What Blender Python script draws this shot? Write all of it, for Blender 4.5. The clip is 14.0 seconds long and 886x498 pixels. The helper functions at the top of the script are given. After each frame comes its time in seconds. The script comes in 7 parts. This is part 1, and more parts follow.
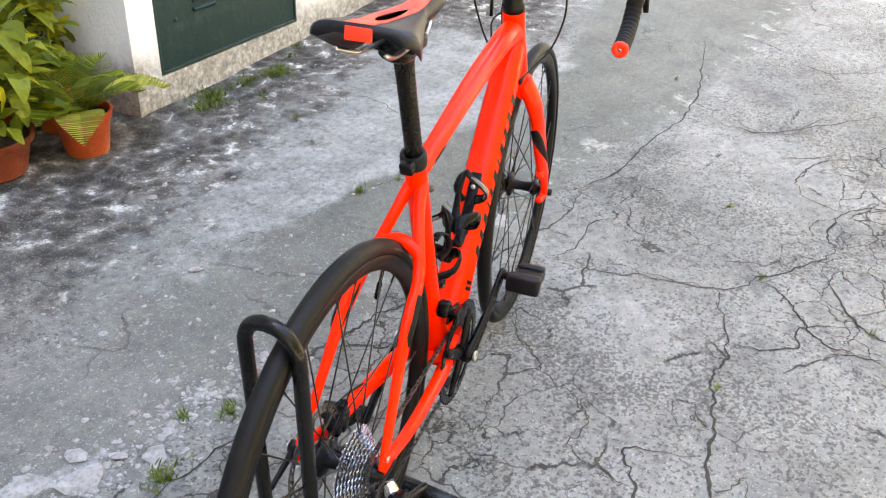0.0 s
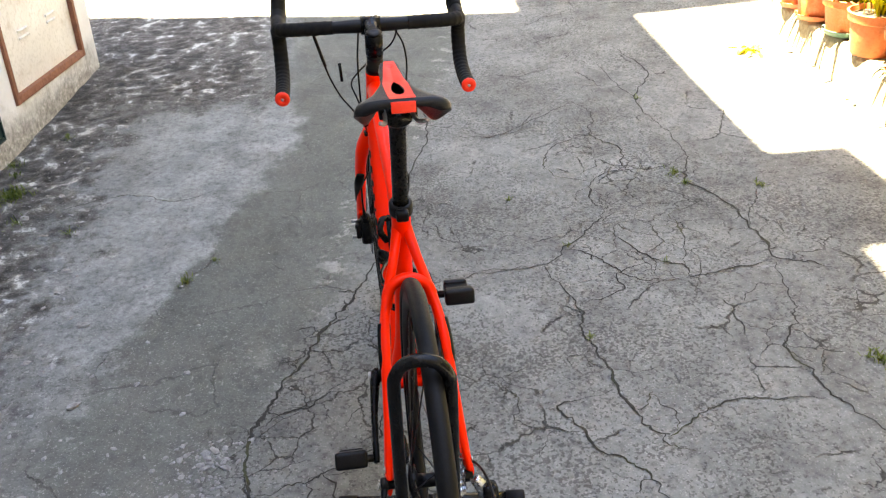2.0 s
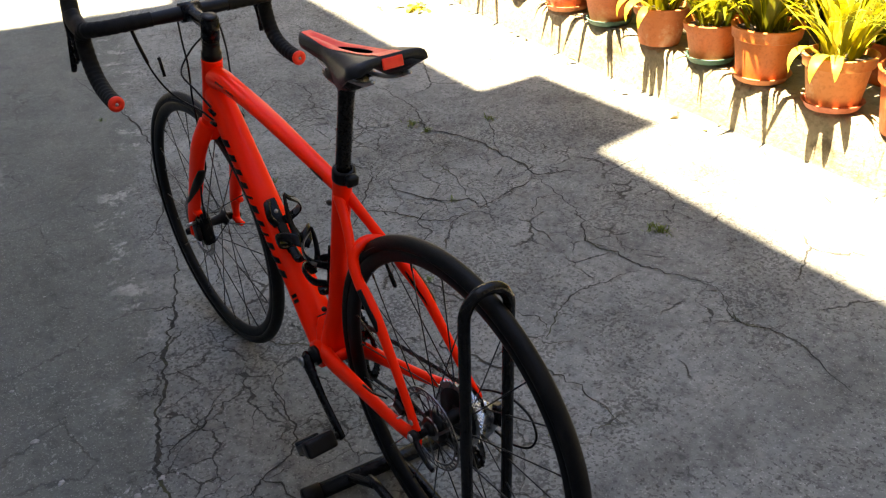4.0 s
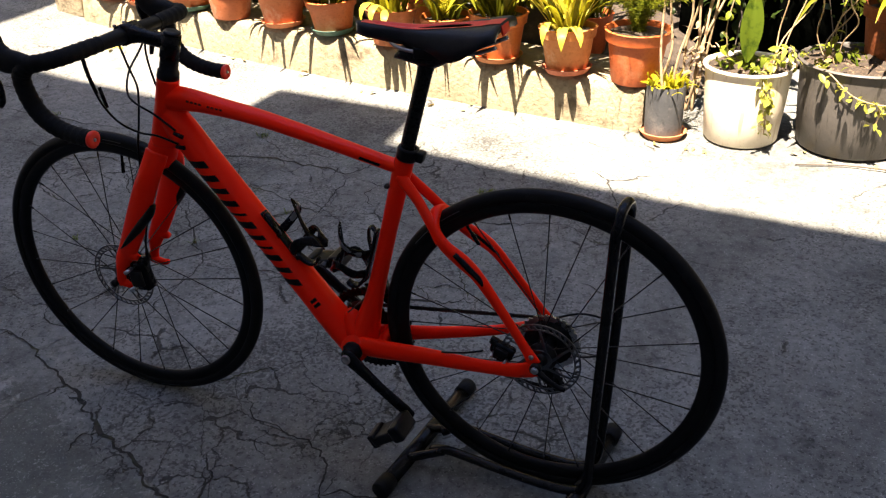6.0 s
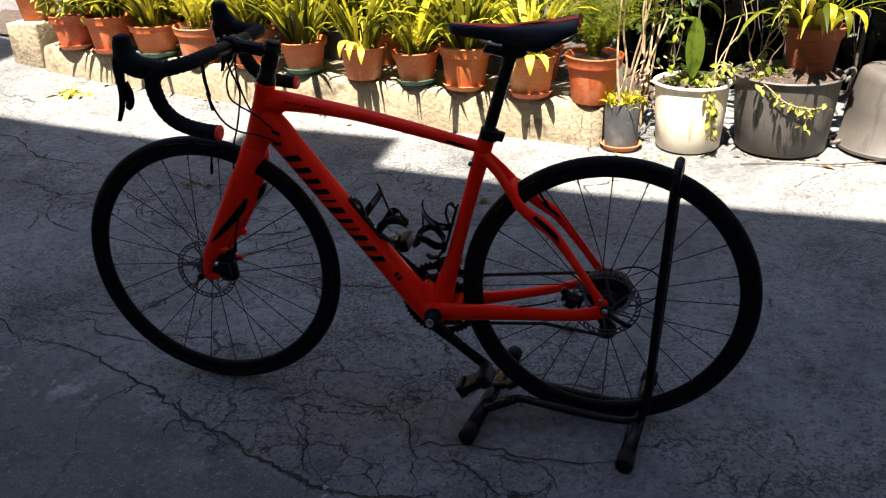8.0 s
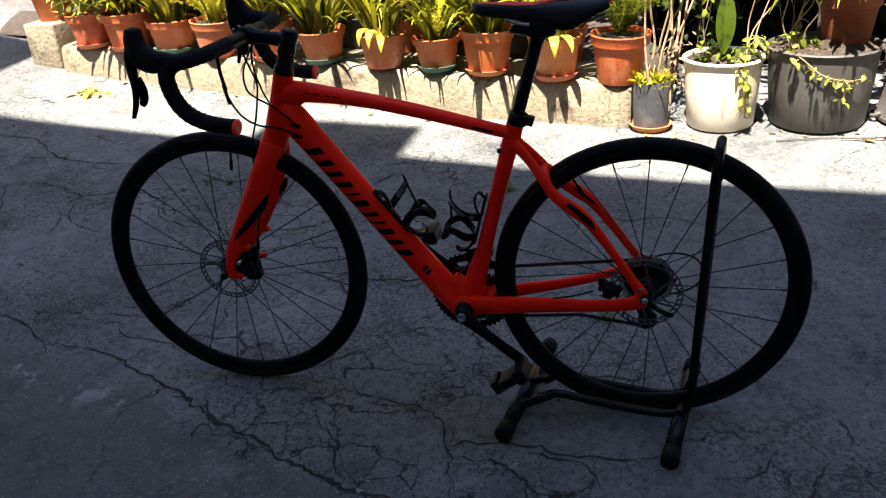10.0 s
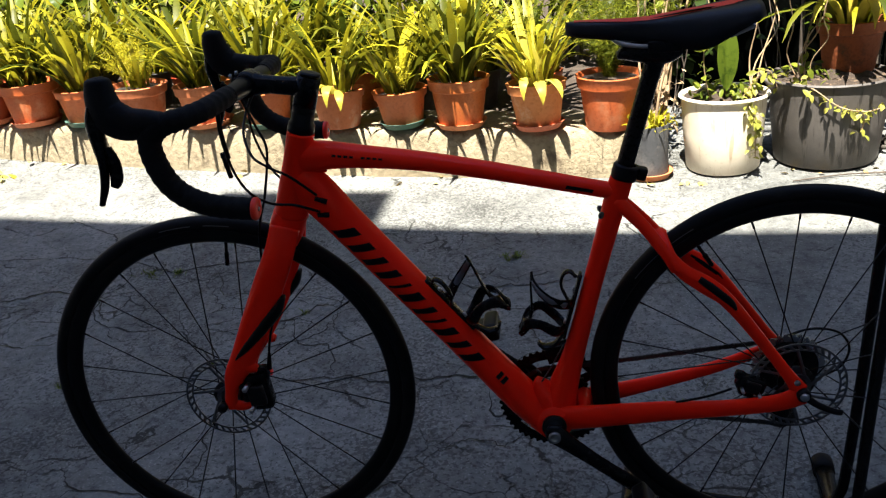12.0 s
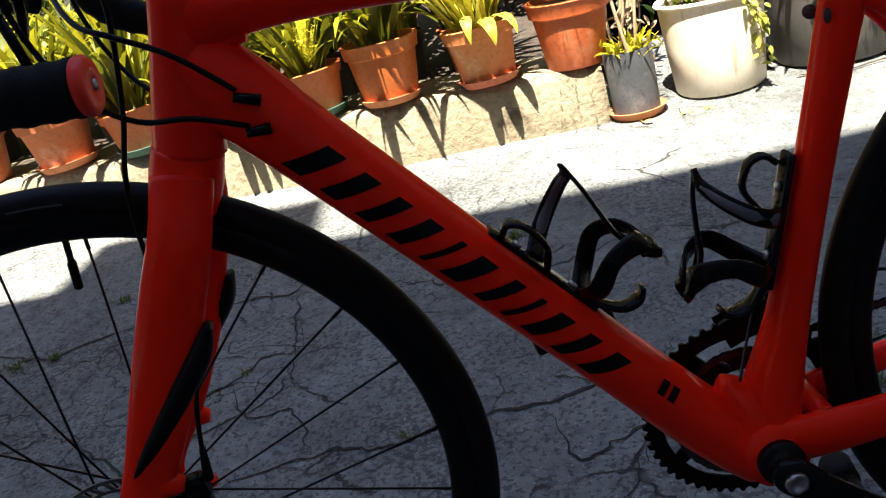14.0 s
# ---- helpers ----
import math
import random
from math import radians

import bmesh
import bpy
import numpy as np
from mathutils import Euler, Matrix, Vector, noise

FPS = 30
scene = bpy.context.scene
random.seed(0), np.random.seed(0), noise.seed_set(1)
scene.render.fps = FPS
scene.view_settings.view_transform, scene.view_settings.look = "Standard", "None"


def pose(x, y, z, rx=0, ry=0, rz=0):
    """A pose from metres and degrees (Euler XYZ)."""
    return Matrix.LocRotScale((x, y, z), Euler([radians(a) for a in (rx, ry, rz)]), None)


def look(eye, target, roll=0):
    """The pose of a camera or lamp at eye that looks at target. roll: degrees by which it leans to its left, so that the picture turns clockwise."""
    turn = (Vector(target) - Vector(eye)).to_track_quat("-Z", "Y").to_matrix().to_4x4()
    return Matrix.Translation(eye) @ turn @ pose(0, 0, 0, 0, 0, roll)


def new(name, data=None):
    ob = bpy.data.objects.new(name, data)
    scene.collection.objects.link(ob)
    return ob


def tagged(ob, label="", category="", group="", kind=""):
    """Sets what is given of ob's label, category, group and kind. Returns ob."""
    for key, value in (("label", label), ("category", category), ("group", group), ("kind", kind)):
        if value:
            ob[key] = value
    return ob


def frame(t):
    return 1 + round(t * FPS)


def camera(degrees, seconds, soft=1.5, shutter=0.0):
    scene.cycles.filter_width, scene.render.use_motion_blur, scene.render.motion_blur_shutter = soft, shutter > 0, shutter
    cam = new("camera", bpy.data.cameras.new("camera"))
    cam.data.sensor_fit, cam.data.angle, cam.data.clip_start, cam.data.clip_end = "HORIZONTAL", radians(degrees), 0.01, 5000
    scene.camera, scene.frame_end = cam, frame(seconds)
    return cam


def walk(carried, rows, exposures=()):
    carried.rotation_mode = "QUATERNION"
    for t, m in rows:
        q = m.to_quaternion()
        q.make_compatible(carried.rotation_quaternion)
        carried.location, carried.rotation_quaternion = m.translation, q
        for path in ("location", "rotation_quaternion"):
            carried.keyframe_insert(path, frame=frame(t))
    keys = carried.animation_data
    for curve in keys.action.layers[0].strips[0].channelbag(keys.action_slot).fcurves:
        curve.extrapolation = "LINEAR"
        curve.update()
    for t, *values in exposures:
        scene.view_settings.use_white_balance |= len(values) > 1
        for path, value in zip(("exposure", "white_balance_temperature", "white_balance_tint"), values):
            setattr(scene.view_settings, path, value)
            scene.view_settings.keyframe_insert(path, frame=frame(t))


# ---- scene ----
cam = camera(55.09, 14.0, soft=1.25)
# seconds, eye x y z, yaw, pitch, roll
ROWS = [
    (0.0, -0.822, -0.428, 1.261, -69.77, -30.85, -2.20),
    (0.5, -0.851, -0.290, 1.293, -73.20, -29.44, 1.48),
    (1.0, -0.885, -0.134, 1.300, -83.66, -30.22, -1.04),
    (1.5, -0.992, 0.040, 1.312, -93.95, -29.77, 5.09),
    (2.0, -1.080, 0.097, 1.337, -98.12, -27.56, 2.03),
    (2.5, -1.193, 0.135, 1.358, -98.01, -30.71, -0.26),
    (3.0, -1.187, 0.291, 1.353, -107.37, -28.89, -2.50),
    (5.3, -0.423, 1.108, 1.311, -152.70, -31.74, 5.54),
    (5.5, -0.375, 1.170, 1.317, -156.59, -30.18, 3.93),
    (6.0, -0.342, 1.335, 1.316, -158.58, -28.78, 1.96),
    (6.5, -0.296, 1.522, 1.295, -160.64, -27.80, 1.56),
    (7.0, -0.172, 1.666, 1.282, -164.93, -24.12, 4.22),
    (7.5, -0.096, 1.763, 1.288, -167.47, -24.47, 1.80),
    (8.0, -0.058, 1.774, 1.284, -166.76, -25.11, 1.86),
    (8.2, -0.054, 1.770, 1.277, -166.16, -25.82, 2.47),
    (10.3, -0.015, 1.665, 1.251, 194.34, -25.81, 4.79),
    (10.5, 0.016, 1.585, 1.240, 196.03, -25.38, 5.09),
    (11.0, 0.118, 1.441, 1.227, 192.79, -25.67, 2.17),
    (11.5, 0.269, 1.372, 1.199, 187.13, -24.26, 3.66),
    (12.0, 0.378, 1.316, 1.147, 186.33, -22.53, 5.64),
    (12.5, 0.451, 1.172, 1.026, 187.34, -19.83, 7.09),
    (13.0, 0.509, 0.957, 0.911, 187.58, -20.56, 6.17),
    (13.5, 0.554, 0.822, 0.841, 182.88, -22.75, 9.27),
    (14.0, 0.629, 0.685, 0.801, 176.42, -21.81, 14.57),
]
EXPOSURES = [(0.0, 5.62, 7270, 11), (0.6, 5.4, 7320, 11), (1.0, 5.35, 7320, 11), (2.0, 4.85, 7270, 11), (2.6, 4.43, 7270, 11), (3.2, 4.0, 7070, 11), (5.3, 3.48, 6610, 19), (6.5, 2.63, 5810, 21), (8.0, 2.48, 5560, 20), (10.5, 2.48, 5460, 18), (12.0, 2.38, 5460, 15), (13.0, 2.28, 5460, 15), (14.0, 2.58, 5520, 15)]
walk(cam, [(t, pose(x, y, z, 90 + pitch, roll, yaw)) for t, x, y, z, yaw, pitch, roll in ROWS], EXPOSURES)

# ---- light: clear midday sky and one sun, high over the houses ----
SUN_EL, SUN_X, SUN_Y = 68.0, 0.2, 0.98
az = math.atan2(SUN_X, SUN_Y)
world = bpy.data.worlds.new("sky")
scene.world = world
world.use_nodes = True
wn = world.node_tree.nodes
sky = wn.new("ShaderNodeTexSky")
sky.sky_type, sky.sun_disc = "NISHITA", False
sky.sun_elevation, sky.sun_rotation = radians(SUN_EL), az
world.node_tree.links.new(sky.outputs[0], wn["Background"].inputs[0])
wn["Background"].inputs[1].default_value = 0.05
sun_lamp = bpy.data.lights.new("sun", "SUN")
sun_lamp.energy, sun_lamp.angle, sun_lamp.color = 5.0, radians(0.53), (1.0, 0.86, 0.62)
sun_h = math.cos(radians(SUN_EL))
S = Vector((SUN_X * sun_h, SUN_Y * sun_h, math.sin(radians(SUN_EL)) * math.hypot(SUN_X, SUN_Y))).normalized()
sun_ob = new("sun", sun_lamp)
sun_ob.matrix_world = look(S * 40, (0, 0, 0))

# ---- materials ----
def tree(name):
    m = bpy.data.materials.new(name)
    m.use_nodes = True
    nt = m.node_tree
    return m, nt, nt.nodes["Principled BSDF"]


def node(nt, kind, **kw):
    n = nt.nodes.new("ShaderNode" + kind)
    for k, v in kw.items():
        if k in ("operation", "blend_type", "data_type", "feature", "noise_dimensions", "interpolation_type"):
            if k == "operation":
                n.operation = v
            elif k == "blend_type":
                n.blend_type = v
            elif k == "data_type":
                n.data_type = v
            elif k == "feature":
                n.feature = v
        else:
            n.inputs[k.replace("_", " ")].default_value = v
    return n


def noise_at(nt, co, scale, detail=5.0, rough=0.6):
    n = node(nt, "TexNoise", Scale=scale, Detail=detail, Roughness=rough)
    nt.links.new(co, n.inputs["Vector"])
    return n.outputs["Fac"]


def ramp(nt, fac, stops):
    r = nt.nodes.new("ShaderNodeValToRGB")
    e = r.color_ramp.elements
    while len(e) < len(stops):
        e.new(0.5)
    for el, (p, c) in zip(e, stops):
        el.position = p
        el.color = (*c, 1) if len(c) == 3 else c
    nt.links.new(fac, r.inputs[0])
    return r.outputs[0]


def step(nt, fac, lo, hi):
    r = nt.nodes.new("ShaderNodeMapRange")
    r.interpolation_type = "SMOOTHSTEP"
    r.inputs["From Min"].default_value, r.inputs["From Max"].default_value = lo, hi
    nt.links.new(fac, r.inputs["Value"])
    return r.outputs["Result"]


def calc(nt, op, a, b=None):
    n = nt.nodes.new("ShaderNodeMath")
    n.operation = op
    for i, v in enumerate((a, b)):
        if v is None:
            continue
        if isinstance(v, (int, float)):
            n.inputs[i].default_value = v
        else:
            nt.links.new(v, n.inputs[i])
    return n.outputs[0]


def mix(nt, fac, a, b, blend="MIX"):
    n = nt.nodes.new("ShaderNodeMix")
    n.data_type, n.blend_type = "RGBA", blend
    if isinstance(fac, (int, float)):
        n.inputs[0].default_value = fac
    else:
        nt.links.new(fac, n.inputs[0])
    for i, v in ((6, a), (7, b)):
        if isinstance(v, tuple):
            n.inputs[i].default_value = (*v, 1)
        else:
            nt.links.new(v, n.inputs[i])
    return n.outputs[2]


def bump(nt, bsdf, height, strength, distance):
    b = node(nt, "Bump", Strength=strength, Distance=distance)
    nt.links.new(height, b.inputs["Height"])
    nt.links.new(b.outputs[0], bsdf.inputs["Normal"])


def surface(name, c1, c2, scale=8.0, rough=0.6, metal=0.0, relief=0.0, rscale=60.0, coat=0.0, dirt=None, dscale=3.0, rand=0.0, dust=0.15, spec=0.5):
    """A material with two scales of variation, grain and dirt."""
    m, nt, bs = tree(name)
    co = nt.nodes.new("ShaderNodeTexCoord").outputs["Object"]
    a = noise_at(nt, co, scale)
    fine = noise_at(nt, co, rscale, 4.0)
    col = ramp(nt, a, [(0.3, c1), (0.7, c2)])
    col = mix(nt, step(nt, fine, 0.45, 0.75), col, tuple(v * (1 - dust) for v in c1))
    if dirt:
        col = mix(nt, step(nt, noise_at(nt, co, dscale, 8.0, 0.7), 0.52, 0.68), col, dirt)
    if rand:
        info = nt.nodes.new("ShaderNodeObjectInfo")
        hs = node(nt, "HueSaturation")
        nt.links.new(calc(nt, "ADD", calc(nt, "MULTIPLY", info.outputs["Random"], rand), 1 - rand / 2), hs.inputs["Value"])
        nt.links.new(calc(nt, "ADD", calc(nt, "MULTIPLY", info.outputs["Random"], rand * 0.08), 0.5 - rand * 0.04), hs.inputs["Hue"])
        nt.links.new(col, hs.inputs["Color"])
        col = hs.outputs[0]
    nt.links.new(col, bs.inputs["Base Color"])
    nt.links.new(calc(nt, "ADD", calc(nt, "MULTIPLY", fine, 0.2), rough - 0.1), bs.inputs["Roughness"])
    bs.inputs["Metallic"].default_value = metal
    bs.inputs["Specular IOR Level"].default_value = spec
    bs.inputs["Coat Weight"].default_value = coat
    bs.inputs["Coat Roughness"].default_value = 0.06
    if relief:
        bump(nt, bs, fine, 0.6, relief)
    return m


def leaf_material(name, c1, c2, rough=0.42):
    m, nt, bs = tree(name)
    co = nt.nodes.new("ShaderNodeTexCoord").outputs["Object"]
    info = nt.nodes.new("ShaderNodeObjectInfo")
    geo = nt.nodes.new("ShaderNodeNewGeometry")
    pick = calc(nt, "FRACT", calc(nt, "ADD", info.outputs["Random"], geo.outputs["Random Per Island"]))
    col = ramp(nt, pick, [(0.0, c1), (0.75, c2), (1.0, tuple(min(1, v * 1.25) for v in c2))])
    veins = noise_at(nt, co, 30.0, 3.0)
    col = mix(nt, step(nt, veins, 0.5, 0.8), col, tuple(v * 0.8 for v in c1))
    nt.links.new(col, bs.inputs["Base Color"])
    bs.inputs["Roughness"].default_value = rough
    bs.inputs["Specular IOR Level"].default_value = 0.18
    tl = nt.nodes.new("ShaderNodeBsdfTranslucent")
    nt.links.new(col, tl.inputs["Color"])
    mx = nt.nodes.new("ShaderNodeMixShader")
    mx.inputs[0].default_value = 0.35
    nt.links.new(bs.outputs[0], mx.inputs[1])
    nt.links.new(tl.outputs[0], mx.inputs[2])
    nt.links.new(mx.outputs[0], nt.nodes["Material Output"].inputs[0])
    bump(nt, bs, veins, 0.3, 0.002)
    return m


def concrete_ground():
    """Old cast concrete: crazed and pitted, a pale newer cement patch, a smooth greenish strip and crumbled edge by the wall."""
    m, nt, bs = tree("old_concrete")
    co = nt.nodes.new("ShaderNodeTexCoord").outputs["Object"]
    sep = nt.nodes.new("ShaderNodeSeparateXYZ")
    nt.links.new(co, sep.inputs[0])
    x, y = sep.outputs[0], sep.outputs[1]
    big = noise_at(nt, co, 1.3, 6.0, 0.62)
    mid = noise_at(nt, co, 7.0, 8.0, 0.68)
    fine = noise_at(nt, co, 55.0, 6.0, 0.7)
    grit = noise_at(nt, co, 190.0, 3.0, 0.6)
    col = ramp(nt, big, [(0.32, (0.180, 0.184, 0.180)), (0.52, (0.252, 0.257, 0.252)), (0.72, (0.325, 0.33, 0.325))])
    col = mix(nt, 0.55, col, ramp(nt, mid, [(0.3, (0.16, 0.155, 0.145)), (0.6, (0.36, 0.35, 0.33))]), "OVERLAY")
    edge = calc(nt, "MULTIPLY", calc(nt, "SUBTRACT", mid, 0.5), 0.5)
    ye = calc(nt, "ADD", y, edge)
    ys = calc(nt, "ADD", y, calc(nt, "ADD", calc(nt, "MULTIPLY", edge, 0.50), calc(nt, "MULTIPLY", calc(nt, "SUBTRACT", big, 0.5), 0.40)))
    # boundary of the strip under the bicycle: y = 0.62 - 0.34 x ; patch boundary: y = 1.0 - 0.25 x, flattening
    strip_edge = calc(nt, "ADD", ys, calc(nt, "MULTIPLY", x, 0.34))
    patch_line = calc(nt, "ADD", ys, calc(nt, "MULTIPLY", calc(nt, "MINIMUM", x, 2.6), 0.30))
    patch = calc(nt, "MULTIPLY", step(nt, patch_line, 1.02, 1.10), step(nt, calc(nt, "ADD", ye, calc(nt, "MULTIPLY", edge, 1.6)), 1.32, 1.08))
    patch = calc(nt, "MULTIPLY", patch, calc(nt, "MULTIPLY", step(nt, calc(nt, "ADD", x, calc(nt, "MULTIPLY", edge, 2.0)), 3.25, 2.9), step(nt, calc(nt, "ADD", x, calc(nt, "MULTIPLY", edge, 3.0)), 0.6, 1.2)))
    strip = calc(nt, "MULTIPLY", step(nt, strip_edge, 0.57, 0.64), step(nt, patch_line, 1.12, 1.00))
    col = mix(nt, calc(nt, "MULTIPLY", strip, 0.72), col, ramp(nt, mid, [(0.25, (0.068, 0.073, 0.062)), (0.75, (0.125, 0.131, 0.114))]))
    col = mix(nt, calc(nt, "MULTIPLY", calc(nt, "MULTIPLY", patch, 0.85), calc(nt, "SUBTRACT", 1.0, calc(nt, "MULTIPLY", step(nt, noise_at(nt, co, 6.0, 9.0, 0.72), 0.52, 0.62), 0.55))), col, ramp(nt, mid, [(0.25, (0.20, 0.207, 0.208)), (0.5, (0.285, 0.293, 0.294)), (0.75, (0.40, 0.408, 0.407))]))
    # crumbled band along the wall and the far end of it
    band = step(nt, calc(nt, "ADD", ye, calc(nt, "MULTIPLY", edge, 1.5)), 0.95, 1.25)
    far = calc(nt, "MULTIPLY", step(nt, calc(nt, "ADD", x, calc(nt, "MULTIPLY", edge, 2.0)), 2.9, 3.3), step(nt, ye, 0.3, 0.6))
    crumble = calc(nt, "MAXIMUM", band, far)
    vor = node(nt, "TexVoronoi", Scale=17.0)
    nt.links.new(co, vor.inputs["Vector"])
    warp = node(nt, "TexNoise", Scale=3.0, Detail=6.0)
    nt.links.new(co, warp.inputs["Vector"])
    wc = mix(nt, 0.07, co, warp.outputs["Color"], "LINEAR_LIGHT")
    nt.links.new(wc, vor.inputs["Vector"])
    chips = noise_at(nt, wc, 9.0, 12.0, 0.78)
    crumb = ramp(nt, calc(nt, "ADD", calc(nt, "MULTIPLY", vor.outputs["Distance"], 0.25), calc(nt, "MULTIPLY", chips, 0.85)), [(0.46, (0.014, 0.012, 0.009)), (0.53, (0.058, 0.051, 0.044)), (0.60, (0.130, 0.122, 0.114)), (0.645, (0.26, 0.255, 0.247)), (0.68, (0.60, 0.595, 0.58))])
    col = mix(nt, calc(nt, "MULTIPLY", crumble, 0.95), col, crumb)
    # pale gravelly mottling beside the strip, damp dark stains
    sandy = calc(nt, "MULTIPLY", step(nt, strip_edge, 0.52, 0.62), step(nt, calc(nt, "ADD", x, calc(nt, "MULTIPLY", edge, 2.0)), 0.75, 0.35))
    col = mix(nt, calc(nt, "MULTIPLY", sandy, 0.6), col, ramp(nt, mid, [(0.3, (0.12, 0.115, 0.105)), (0.7, (0.235, 0.228, 0.215))]))
    gravel = calc(nt, "MULTIPLY", step(nt, noise_at(nt, wc, 55.0, 5.0, 0.66), 0.60, 0.64), calc(nt, "MULTIPLY", step(nt, strip_edge, 0.55, 0.75), step(nt, calc(nt, "ADD", x, edge), 1.45, 1.0)))
    col = mix(nt, calc(nt, "MULTIPLY", gravel, 0.45), col, (0.42, 0.415, 0.40))
    # pale broken chips along the strip's lip
    lip = calc(nt, "MULTIPLY", calc(nt, "MULTIPLY", step(nt, strip_edge, 0.585, 0.62), step(nt, strip_edge, 0.75, 0.64)), calc(nt, "MULTIPLY", step(nt, chips, 0.53, 0.60), step(nt, patch_line, 1.12, 1.00)))
    col = mix(nt, calc(nt, "MULTIPLY", lip, 0.7), col, (0.40, 0.39, 0.37))
    stain = calc(nt, "MULTIPLY", step(nt, noise_at(nt, co, 2.3, 5.0, 0.6), 0.53, 0.66), 0.45)
    col = mix(nt, stain, col, (0.13, 0.125, 0.115))
    patchy = step(nt, noise_at(nt, co, 18.0, 8.0, 0.75), 0.56, 0.64)
    col = mix(nt, calc(nt, "MULTIPLY", patchy, calc(nt, "SUBTRACT", 0.35, calc(nt, "MULTIPLY", strip, 0.2))), col, (0.12, 0.117, 0.11))
    # pits and dark grains
    pits = step(nt, calc(nt, "ADD", noise_at(nt, co, 105.0, 2.0, 0.5), calc(nt, "ADD", calc(nt, "MULTIPLY", calc(nt, "SUBTRACT", mid, 0.5), 0.30), calc(nt, "MULTIPLY", calc(nt, "SUBTRACT", noise_at(nt, co, 1.7, 2.0), 0.5), 0.5))), 0.580, 0.602)
    col = mix(nt, calc(nt, "MULTIPLY", pits, calc(nt, "SUBTRACT", 0.70, calc(nt, "MULTIPLY", calc(nt, "MAXIMUM", strip, patch), 0.50))), col, (0.058, 0.057, 0.052))
    light = step(nt, grit, 0.60, 0.66)
    col = mix(nt, calc(nt, "MULTIPLY", light, 0.55), col, (0.44, 0.435, 0.42))
    # hair cracks
    jag = node(nt, "TexNoise", Scale=26.0, Detail=5.0, Roughness=0.7)
    nt.links.new(co, jag.inputs["Vector"])
    def jagged(amount):
        return mix(nt, 0.016, mix(nt, amount, co, warp.outputs["Color"], "LINEAR_LIGHT"), jag.outputs["Color"], "LINEAR_LIGHT")
    cr = node(nt, "TexVoronoi", feature="DISTANCE_TO_EDGE", Scale=3.4)
    nt.links.new(jagged(0.10), cr.inputs["Vector"])
    cr2 = node(nt, "TexVoronoi", feature="DISTANCE_TO_EDGE", Scale=8.5)
    nt.links.new(jagged(0.16), cr2.inputs["Vector"])
    wide = calc(nt, "MULTIPLY", step(nt, big, 0.45, 0.65), 0.010)
    line = calc(nt, "SUBTRACT", 1.0, step(nt, calc(nt, "SUBTRACT", cr.outputs["Distance"], calc(nt, "MULTIPLY", wide, 0.5)), 0.001, 0.012))
    line = calc(nt, "MULTIPLY", line, step(nt, calc(nt, "ADD", noise_at(nt, co, 2.7, 3.0), calc(nt, "MULTIPLY", strip, 0.05)), 0.55, 0.61))
    # most of it lies beside the smooth strip and towards the sunny side
    def patch_of(cx, cy, rx, ry):
        dx, dy = calc(nt, "MULTIPLY", calc(nt, "SUBTRACT", x, cx), 1 / rx), calc(nt, "MULTIPLY", calc(nt, "SUBTRACT", y, cy), 1 / ry)
        return step(nt, calc(nt, "ADD", calc(nt, "ADD", calc(nt, "MULTIPLY", dx, dx), calc(nt, "MULTIPLY", dy, dy)), calc(nt, "MULTIPLY", edge, 2.0)), 1.15, 0.55)
    crazed = calc(nt, "MAXIMUM", patch_of(0.50, 0.16, 0.80, 0.34), calc(nt, "MULTIPLY", patch_of(1.65, -0.98, 0.85, 0.34), 0.55))
    crazed = calc(nt, "MAXIMUM", crazed, calc(nt, "MULTIPLY", calc(nt, "MAXIMUM", patch_of(1.22, -0.92, 0.34, 0.24), patch_of(0.52, -0.98, 0.42, 0.17)), 0.85))
    where = calc(nt, "ADD", noise_at(nt, co, 1.9, 3.0), calc(nt, "MULTIPLY", crazed, 0.14))
    thick = calc(nt, "MULTIPLY", step(nt, noise_at(nt, co, 9.0, 3.0), 0.45, 0.70), 0.024)
    line2 = calc(nt, "MULTIPLY", calc(nt, "SUBTRACT", 1.0, step(nt, calc(nt, "SUBTRACT", cr2.outputs["Distance"], thick), 0.002, 0.017)), step(nt, where, 0.57, 0.63))
    crack = calc(nt, "MULTIPLY", calc(nt, "MAXIMUM", line, line2), calc(nt, "SUBTRACT", 1.0, calc(nt, "MAXIMUM", calc(nt, "MAXIMUM", patch, calc(nt, "MULTIPLY", strip, 0.55)), calc(nt, "MULTIPLY", crumble, 0.6))))
    col = mix(nt, calc(nt, "MULTIPLY", crack, 0.90), col, (0.024, 0.023, 0.019))
    # weathering: dark scabs and worn pale tops at two scales
    scab = ramp(nt, noise_at(nt, co, 4.5, 12.0, 0.74), [(0.36, (0.60, 0.60, 0.60)), (0.47, (0.88, 0.88, 0.88)), (0.58, (1.03, 1.03, 1.03))])
    speck = ramp(nt, noise_at(nt, co, 42.0, 5.0, 0.7), [(0.34, (0.58, 0.58, 0.58)), (0.46, (0.94, 0.94, 0.94)), (0.65, (1.17, 1.17, 1.17))])
    soft = calc(nt, "SUBTRACT", 1.0, calc(nt, "MULTIPLY", strip, 0.45))
    col = mix(nt, soft, col, scab, "MULTIPLY")
    col = mix(nt, soft, col, speck, "MULTIPLY")
    col = mix(nt, 1.0, col, (0.850, 0.868, 0.838), "MULTIPLY")
    nt.links.new(col, bs.inputs["Base Color"])
    bs.inputs["Roughness"].default_value = 0.9
    h = calc(nt, "ADD", calc(nt, "MULTIPLY", mid, 0.5), calc(nt, "MULTIPLY", fine, 0.25))
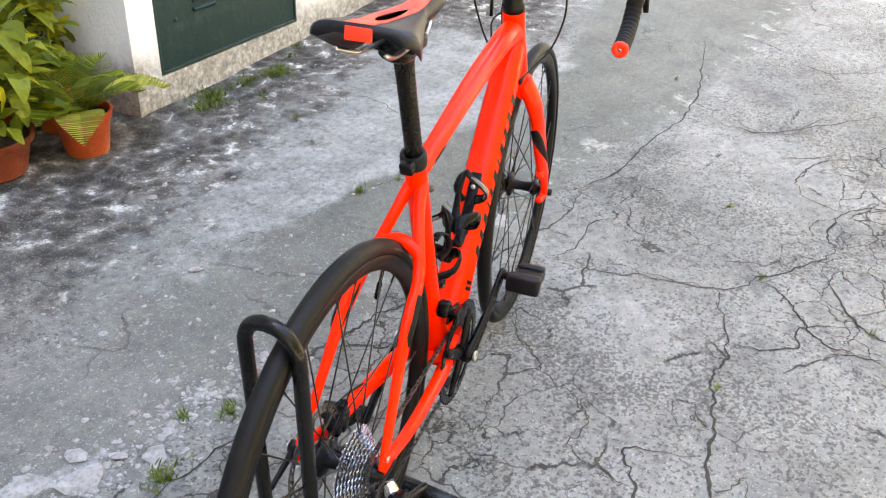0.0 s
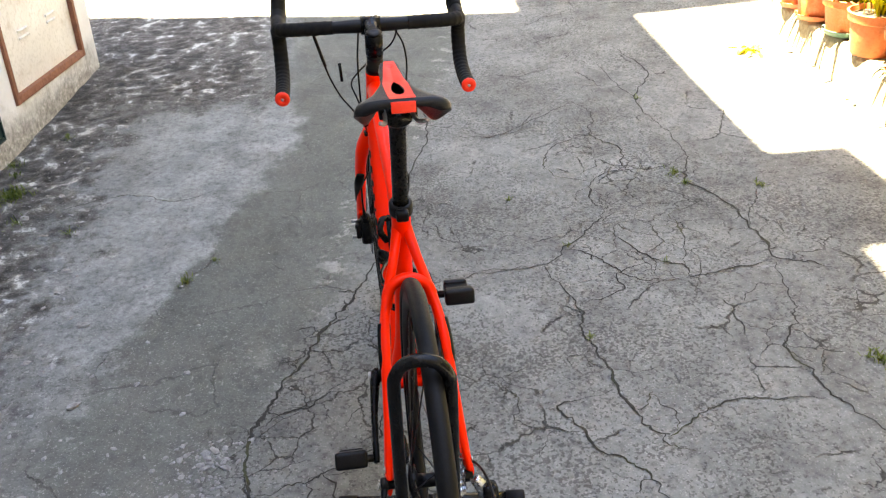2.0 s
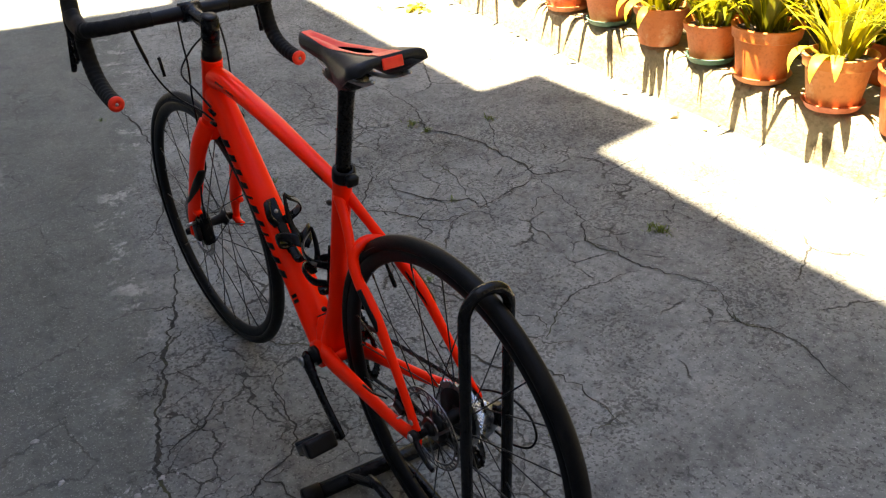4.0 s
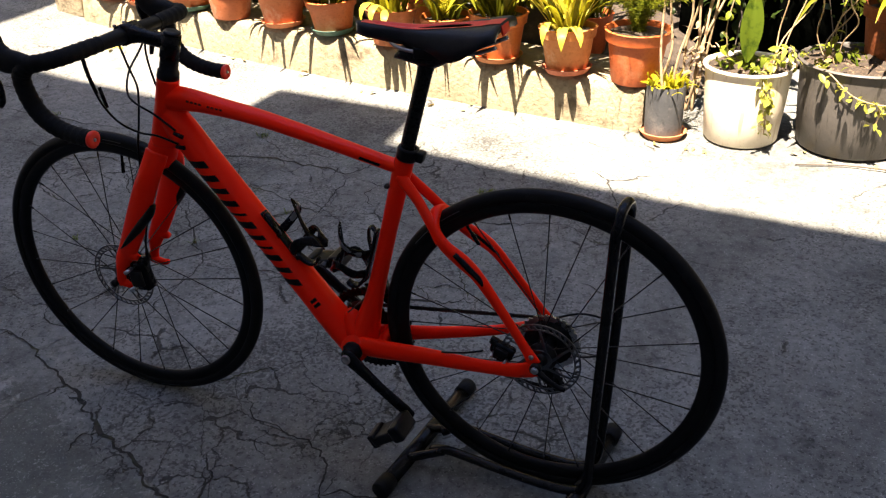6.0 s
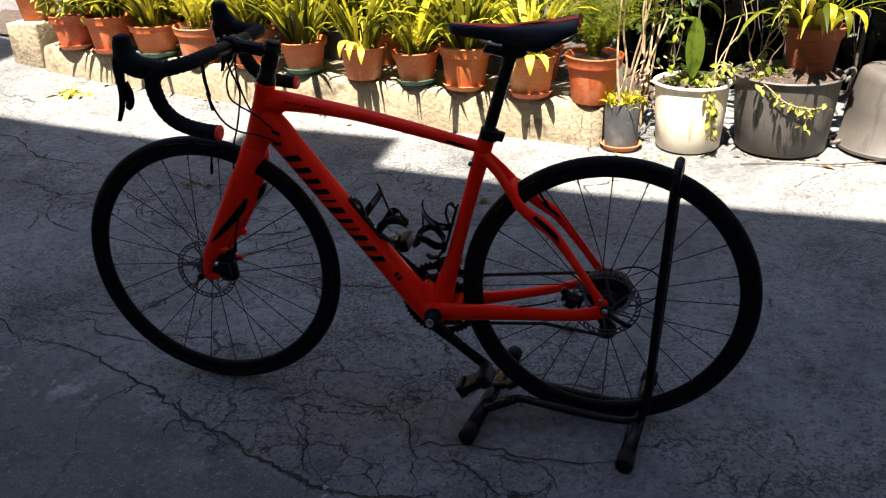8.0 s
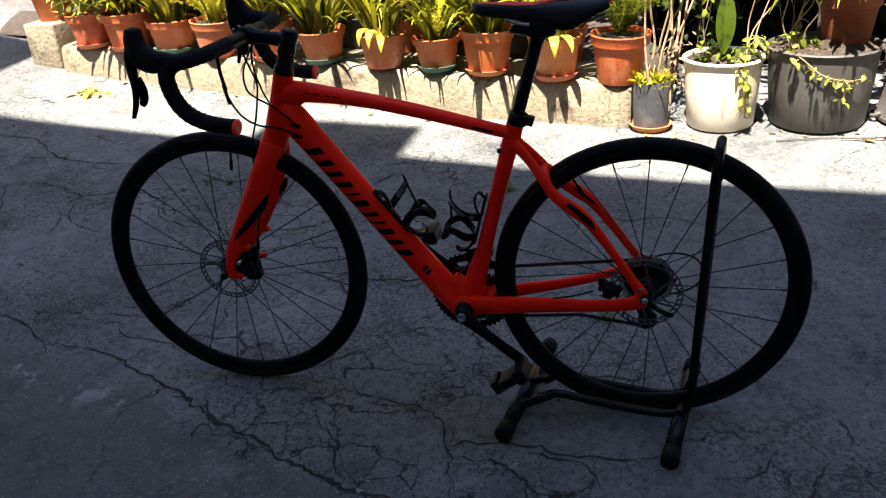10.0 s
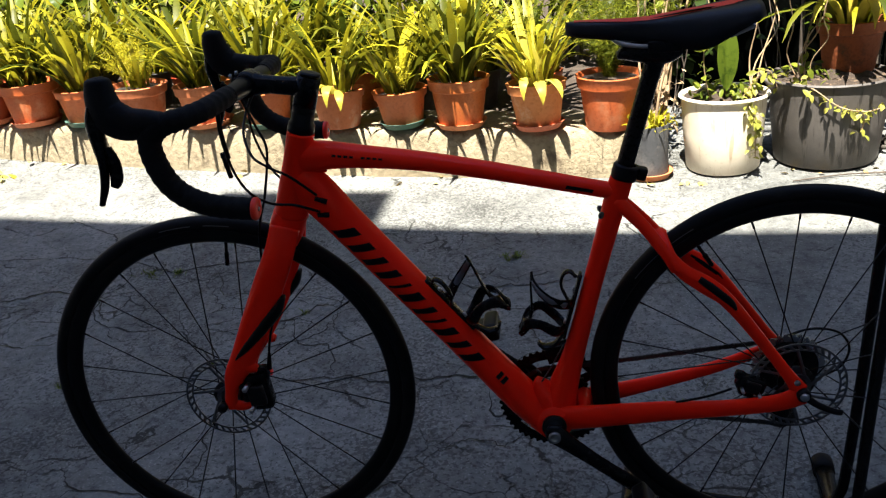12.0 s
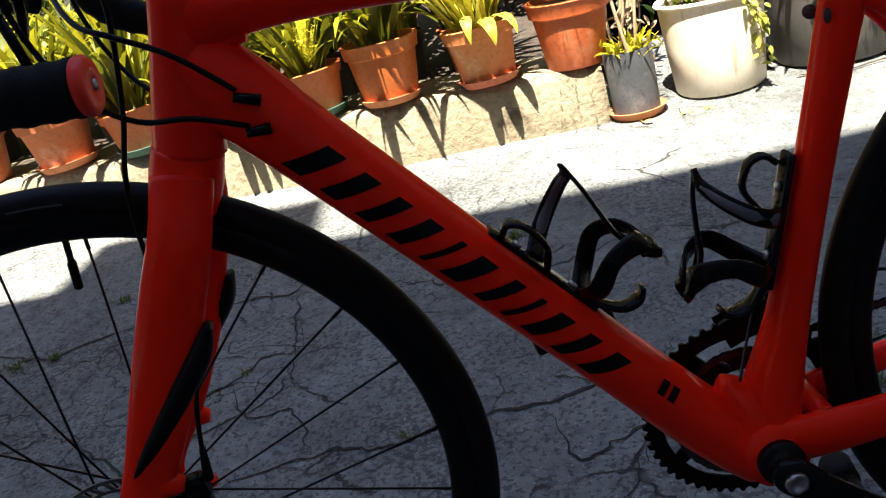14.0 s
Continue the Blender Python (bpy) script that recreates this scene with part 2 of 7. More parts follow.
    h = calc(nt, "SUBTRACT", h, calc(nt, "MULTIPLY", crack, 0.7))
    h = calc(nt, "SUBTRACT", h, calc(nt, "MULTIPLY", pits, 0.25))
    h = calc(nt, "SUBTRACT", h, calc(nt, "MULTIPLY", crumble, calc(nt, "MULTIPLY", vor.outputs["Distance"], 1.2)))
    bump(nt, bs, h, 0.7, 0.012)
    return m


def wall_paint():
    """White limewash, stained brown and grey in the splash zone at the foot."""
    m, nt, bs = tree("white_limewash")
    co = nt.nodes.new("ShaderNodeTexCoord").outputs["Object"]
    sep = nt.nodes.new("ShaderNodeSeparateXYZ")
    nt.links.new(co, sep.inputs[0])
    a = noise_at(nt, co, 5.0, 8.0, 0.7)
    fine = noise_at(nt, co, 70.0, 4.0)
    col = ramp(nt, a, [(0.3, (0.55, 0.56, 0.565)), (0.7, (0.64, 0.65, 0.66))])
    foot = step(nt, calc(nt, "ADD", sep.outputs[2], calc(nt, "MULTIPLY", calc(nt, "SUBTRACT", a, 0.5), 0.4)), 0.30, 0.10)
    col = mix(nt, calc(nt, "MULTIPLY", foot, 0.85), col, ramp(nt, noise_at(nt, co, 34.0, 8.0, 0.75), [(0.36, (0.055, 0.052, 0.040)), (0.46, (0.15, 0.138, 0.112)), (0.56, (0.28, 0.265, 0.235)), (0.68, (0.52, 0.515, 0.49))]))
    nt.links.new(col, bs.inputs["Base Color"])
    bs.inputs["Roughness"].default_value = 0.85
    bump(nt, bs, calc(nt, "ADD", fine, calc(nt, "MULTIPLY", a, 2.0)), 0.6, 0.006)
    return m


M_GROUND = concrete_ground()
M_WALL = wall_paint()
M_KERB = surface("rough_cement_kerb", (0.20, 0.165, 0.100), (0.32, 0.268, 0.170), 4.0, 0.9, relief=0.014, rscale=45.0, dirt=(0.085, 0.064, 0.036), dscale=5.0)
M_RENDER = surface("grey_render", (0.22, 0.21, 0.195), (0.31, 0.30, 0.28), 3.0, 0.9, relief=0.008, rscale=30.0, dirt=(0.14, 0.13, 0.12))
M_HOUSE = surface("cream_render", (0.66, 0.62, 0.54), (0.74, 0.70, 0.62), 2.0, 0.85, relief=0.004, rscale=40.0)
# dark tone carries the shade of the gaps behind the plants
M_DARKWALL = surface("render_with_shade_in_colour", (0.05, 0.055, 0.045), (0.09, 0.09, 0.075), 1.5, 0.95, relief=0.01, rscale=20.0)
M_ROOF = surface("clay_roof", (0.36, 0.16, 0.10), (0.46, 0.22, 0.13), 5.0, 0.85, relief=0.01)
M_GREEN = surface("green_metal_paint", (0.010, 0.027, 0.026), (0.016, 0.037, 0.035), 6.0, 0.5, relief=0.001, dirt=(0.032, 0.050, 0.048), dscale=9.0, spec=0.3)
M_RUST = surface("rusty_steel", (0.17, 0.07, 0.04), (0.26, 0.11, 0.06), 20.0, 0.85, relief=0.003)
M_SHEET = surface("white_sheet_metal", (0.62, 0.60, 0.57), (0.72, 0.71, 0.69), 5.0, 0.55, dirt=(0.50, 0.45, 0.40), dscale=4.0)
M_TERRA = surface("terracotta_plastic", (0.44, 0.086, 0.015), (0.54, 0.122, 0.025), 9.0, 0.55, relief=0.001, rscale=90.0, dirt=(0.54, 0.19, 0.075), dscale=7.0, rand=0.35)
M_TERRA_PALE = surface("bleached_terracotta", (0.50, 0.150, 0.040), (0.58, 0.20, 0.062), 7.0, 0.7, relief=0.002, dirt=(0.64, 0.38, 0.23), dscale=6.0, rand=0.2)
# shaded copy of the terracotta, with dirt, for pots standing in shadow
M_TERRA_SHADED = surface("shaded_terracotta", (0.20, 0.040, 0.012), (0.30, 0.066, 0.022), 9.0, 0.7, relief=0.002, rscale=90.0, dirt=(0.09, 0.035, 0.02), dscale=7.0, rand=0.3)
M_SAUCER = surface("terracotta_saucer", (0.44, 0.13, 0.05), (0.54, 0.19, 0.08), 11.0, 0.65, relief=0.001, rand=0.25)
M_SAUCER_GREEN = surface("green_saucer", (0.05, 0.12, 0.09), (0.09, 0.17, 0.13), 11.0, 0.55)
M_BLACKPOT = surface("dusty_black_plastic", (0.040, 0.042, 0.045), (0.075, 0.075, 0.075), 9.0, 0.6, relief=0.001, dirt=(0.14, 0.13, 0.12), dscale=8.0)
M_SOIL = surface("potting_soil", (0.030, 0.022, 0.015), (0.075, 0.055, 0.038), 30.0, 0.95, relief=0.02, rscale=70.0)
M_STEM = surface("dry_stems", (0.28, 0.19, 0.10), (0.42, 0.31, 0.18), 30.0, 0.8, relief=0.002)
M_BARK = surface("dark_bark", (0.05, 0.04, 0.03), (0.10, 0.08, 0.06), 30.0, 0.9, relief=0.004)
M_STRAP = leaf_material("strap_leaf", (0.045, 0.060, 0.002), (0.33, 0.295, 0.006))
M_STRAP_DARK = leaf_material("strap_leaf_deep", (0.035, 0.050, 0.004), (0.13, 0.135, 0.008))
M_YELLOW = leaf_material("yellowed_leaf", (0.42, 0.34, 0.03), (0.62, 0.55, 0.06))
M_FERN = leaf_material("asparagus_fern", (0.060, 0.085, 0.004), (0.20, 0.22, 0.010))
M_FERN_LIGHT = leaf_material("light_fern", (0.28, 0.27, 0.006), (0.52, 0.46, 0.012))
M_LEAF = leaf_material("garden_leaf", (0.060, 0.095, 0.008), (0.19, 0.22, 0.018))
# shaded copy of the garden leaf, for foliage in the deep shadow behind the tubs
M_LEAF_SHADED = leaf_material("shaded_leaf", (0.006, 0.014, 0.003), (0.025, 0.042, 0.008))
M_LEAF_PALE = leaf_material("pale_leaf", (0.20, 0.22, 0.03), (0.40, 0.38, 0.07))
M_GRASS = leaf_material("weed_grass", (0.05, 0.085, 0.015), (0.13, 0.16, 0.03))
M_MOSS = surface("moss", (0.05, 0.06, 0.018), (0.11, 0.115, 0.035), 40.0, 0.95, relief=0.01, rscale=120.0)
M_DEAD = surface("dry_leaf", (0.30, 0.20, 0.06), (0.50, 0.36, 0.08), 20.0, 0.8)


# ---- mesh helpers ----
def part(name, bm, material, parent=None, label="", smooth=True):
    """Links a bmesh as one mesh object under a thing or a part."""
    me = bpy.data.meshes.new(name)
    if smooth:
        for f in bm.faces:
            f.smooth = True
    bm.to_mesh(me)
    bm.free()
    return piece(name, me, material, parent, label)


def piece(name, me, material=None, parent=None, label="", m=None):
    ob = new(name, me)
    if material and not me.materials:
        me.materials.append(material)
    ob.parent = parent
    if m is not None:
        ob.matrix_basis = m
    return tagged(ob, label)


def thing(name, m, label, category, group="", kind=""):
    ob = new(name)
    ob.empty_display_size = 0.1
    ob.matrix_basis = m
    return tagged(ob, label, category, group, kind)


def box(bm, sx, sy, sz, m=None, bevel=0.0, segs=2):
    """A box centred at m, with rounded edges."""
    g = bmesh.ops.create_cube(bm, size=1.0)["verts"]
    bmesh.ops.scale(bm, vec=(sx, sy, sz), verts=g)
    if bevel:
        es = list({e for v in g for e in v.link_edges})
        g = list({v for f in bmesh.ops.bevel(bm, geom=es, offset=bevel, segments=segs, affect="EDGES", profile=0.6)["faces"] for v in f.verts} | {v for v in g if v.is_valid})
    if m is not None:
        bmesh.ops.transform(bm, matrix=m, verts=g)
    return bm


def flat_edges(bm, angle=35):
    for e in bm.edges:
        if len(e.link_faces) == 2 and e.calc_face_angle(0) > radians(angle):
            e.smooth = False
    return bm


def prism(pts, z0, z1):
    """A plan outline pulled up from z0 to z1."""
    bm = bmesh.new()
    lo = [bm.verts.new((x, y, z0)) for x, y in pts]
    hi = [bm.verts.new((x, y, z1)) for x, y in pts]
    n = len(pts)
    bm.faces.new(hi)
    bm.faces.new(lo[::-1])
    for i in range(n):
        bm.faces.new((lo[i], lo[(i + 1) % n], hi[(i + 1) % n], hi[i]))
    bmesh.ops.recalc_face_normals(bm, faces=bm.faces)
    return bm


def lathe(bm, profile, seg=40, m=None, wobble=0.0):
    """Turns (radius, height) pairs about the z axis."""
    rings = []
    for r, z in profile:
        if r <= 1e-6:
            rings.append([bm.verts.new((0, 0, z))])
        else:
            rings.append([bm.verts.new((r * (1 + wobble * math.sin(3 * a + z * 9)) * math.cos(a), r * math.sin(a), z)) for a in (2 * math.pi * i / seg for i in range(seg))])
    for a, b in zip(rings, rings[1:]):
        for i in range(seg):
            j = (i + 1) % seg
            if len(a) == 1 and len(b) == 1:
                continue
            if len(a) == 1:
                bm.faces.new((a[0], b[j], b[i]))
            elif len(b) == 1:
                bm.faces.new((a[i], a[j], b[0]))
            else:
                bm.faces.new((a[i], a[j], b[j], b[i]))
    if m is not None:
        bmesh.ops.transform(bm, matrix=m, verts=[v for r in rings for v in r])
    return bm


def smooth_path(pts, per=6):
    """Catmull-Rom through tuples of any length."""
    P = [np.array(p, float) for p in pts]
    out = []
    for i in range(len(P) - 1):
        a, b, c, d = P[max(i - 1, 0)], P[i], P[i + 1], P[min(i + 2, len(P) - 1)]
        for k in range(per):
            t = k / per
            out.append(0.5 * (2 * b + (c - a) * t + (2 * a - 5 * b + 4 * c - d) * t * t + (3 * b - a - 3 * c + d) * t ** 3))
    out.append(P[-1])
    return out


def tube(bm, pts, seg=14, per=6, side=(0, 1, 0), caps=True, closed=False):
    """Sweeps an ellipse along points (x, y, z, radius[, radius across]): the second radius lies along side."""
    pts = [tuple(p) if len(p) > 4 else (*p, p[3]) for p in pts]
    P = smooth_path(pts, per) if per > 1 else [np.array(p, float) for p in pts]
    rings = []
    n = len(P)
    for i, p in enumerate(P):
        a, b = P[max(i - 1, 0)], P[min(i + 1, n - 1)]
        d = Vector((b - a)[:3]).normalized()
        s = Vector(side)
        s = s - d * s.dot(d)
        if s.length < 0.05:
            s = Vector((1, 0, 0)) - d * d.x
        s.normalize()
        u = d.cross(s)
        r1 = p[3]
        r2 = p[4] if len(p) > 4 else p[3]
        c = Vector(p[:3])
        rings.append([bm.verts.new(c + u * (r1 * math.cos(t)) + s * (r2 * math.sin(t))) for t in (2 * math.pi * k / seg for k in range(seg))])
    for a, b in zip(rings, rings[1:]):
        for k in range(seg):
            bm.faces.new((a[k], a[(k + 1) % seg], b[(k + 1) % seg], b[k]))
    if caps:
        bm.faces.new(rings[0][::-1])
        bm.faces.new(rings[-1])
    return bm


def fixed(bm):
    bmesh.ops.recalc_face_normals(bm, faces=bm.faces)
    return bm


# ---- ground ----
def G(x, y):
    """Height of the concrete: it climbs gently along the alley and up towards the kerb."""
    x, y = min(max(x, -2.5), 4.5), min(max(y, -3.0), 2.2)
    return -0.0166 * y - 0.00994 * x * y + 0.01745 * y * y + 0.01414 * x * (x - 1)


def spread(lo, hi, fine, far):
    out = list(np.arange(lo, hi + 1e-6, fine))
    s, a, b = fine, lo, hi
    while b < far:
        s *= 1.35
        a, b = a - s, b + s
        out = [a] + out + [b]
    return out


def build_ground():
    bm = bmesh.new()
    xs, ys = spread(-2.0, 5.0, 0.045, 70), spread(-2.4, 2.4, 0.045, 70)
    grid = []
    for x in xs:
        row = []
        for y in ys:
            rough = 0.0025 + 0.006 * max(0.0, min(1.0, (y - 0.95) / 0.4))
            z = G(x, y) + rough * noise.noise((x * 5, y * 5, 0)) + rough * 0.7 * noise.noise((x * 13, y * 13, 3))
            row.append(bm.verts.new((x, y, z)))
        grid.append(row)
    for a, b in zip(grid, grid[1:]):
        for j in range(len(ys) - 1):
            bm.faces.new((a[j], b[j], b[j + 1], a[j + 1]))
    ob = part("ground", bm, M_GROUND)
    return tagged(ob, "old grey cast concrete yard, cracked, pitted and patched", "ground", kind="structure")


ground = build_ground()

# ---- the house whose wall has the green hatch ----
def wall_y(x):
    return 1.606 - 0.1066 * (x - 1.734)


def alley(x, y, z=0.0):
    """Pose on the wall line at x: local x runs along the alley, y away from it."""
    return pose(x, y, z, 0, 0, math.degrees(math.atan(-0.1066)))


def build_house():
    # wall with a recess for the hatch and for the sheet-metal panel
    house = thing("house", pose(0, 0, 0), "two-storey whitewashed house along the alley", "house", kind="structure")
    H = 6.3
    cuts = [(1.65, 1.737, -0.4, H), (1.737, 2.617, 1.77, H), (1.737, 2.617, -0.4, 0.128), (2.617, 2.780, -0.4, H), (2.780, 3.655, 1.57, H), (2.780, 3.655, -0.4, 0.222), (3.655, 3.84, -0.4, H)]
    bm = bmesh.new()
    for x0, x1, z0, z1 in cuts:
        p = prism([(x0, wall_y(x0)), (x1, wall_y(x1)), (x1, wall_y(x1) + 0.3), (x0, wall_y(x0) + 0.3)], z0, z1)
        me = bpy.data.meshes.new("tmp")
        p.to_mesh(me)
        p.free()
        bm.from_mesh(me)
        bpy.data.meshes.remove(me)
    bmesh.ops.remove_doubles(bm, verts=bm.verts, dist=0.0005)
    part("wall_front", bm, M_WALL, house, "whitewashed wall, mouldy and stained at its foot", smooth=False)
    part("wall_return", prism([(1.605, wall_y(1.605)), (1.65, wall_y(1.65)), (1.65, 3.6), (1.605, 3.6)], -0.4, H), M_WALL, house, smooth=False)
    part("wall_recess", prism([(-5.0, 3.45), (1.605, 3.45), (1.605, 3.75), (-5.0, 3.75)], -0.4, H), M_WALL, house, smooth=False)
    part("wall_rear", prism([(1.65, 5.2), (4.2, 5.2), (4.2, 5.5), (1.65, 5.5)], -0.4, H), M_HOUSE, house, smooth=False)
    part("hatch_back", prism([(1.65, wall_y(1.65) + 0.31), (3.75, wall_y(3.75) + 0.31), (3.75, 2.0), (1.65, 2.2)], 0.0, 1.9), M_RENDER, house, smooth=False)
    # low stone stub where the wall ends
    part("wall_end", prism([(3.84, wall_y(3.84)), (4.02, wall_y(4.02) + 0.1), (4.02, 5.5), (3.84, 5.5)], -0.4, 2.4), M_RENDER, house, smooth=False)
    # roof edge: its outline is the shadow's outline moved up along the sun's direction
    Hr = 6.45
    edge = [(-6.0, -0.62), (-0.97, -1.16), (0.25, -1.312), (1.056, -1.422), (1.033, -1.724), (1.741, -1.749), (1.80, -1.47), (3.57, -1.555), (3.37, -2.42), (7.0, -3.1), (7.0, -1.3), (3.93, -1.02), (4.41, 0.30), (5.0, 1.88)]
    pts = []
    for x, y in edge + [(5.6, 4.2), (-6.0, 4.2)]:
        k = (Hr - 0.12 - G(x, y)) / S.z
        pts.append((x + S.x * k, y + S.y * k))
    part("roof", prism(pts, Hr - 0.12, Hr + 0.06), M_ROOF, house, "overhanging clay roof edge", smooth=False)
    # green sheet-steel hatch
    hatch = thing("door_1", alley(1.737, wall_y(1.737)), "low dark green steel hatch with pressed louvres", "hatch", kind="structure")
    W, z0, z1 = 0.883, 0.134, 1.765
    bm = bmesh.new()
    box(bm, W - 0.026, 0.02, z1 - z0 - 0.026, pose(W / 2, 0.014, (z0 + z1) / 2), 0.004)
    part("door_leaf", flat_edges(bm), M_GREEN, hatch)
    bm = bmesh.new()
    for cx, cz, sx, sz in ((0.006, (z0 + z1) / 2, 0.012, z1 - z0), (W - 0.006, (z0 + z1) / 2, 0.012, z1 - z0), (W / 2, z0 + 0.006, W - 0.026, 0.012), (W / 2, z1 - 0.006, W - 0.026, 0.012)):
        box(bm, sx, 0.05, sz, pose(cx, 0.022, cz), 0.003)
    part("door_frame", flat_edges(bm), M_GREEN, hatch)
    slat = bmesh.new()
    box(slat, 0.13, 0.016, 0.017, pose(0, 0, 0, 28), 0.005)
    me = bpy.data.meshes.new("louvre")
    slat.to_mesh(me)
    slat.free()
    for cx in (0.275, 0.63):
        for row in range(2):
            for kz in (0.335, 1.30):
                piece("louvre", me, M_GREEN, hatch, m=pose(cx, 0.001, kz + row * 0.035))
    lock = bmesh.new()
    lathe(lock, [(0.0, 0.0), (0.009, 0.0), (0.009, 0.003), (0.0, 0.004)], 16)
    part("lock", lock, M_GREEN, hatch).matrix_basis = pose(0.11, 0.003, 0.32, 90)
    # white sheet panel in a rusty frame
    panel = thing("door_2", alley(2.780, wall_y(2.780)), "white sheet-metal panel in a rusty brown steel frame", "hatch", kind="structure")
    W, z0, z1 = 0.878, 0.226, 1.565
    bm = bmesh.new()
    box(bm, W - 0.05, 0.015, z1 - z0 - 0.05, pose(W / 2, 0.02, (z0 + z1) / 2), 0.003)
    part("panel_sheet", flat_edges(bm), M_SHEET, panel)
    bm = bmesh.new()
    for cx, cz, sx, sz in ((0.015, (z0 + z1) / 2, 0.03, z1 - z0), (W - 0.015, (z0 + z1) / 2, 0.03, z1 - z0), (W / 2, z0 + 0.018, W - 0.062, 0.036), (W / 2, z1 - 0.015, W - 0.062, 0.03)):
        box(bm, sx, 0.05, sz, pose(cx, 0.012, cz), 0.003)
    part("panel_frame", flat_edges(bm), M_RUST, panel)
    slat = bmesh.new()
    box(slat, 0.11, 0.012, 0.014, pose(0, 0, 0, 28), 0.004)
    me = bpy.data.meshes.new("louvre_white")
    slat.to_mesh(me)
    slat.free()
    for cx in (0.27, 0.60):
        for row in range(2):
            piece("louvre", me, M_SHEET, panel, m=pose(cx, 0.010, 0.47 + row * 0.032))
    return house


build_house()

# ---- kerb planter along the other side ----
def kerb_y(x):
    return -1.85 - 0.11 * (x - 0.17)


def kerb_z(x):
    return 0.262 + 0.047 * max(x, 0.0)


def build_kerb():
    bm = bmesh.new()
    n = 60
    rows = []
    for i in range(n + 1):
        x = 0.12 + (3.1 - 0.12) * i / n
        y, z = kerb_y(x), kerb_z(x)
        w = 0.006 * noise.noise((x * 6, 1, 2)) + 0.004 * noise.noise((x * 23, 5, 2))
        rows.append([bm.verts.new(v) for v in ((x, y + 0.012 + w, G(x, y) - 0.1), (x, y + 0.008 + w, G(x, y) + 0.02), (x, y - 0.004 + w, z - 0.03 + w), (x, y - 0.014, z - 0.008 + w), (x, y - 0.035, z + w * 0.6), (x, y - 0.34, z + w), (x, y - 0.36, z - 0.3))])
    for a, b in zip(rows, rows[1:]):
        for j in range(6):
            bm.faces.new((a[j], b[j], b[j + 1], a[j + 1]))
    bm.faces.new(rows[0][::-1])
    bm.faces.new(rows[-1])
    ob = part("kerb", fixed(bm), M_KERB)
    tagged(ob, "low rough cement kerb carrying a row of flower pots", "kerb", kind="structure")
    # loose end blocks
    for x, dx, dz in ((3.22, 0.2, 0.24),):
        bm = bmesh.new()
        box(bm, dx, 0.26, dz, pose(0, 0, dz / 2), 0.012)
        b = part("cement_block", bm, M_KERB)
        b.matrix_basis = alley(x, kerb_y(x) - 0.15, G(x, kerb_y(x)) - 0.01)
        tagged(b, "loose cement block at the end of the kerb", "block")
    # planted bank and garden wall behind
    bm = bmesh.new()
    rows = []
    for i in range(40):
        x = -4.0 + 8.0 * i / 39
        y0 = kerb_y(x) - (0.30 if x > 0.1 else 0.42)
        rows.append([bm.verts.new((x, y0 - d, (kerb_z(x) if x > 0.1 else G(x, y0)) - 0.03 + 0.16 * d + 0.03 * noise.noise((x * 4, d * 4, 7)))) for d in (0, 0.2, 0.5, 0.9, 1.4, 2.0)])
    for a, b in zip(rows, rows[1:]):
        for j in range(5):
            bm.faces.new((a[j], b[j], b[j + 1], a[j + 1]))
    tagged(part("soil_bank", fixed(bm), M_SOIL), "dark soil bed behind the kerb", "soil", kind="structure")
    # backdrop wall: shadow among the plants is put into its dark colour
    tagged(part("wall_garden", prism([(-6, -4.2), (4.2, -4.9), (4.2, -5.2), (-6, -4.5)], -0.3, 6.0), M_DARKWALL, smooth=False), "backdrop wall behind the plants, dark to stand in for shade", "wall", kind="structure")
    tagged(part("wall_far_side", prism([(3.75, -2.9), (7.2, -3.2), (7.2, -5.2), (3.75, -4.9)], -0.3, 5.5), M_RENDER, smooth=False), "shaded grey rendered house wall", "wall", kind="structure")
    # two unseen walls, added only to hold low skylight off the shaded ground
    tagged(part("wall_alley_end", prism([(9.0, -4), (9.3, -4), (9.3, 7), (9.0, 7)], -0.3, 7.0), M_RENDER, smooth=False), "unseen grey wall added across the alley's far end to cut skylight", "wall", kind="structure")
    tagged(part("wall_behind", prism([(-5.3, -5), (-5.0, -5), (-5.0, 3.75), (-5.3, 3.75)], -0.3, 7.0), M_RENDER, smooth=False), "unseen grey wall added at the yard's near end to cut skylight", "wall", kind="structure")


build_kerb()

# ---- bicycle ----
def car_paint():
    m, nt, bs = tree("gloss_red_paint")
    co = nt.nodes.new("ShaderNodeTexCoord").outputs["Object"]
    a = noise_at(nt, co, 14.0, 4.0)
    dust = noise_at(nt, co, 260.0, 3.0)
    col = ramp(nt, a, [(0.3, (0.96, 0.015, 0.0008)), (0.7, (0.985, 0.019, 0.0010))])
    nt.links.new(mix(nt, calc(nt, "MULTIPLY", step(nt, dust, 0.66, 0.8), 0.12), col, (0.60, 0.09, 0.04)), bs.inputs["Base Color"])
    nt.links.new(calc(nt, "ADD", calc(nt, "MULTIPLY", dust, 0.15), 0.30), bs.inputs["Roughness"])
    bs.inputs["Coat Weight"].default_value, bs.inputs["Coat Roughness"].default_value = 0.20, 0.03
    bs.inputs["Specular IOR Level"].default_value = 0.05
    return m


M_PAINT = car_paint()
M_RED = surface("red_plastic", (0.86, 0.024, 0.003), (0.90, 0.03, 0.004), 30.0, 0.45)
M_DECAL = surface("black_decal", (0.004, 0.004, 0.004), (0.006, 0.006, 0.006), 40.0, 0.45, spec=0.12)
M_CARBON = surface("satin_black", (0.004, 0.004, 0.005), (0.008, 0.008, 0.009), 30.0, 0.36, rscale=300.0, spec=0.14)
